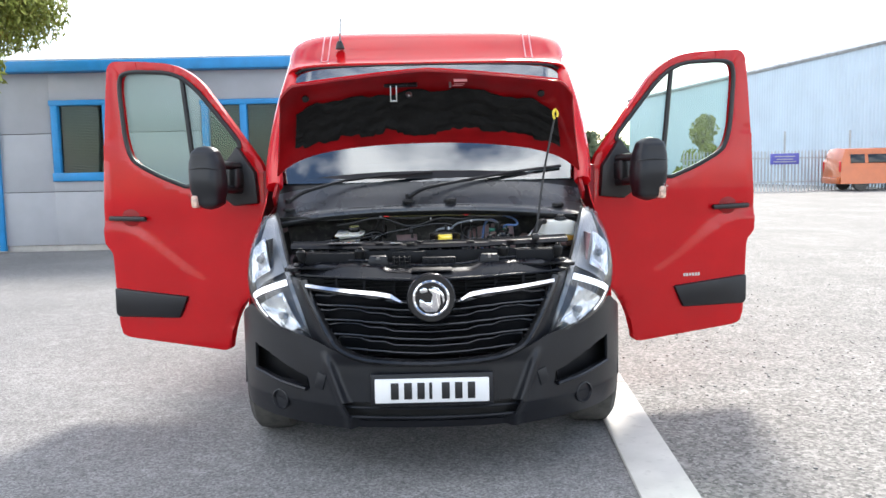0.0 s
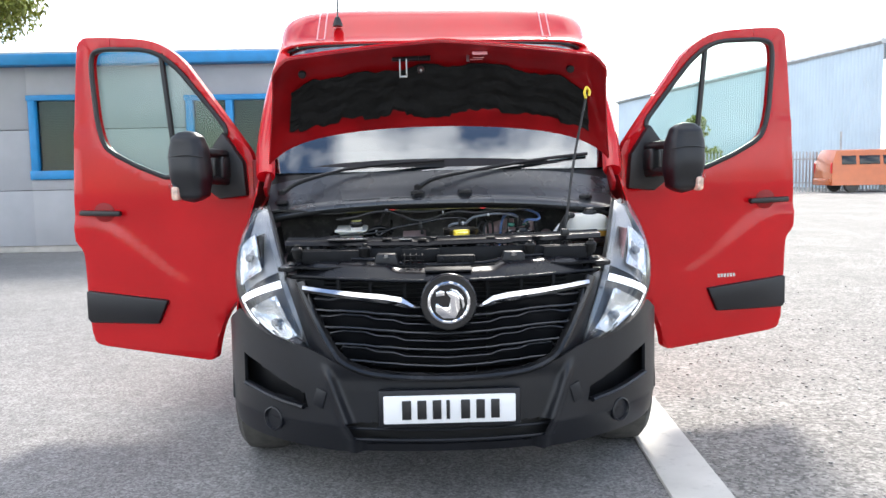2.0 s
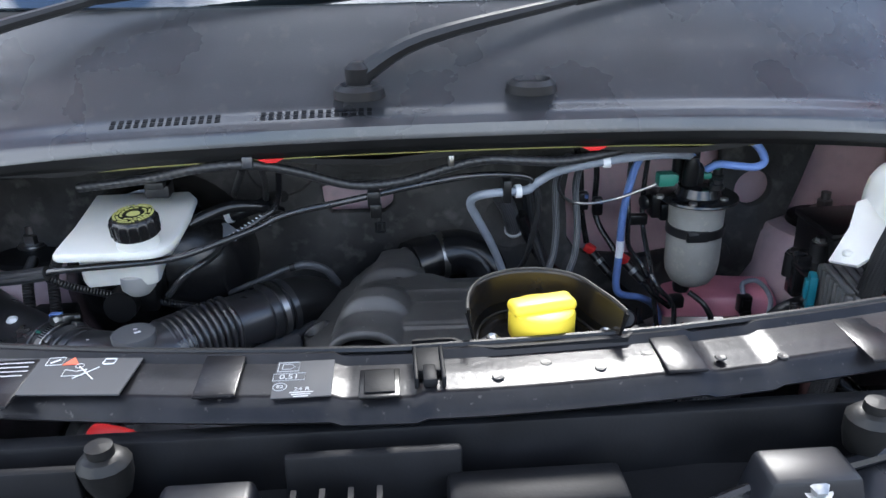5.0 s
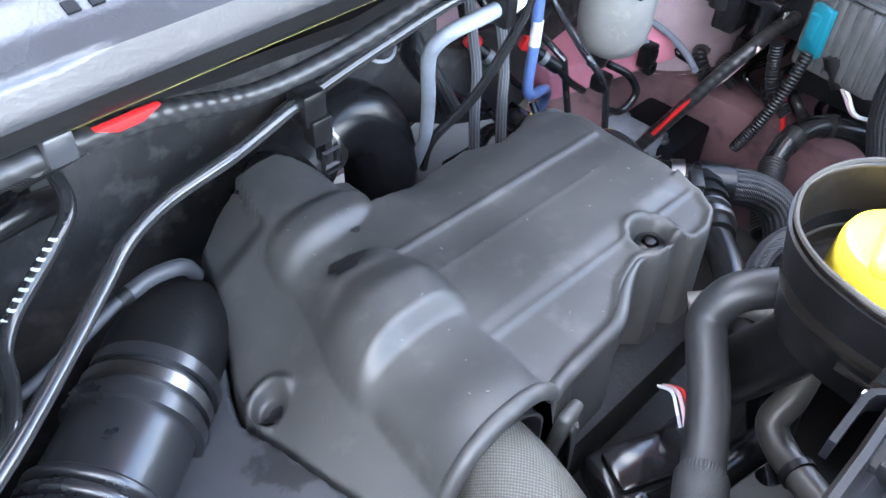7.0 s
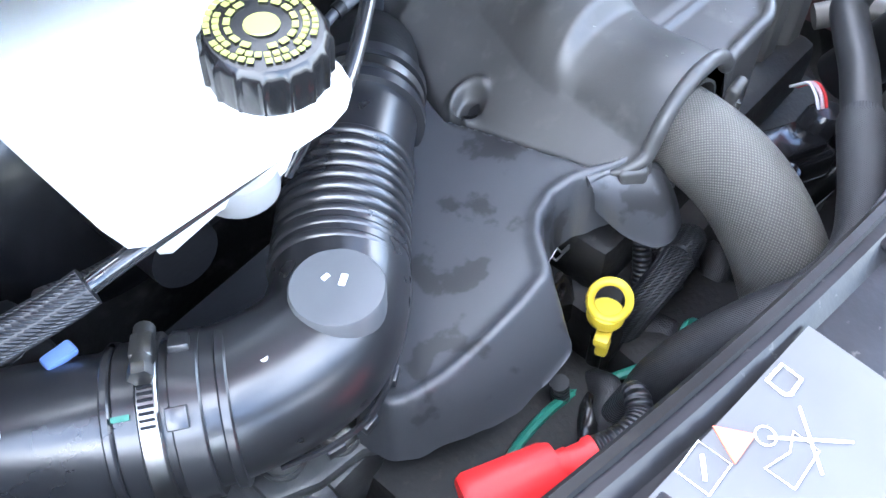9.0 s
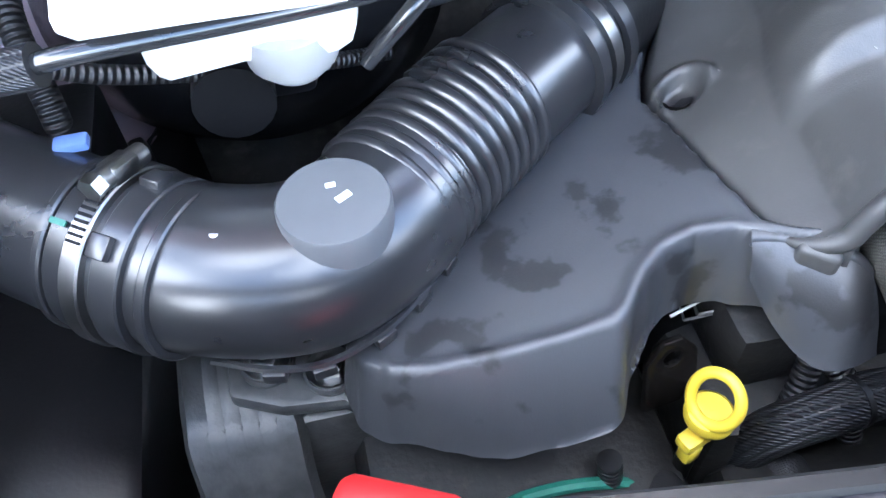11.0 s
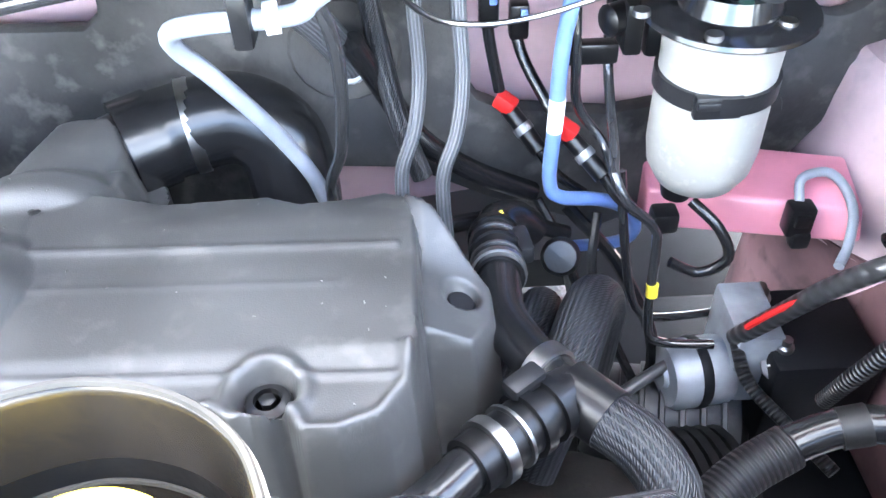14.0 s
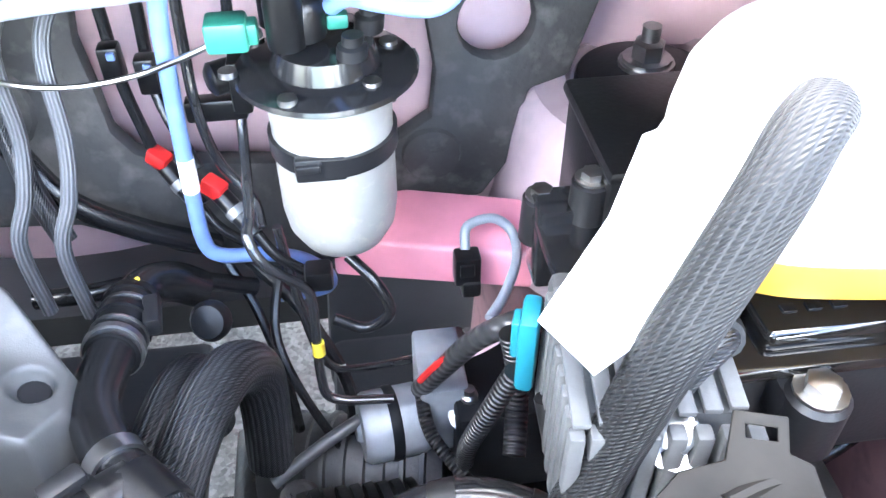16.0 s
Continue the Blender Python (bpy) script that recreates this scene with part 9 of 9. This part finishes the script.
# dark leads and fittings low in front of the lower cover
rng2 = random.Random(11)
for k in range(9):
    x0 = -0.34 + 0.026 * k
    pipe("low_lead", [(x0, 0.44 + 0.01 * (k % 3), 0.76 + 0.015 * (k % 4)), (x0 + 0.03, 0.47, 0.80 + 0.012 * (k % 3)), (x0 + rng2.uniform(0.0, 0.07), 0.50, 0.79), (x0 + rng2.uniform(-0.03, 0.05), 0.54, 0.72)], 0.006 + 0.003 * (k % 3), (CONDUIT, HOSE, SLEEVE)[k % 3], "black lead low in front of the engine", "cable", 10, 6)
for x, y, z in ((-0.30, 0.47, 0.78), (-0.18, 0.46, 0.79), (-0.24, 0.52, 0.76), (-0.36, 0.45, 0.80)):
    fit = thing("pipe_fitting", (x, y, z - 0.03), "small dark metal pipe fitting", "fitting", "pipe fittings low at the front")
    part("body", lathe([(0.016, -0.03), (0.016, 0.0), (0.011, 0.004), (0.011, 0.018), (0, 0.019)], (x, y, z), (0.2, -0.3, 1), 14), DARK, fit)
    part("hex", hexbolt((x, y, z + 0.016), (0.2, -0.3, 1), 0.008), BRASS, fit)
pipe("woven_sleeve", [(-0.10, 0.50, 0.84), (-0.135, 0.492, 0.868), (-0.17, 0.488, 0.868), (-0.195, 0.492, 0.845), (-0.20, 0.50, 0.79)], 0.014, BRAID, "dark woven sleeve beside the dipstick", "hose", 18, 7, [("cable_tie", tube([(-0.150, 0.490, 0.870), (-0.154, 0.4895, 0.8705)], 0.0152, 18, 0), TRIM)])

# clutter along the inner wing below the control unit
for k in range(8):
    y0 = 0.60 + 0.035 * k
    pipe("wing_lead", [(0.60 - 0.01 * (k % 3), y0, 0.83), (0.585, y0 + 0.02, 0.845 + 0.008 * (k % 2)), (0.63, y0 + 0.035, 0.84), (0.70, y0 + 0.02, 0.85), (0.76, y0 + 0.03, 0.90)], 0.005 + 0.0025 * (k % 3), (HOSE, LOOM, CONDUIT)[k % 3], "black lead along the inner wing", "cable", 10, 6)
for x, y, z, a in ((0.63, 0.68, 0.84, 20), (0.66, 0.76, 0.85, -15), (0.61, 0.60, 0.845, 40)):
    con = thing("wing_connector", (x, y, z - 0.02), "black wiring connector on the inner wing", "connector", "connectors on the inner wing")
    part("body", box((x, y, z), (0.045, 0.03, 0.03), 0.004, pose(0, 0, 0, 0, 10, a)), BAYBLACK, con)
    part("latch", box((x, y - 0.004, z + 0.017), (0.018, 0.012, 0.006), 0.002, pose(0, 0, 0, 0, 10, a)), TRIM, con)
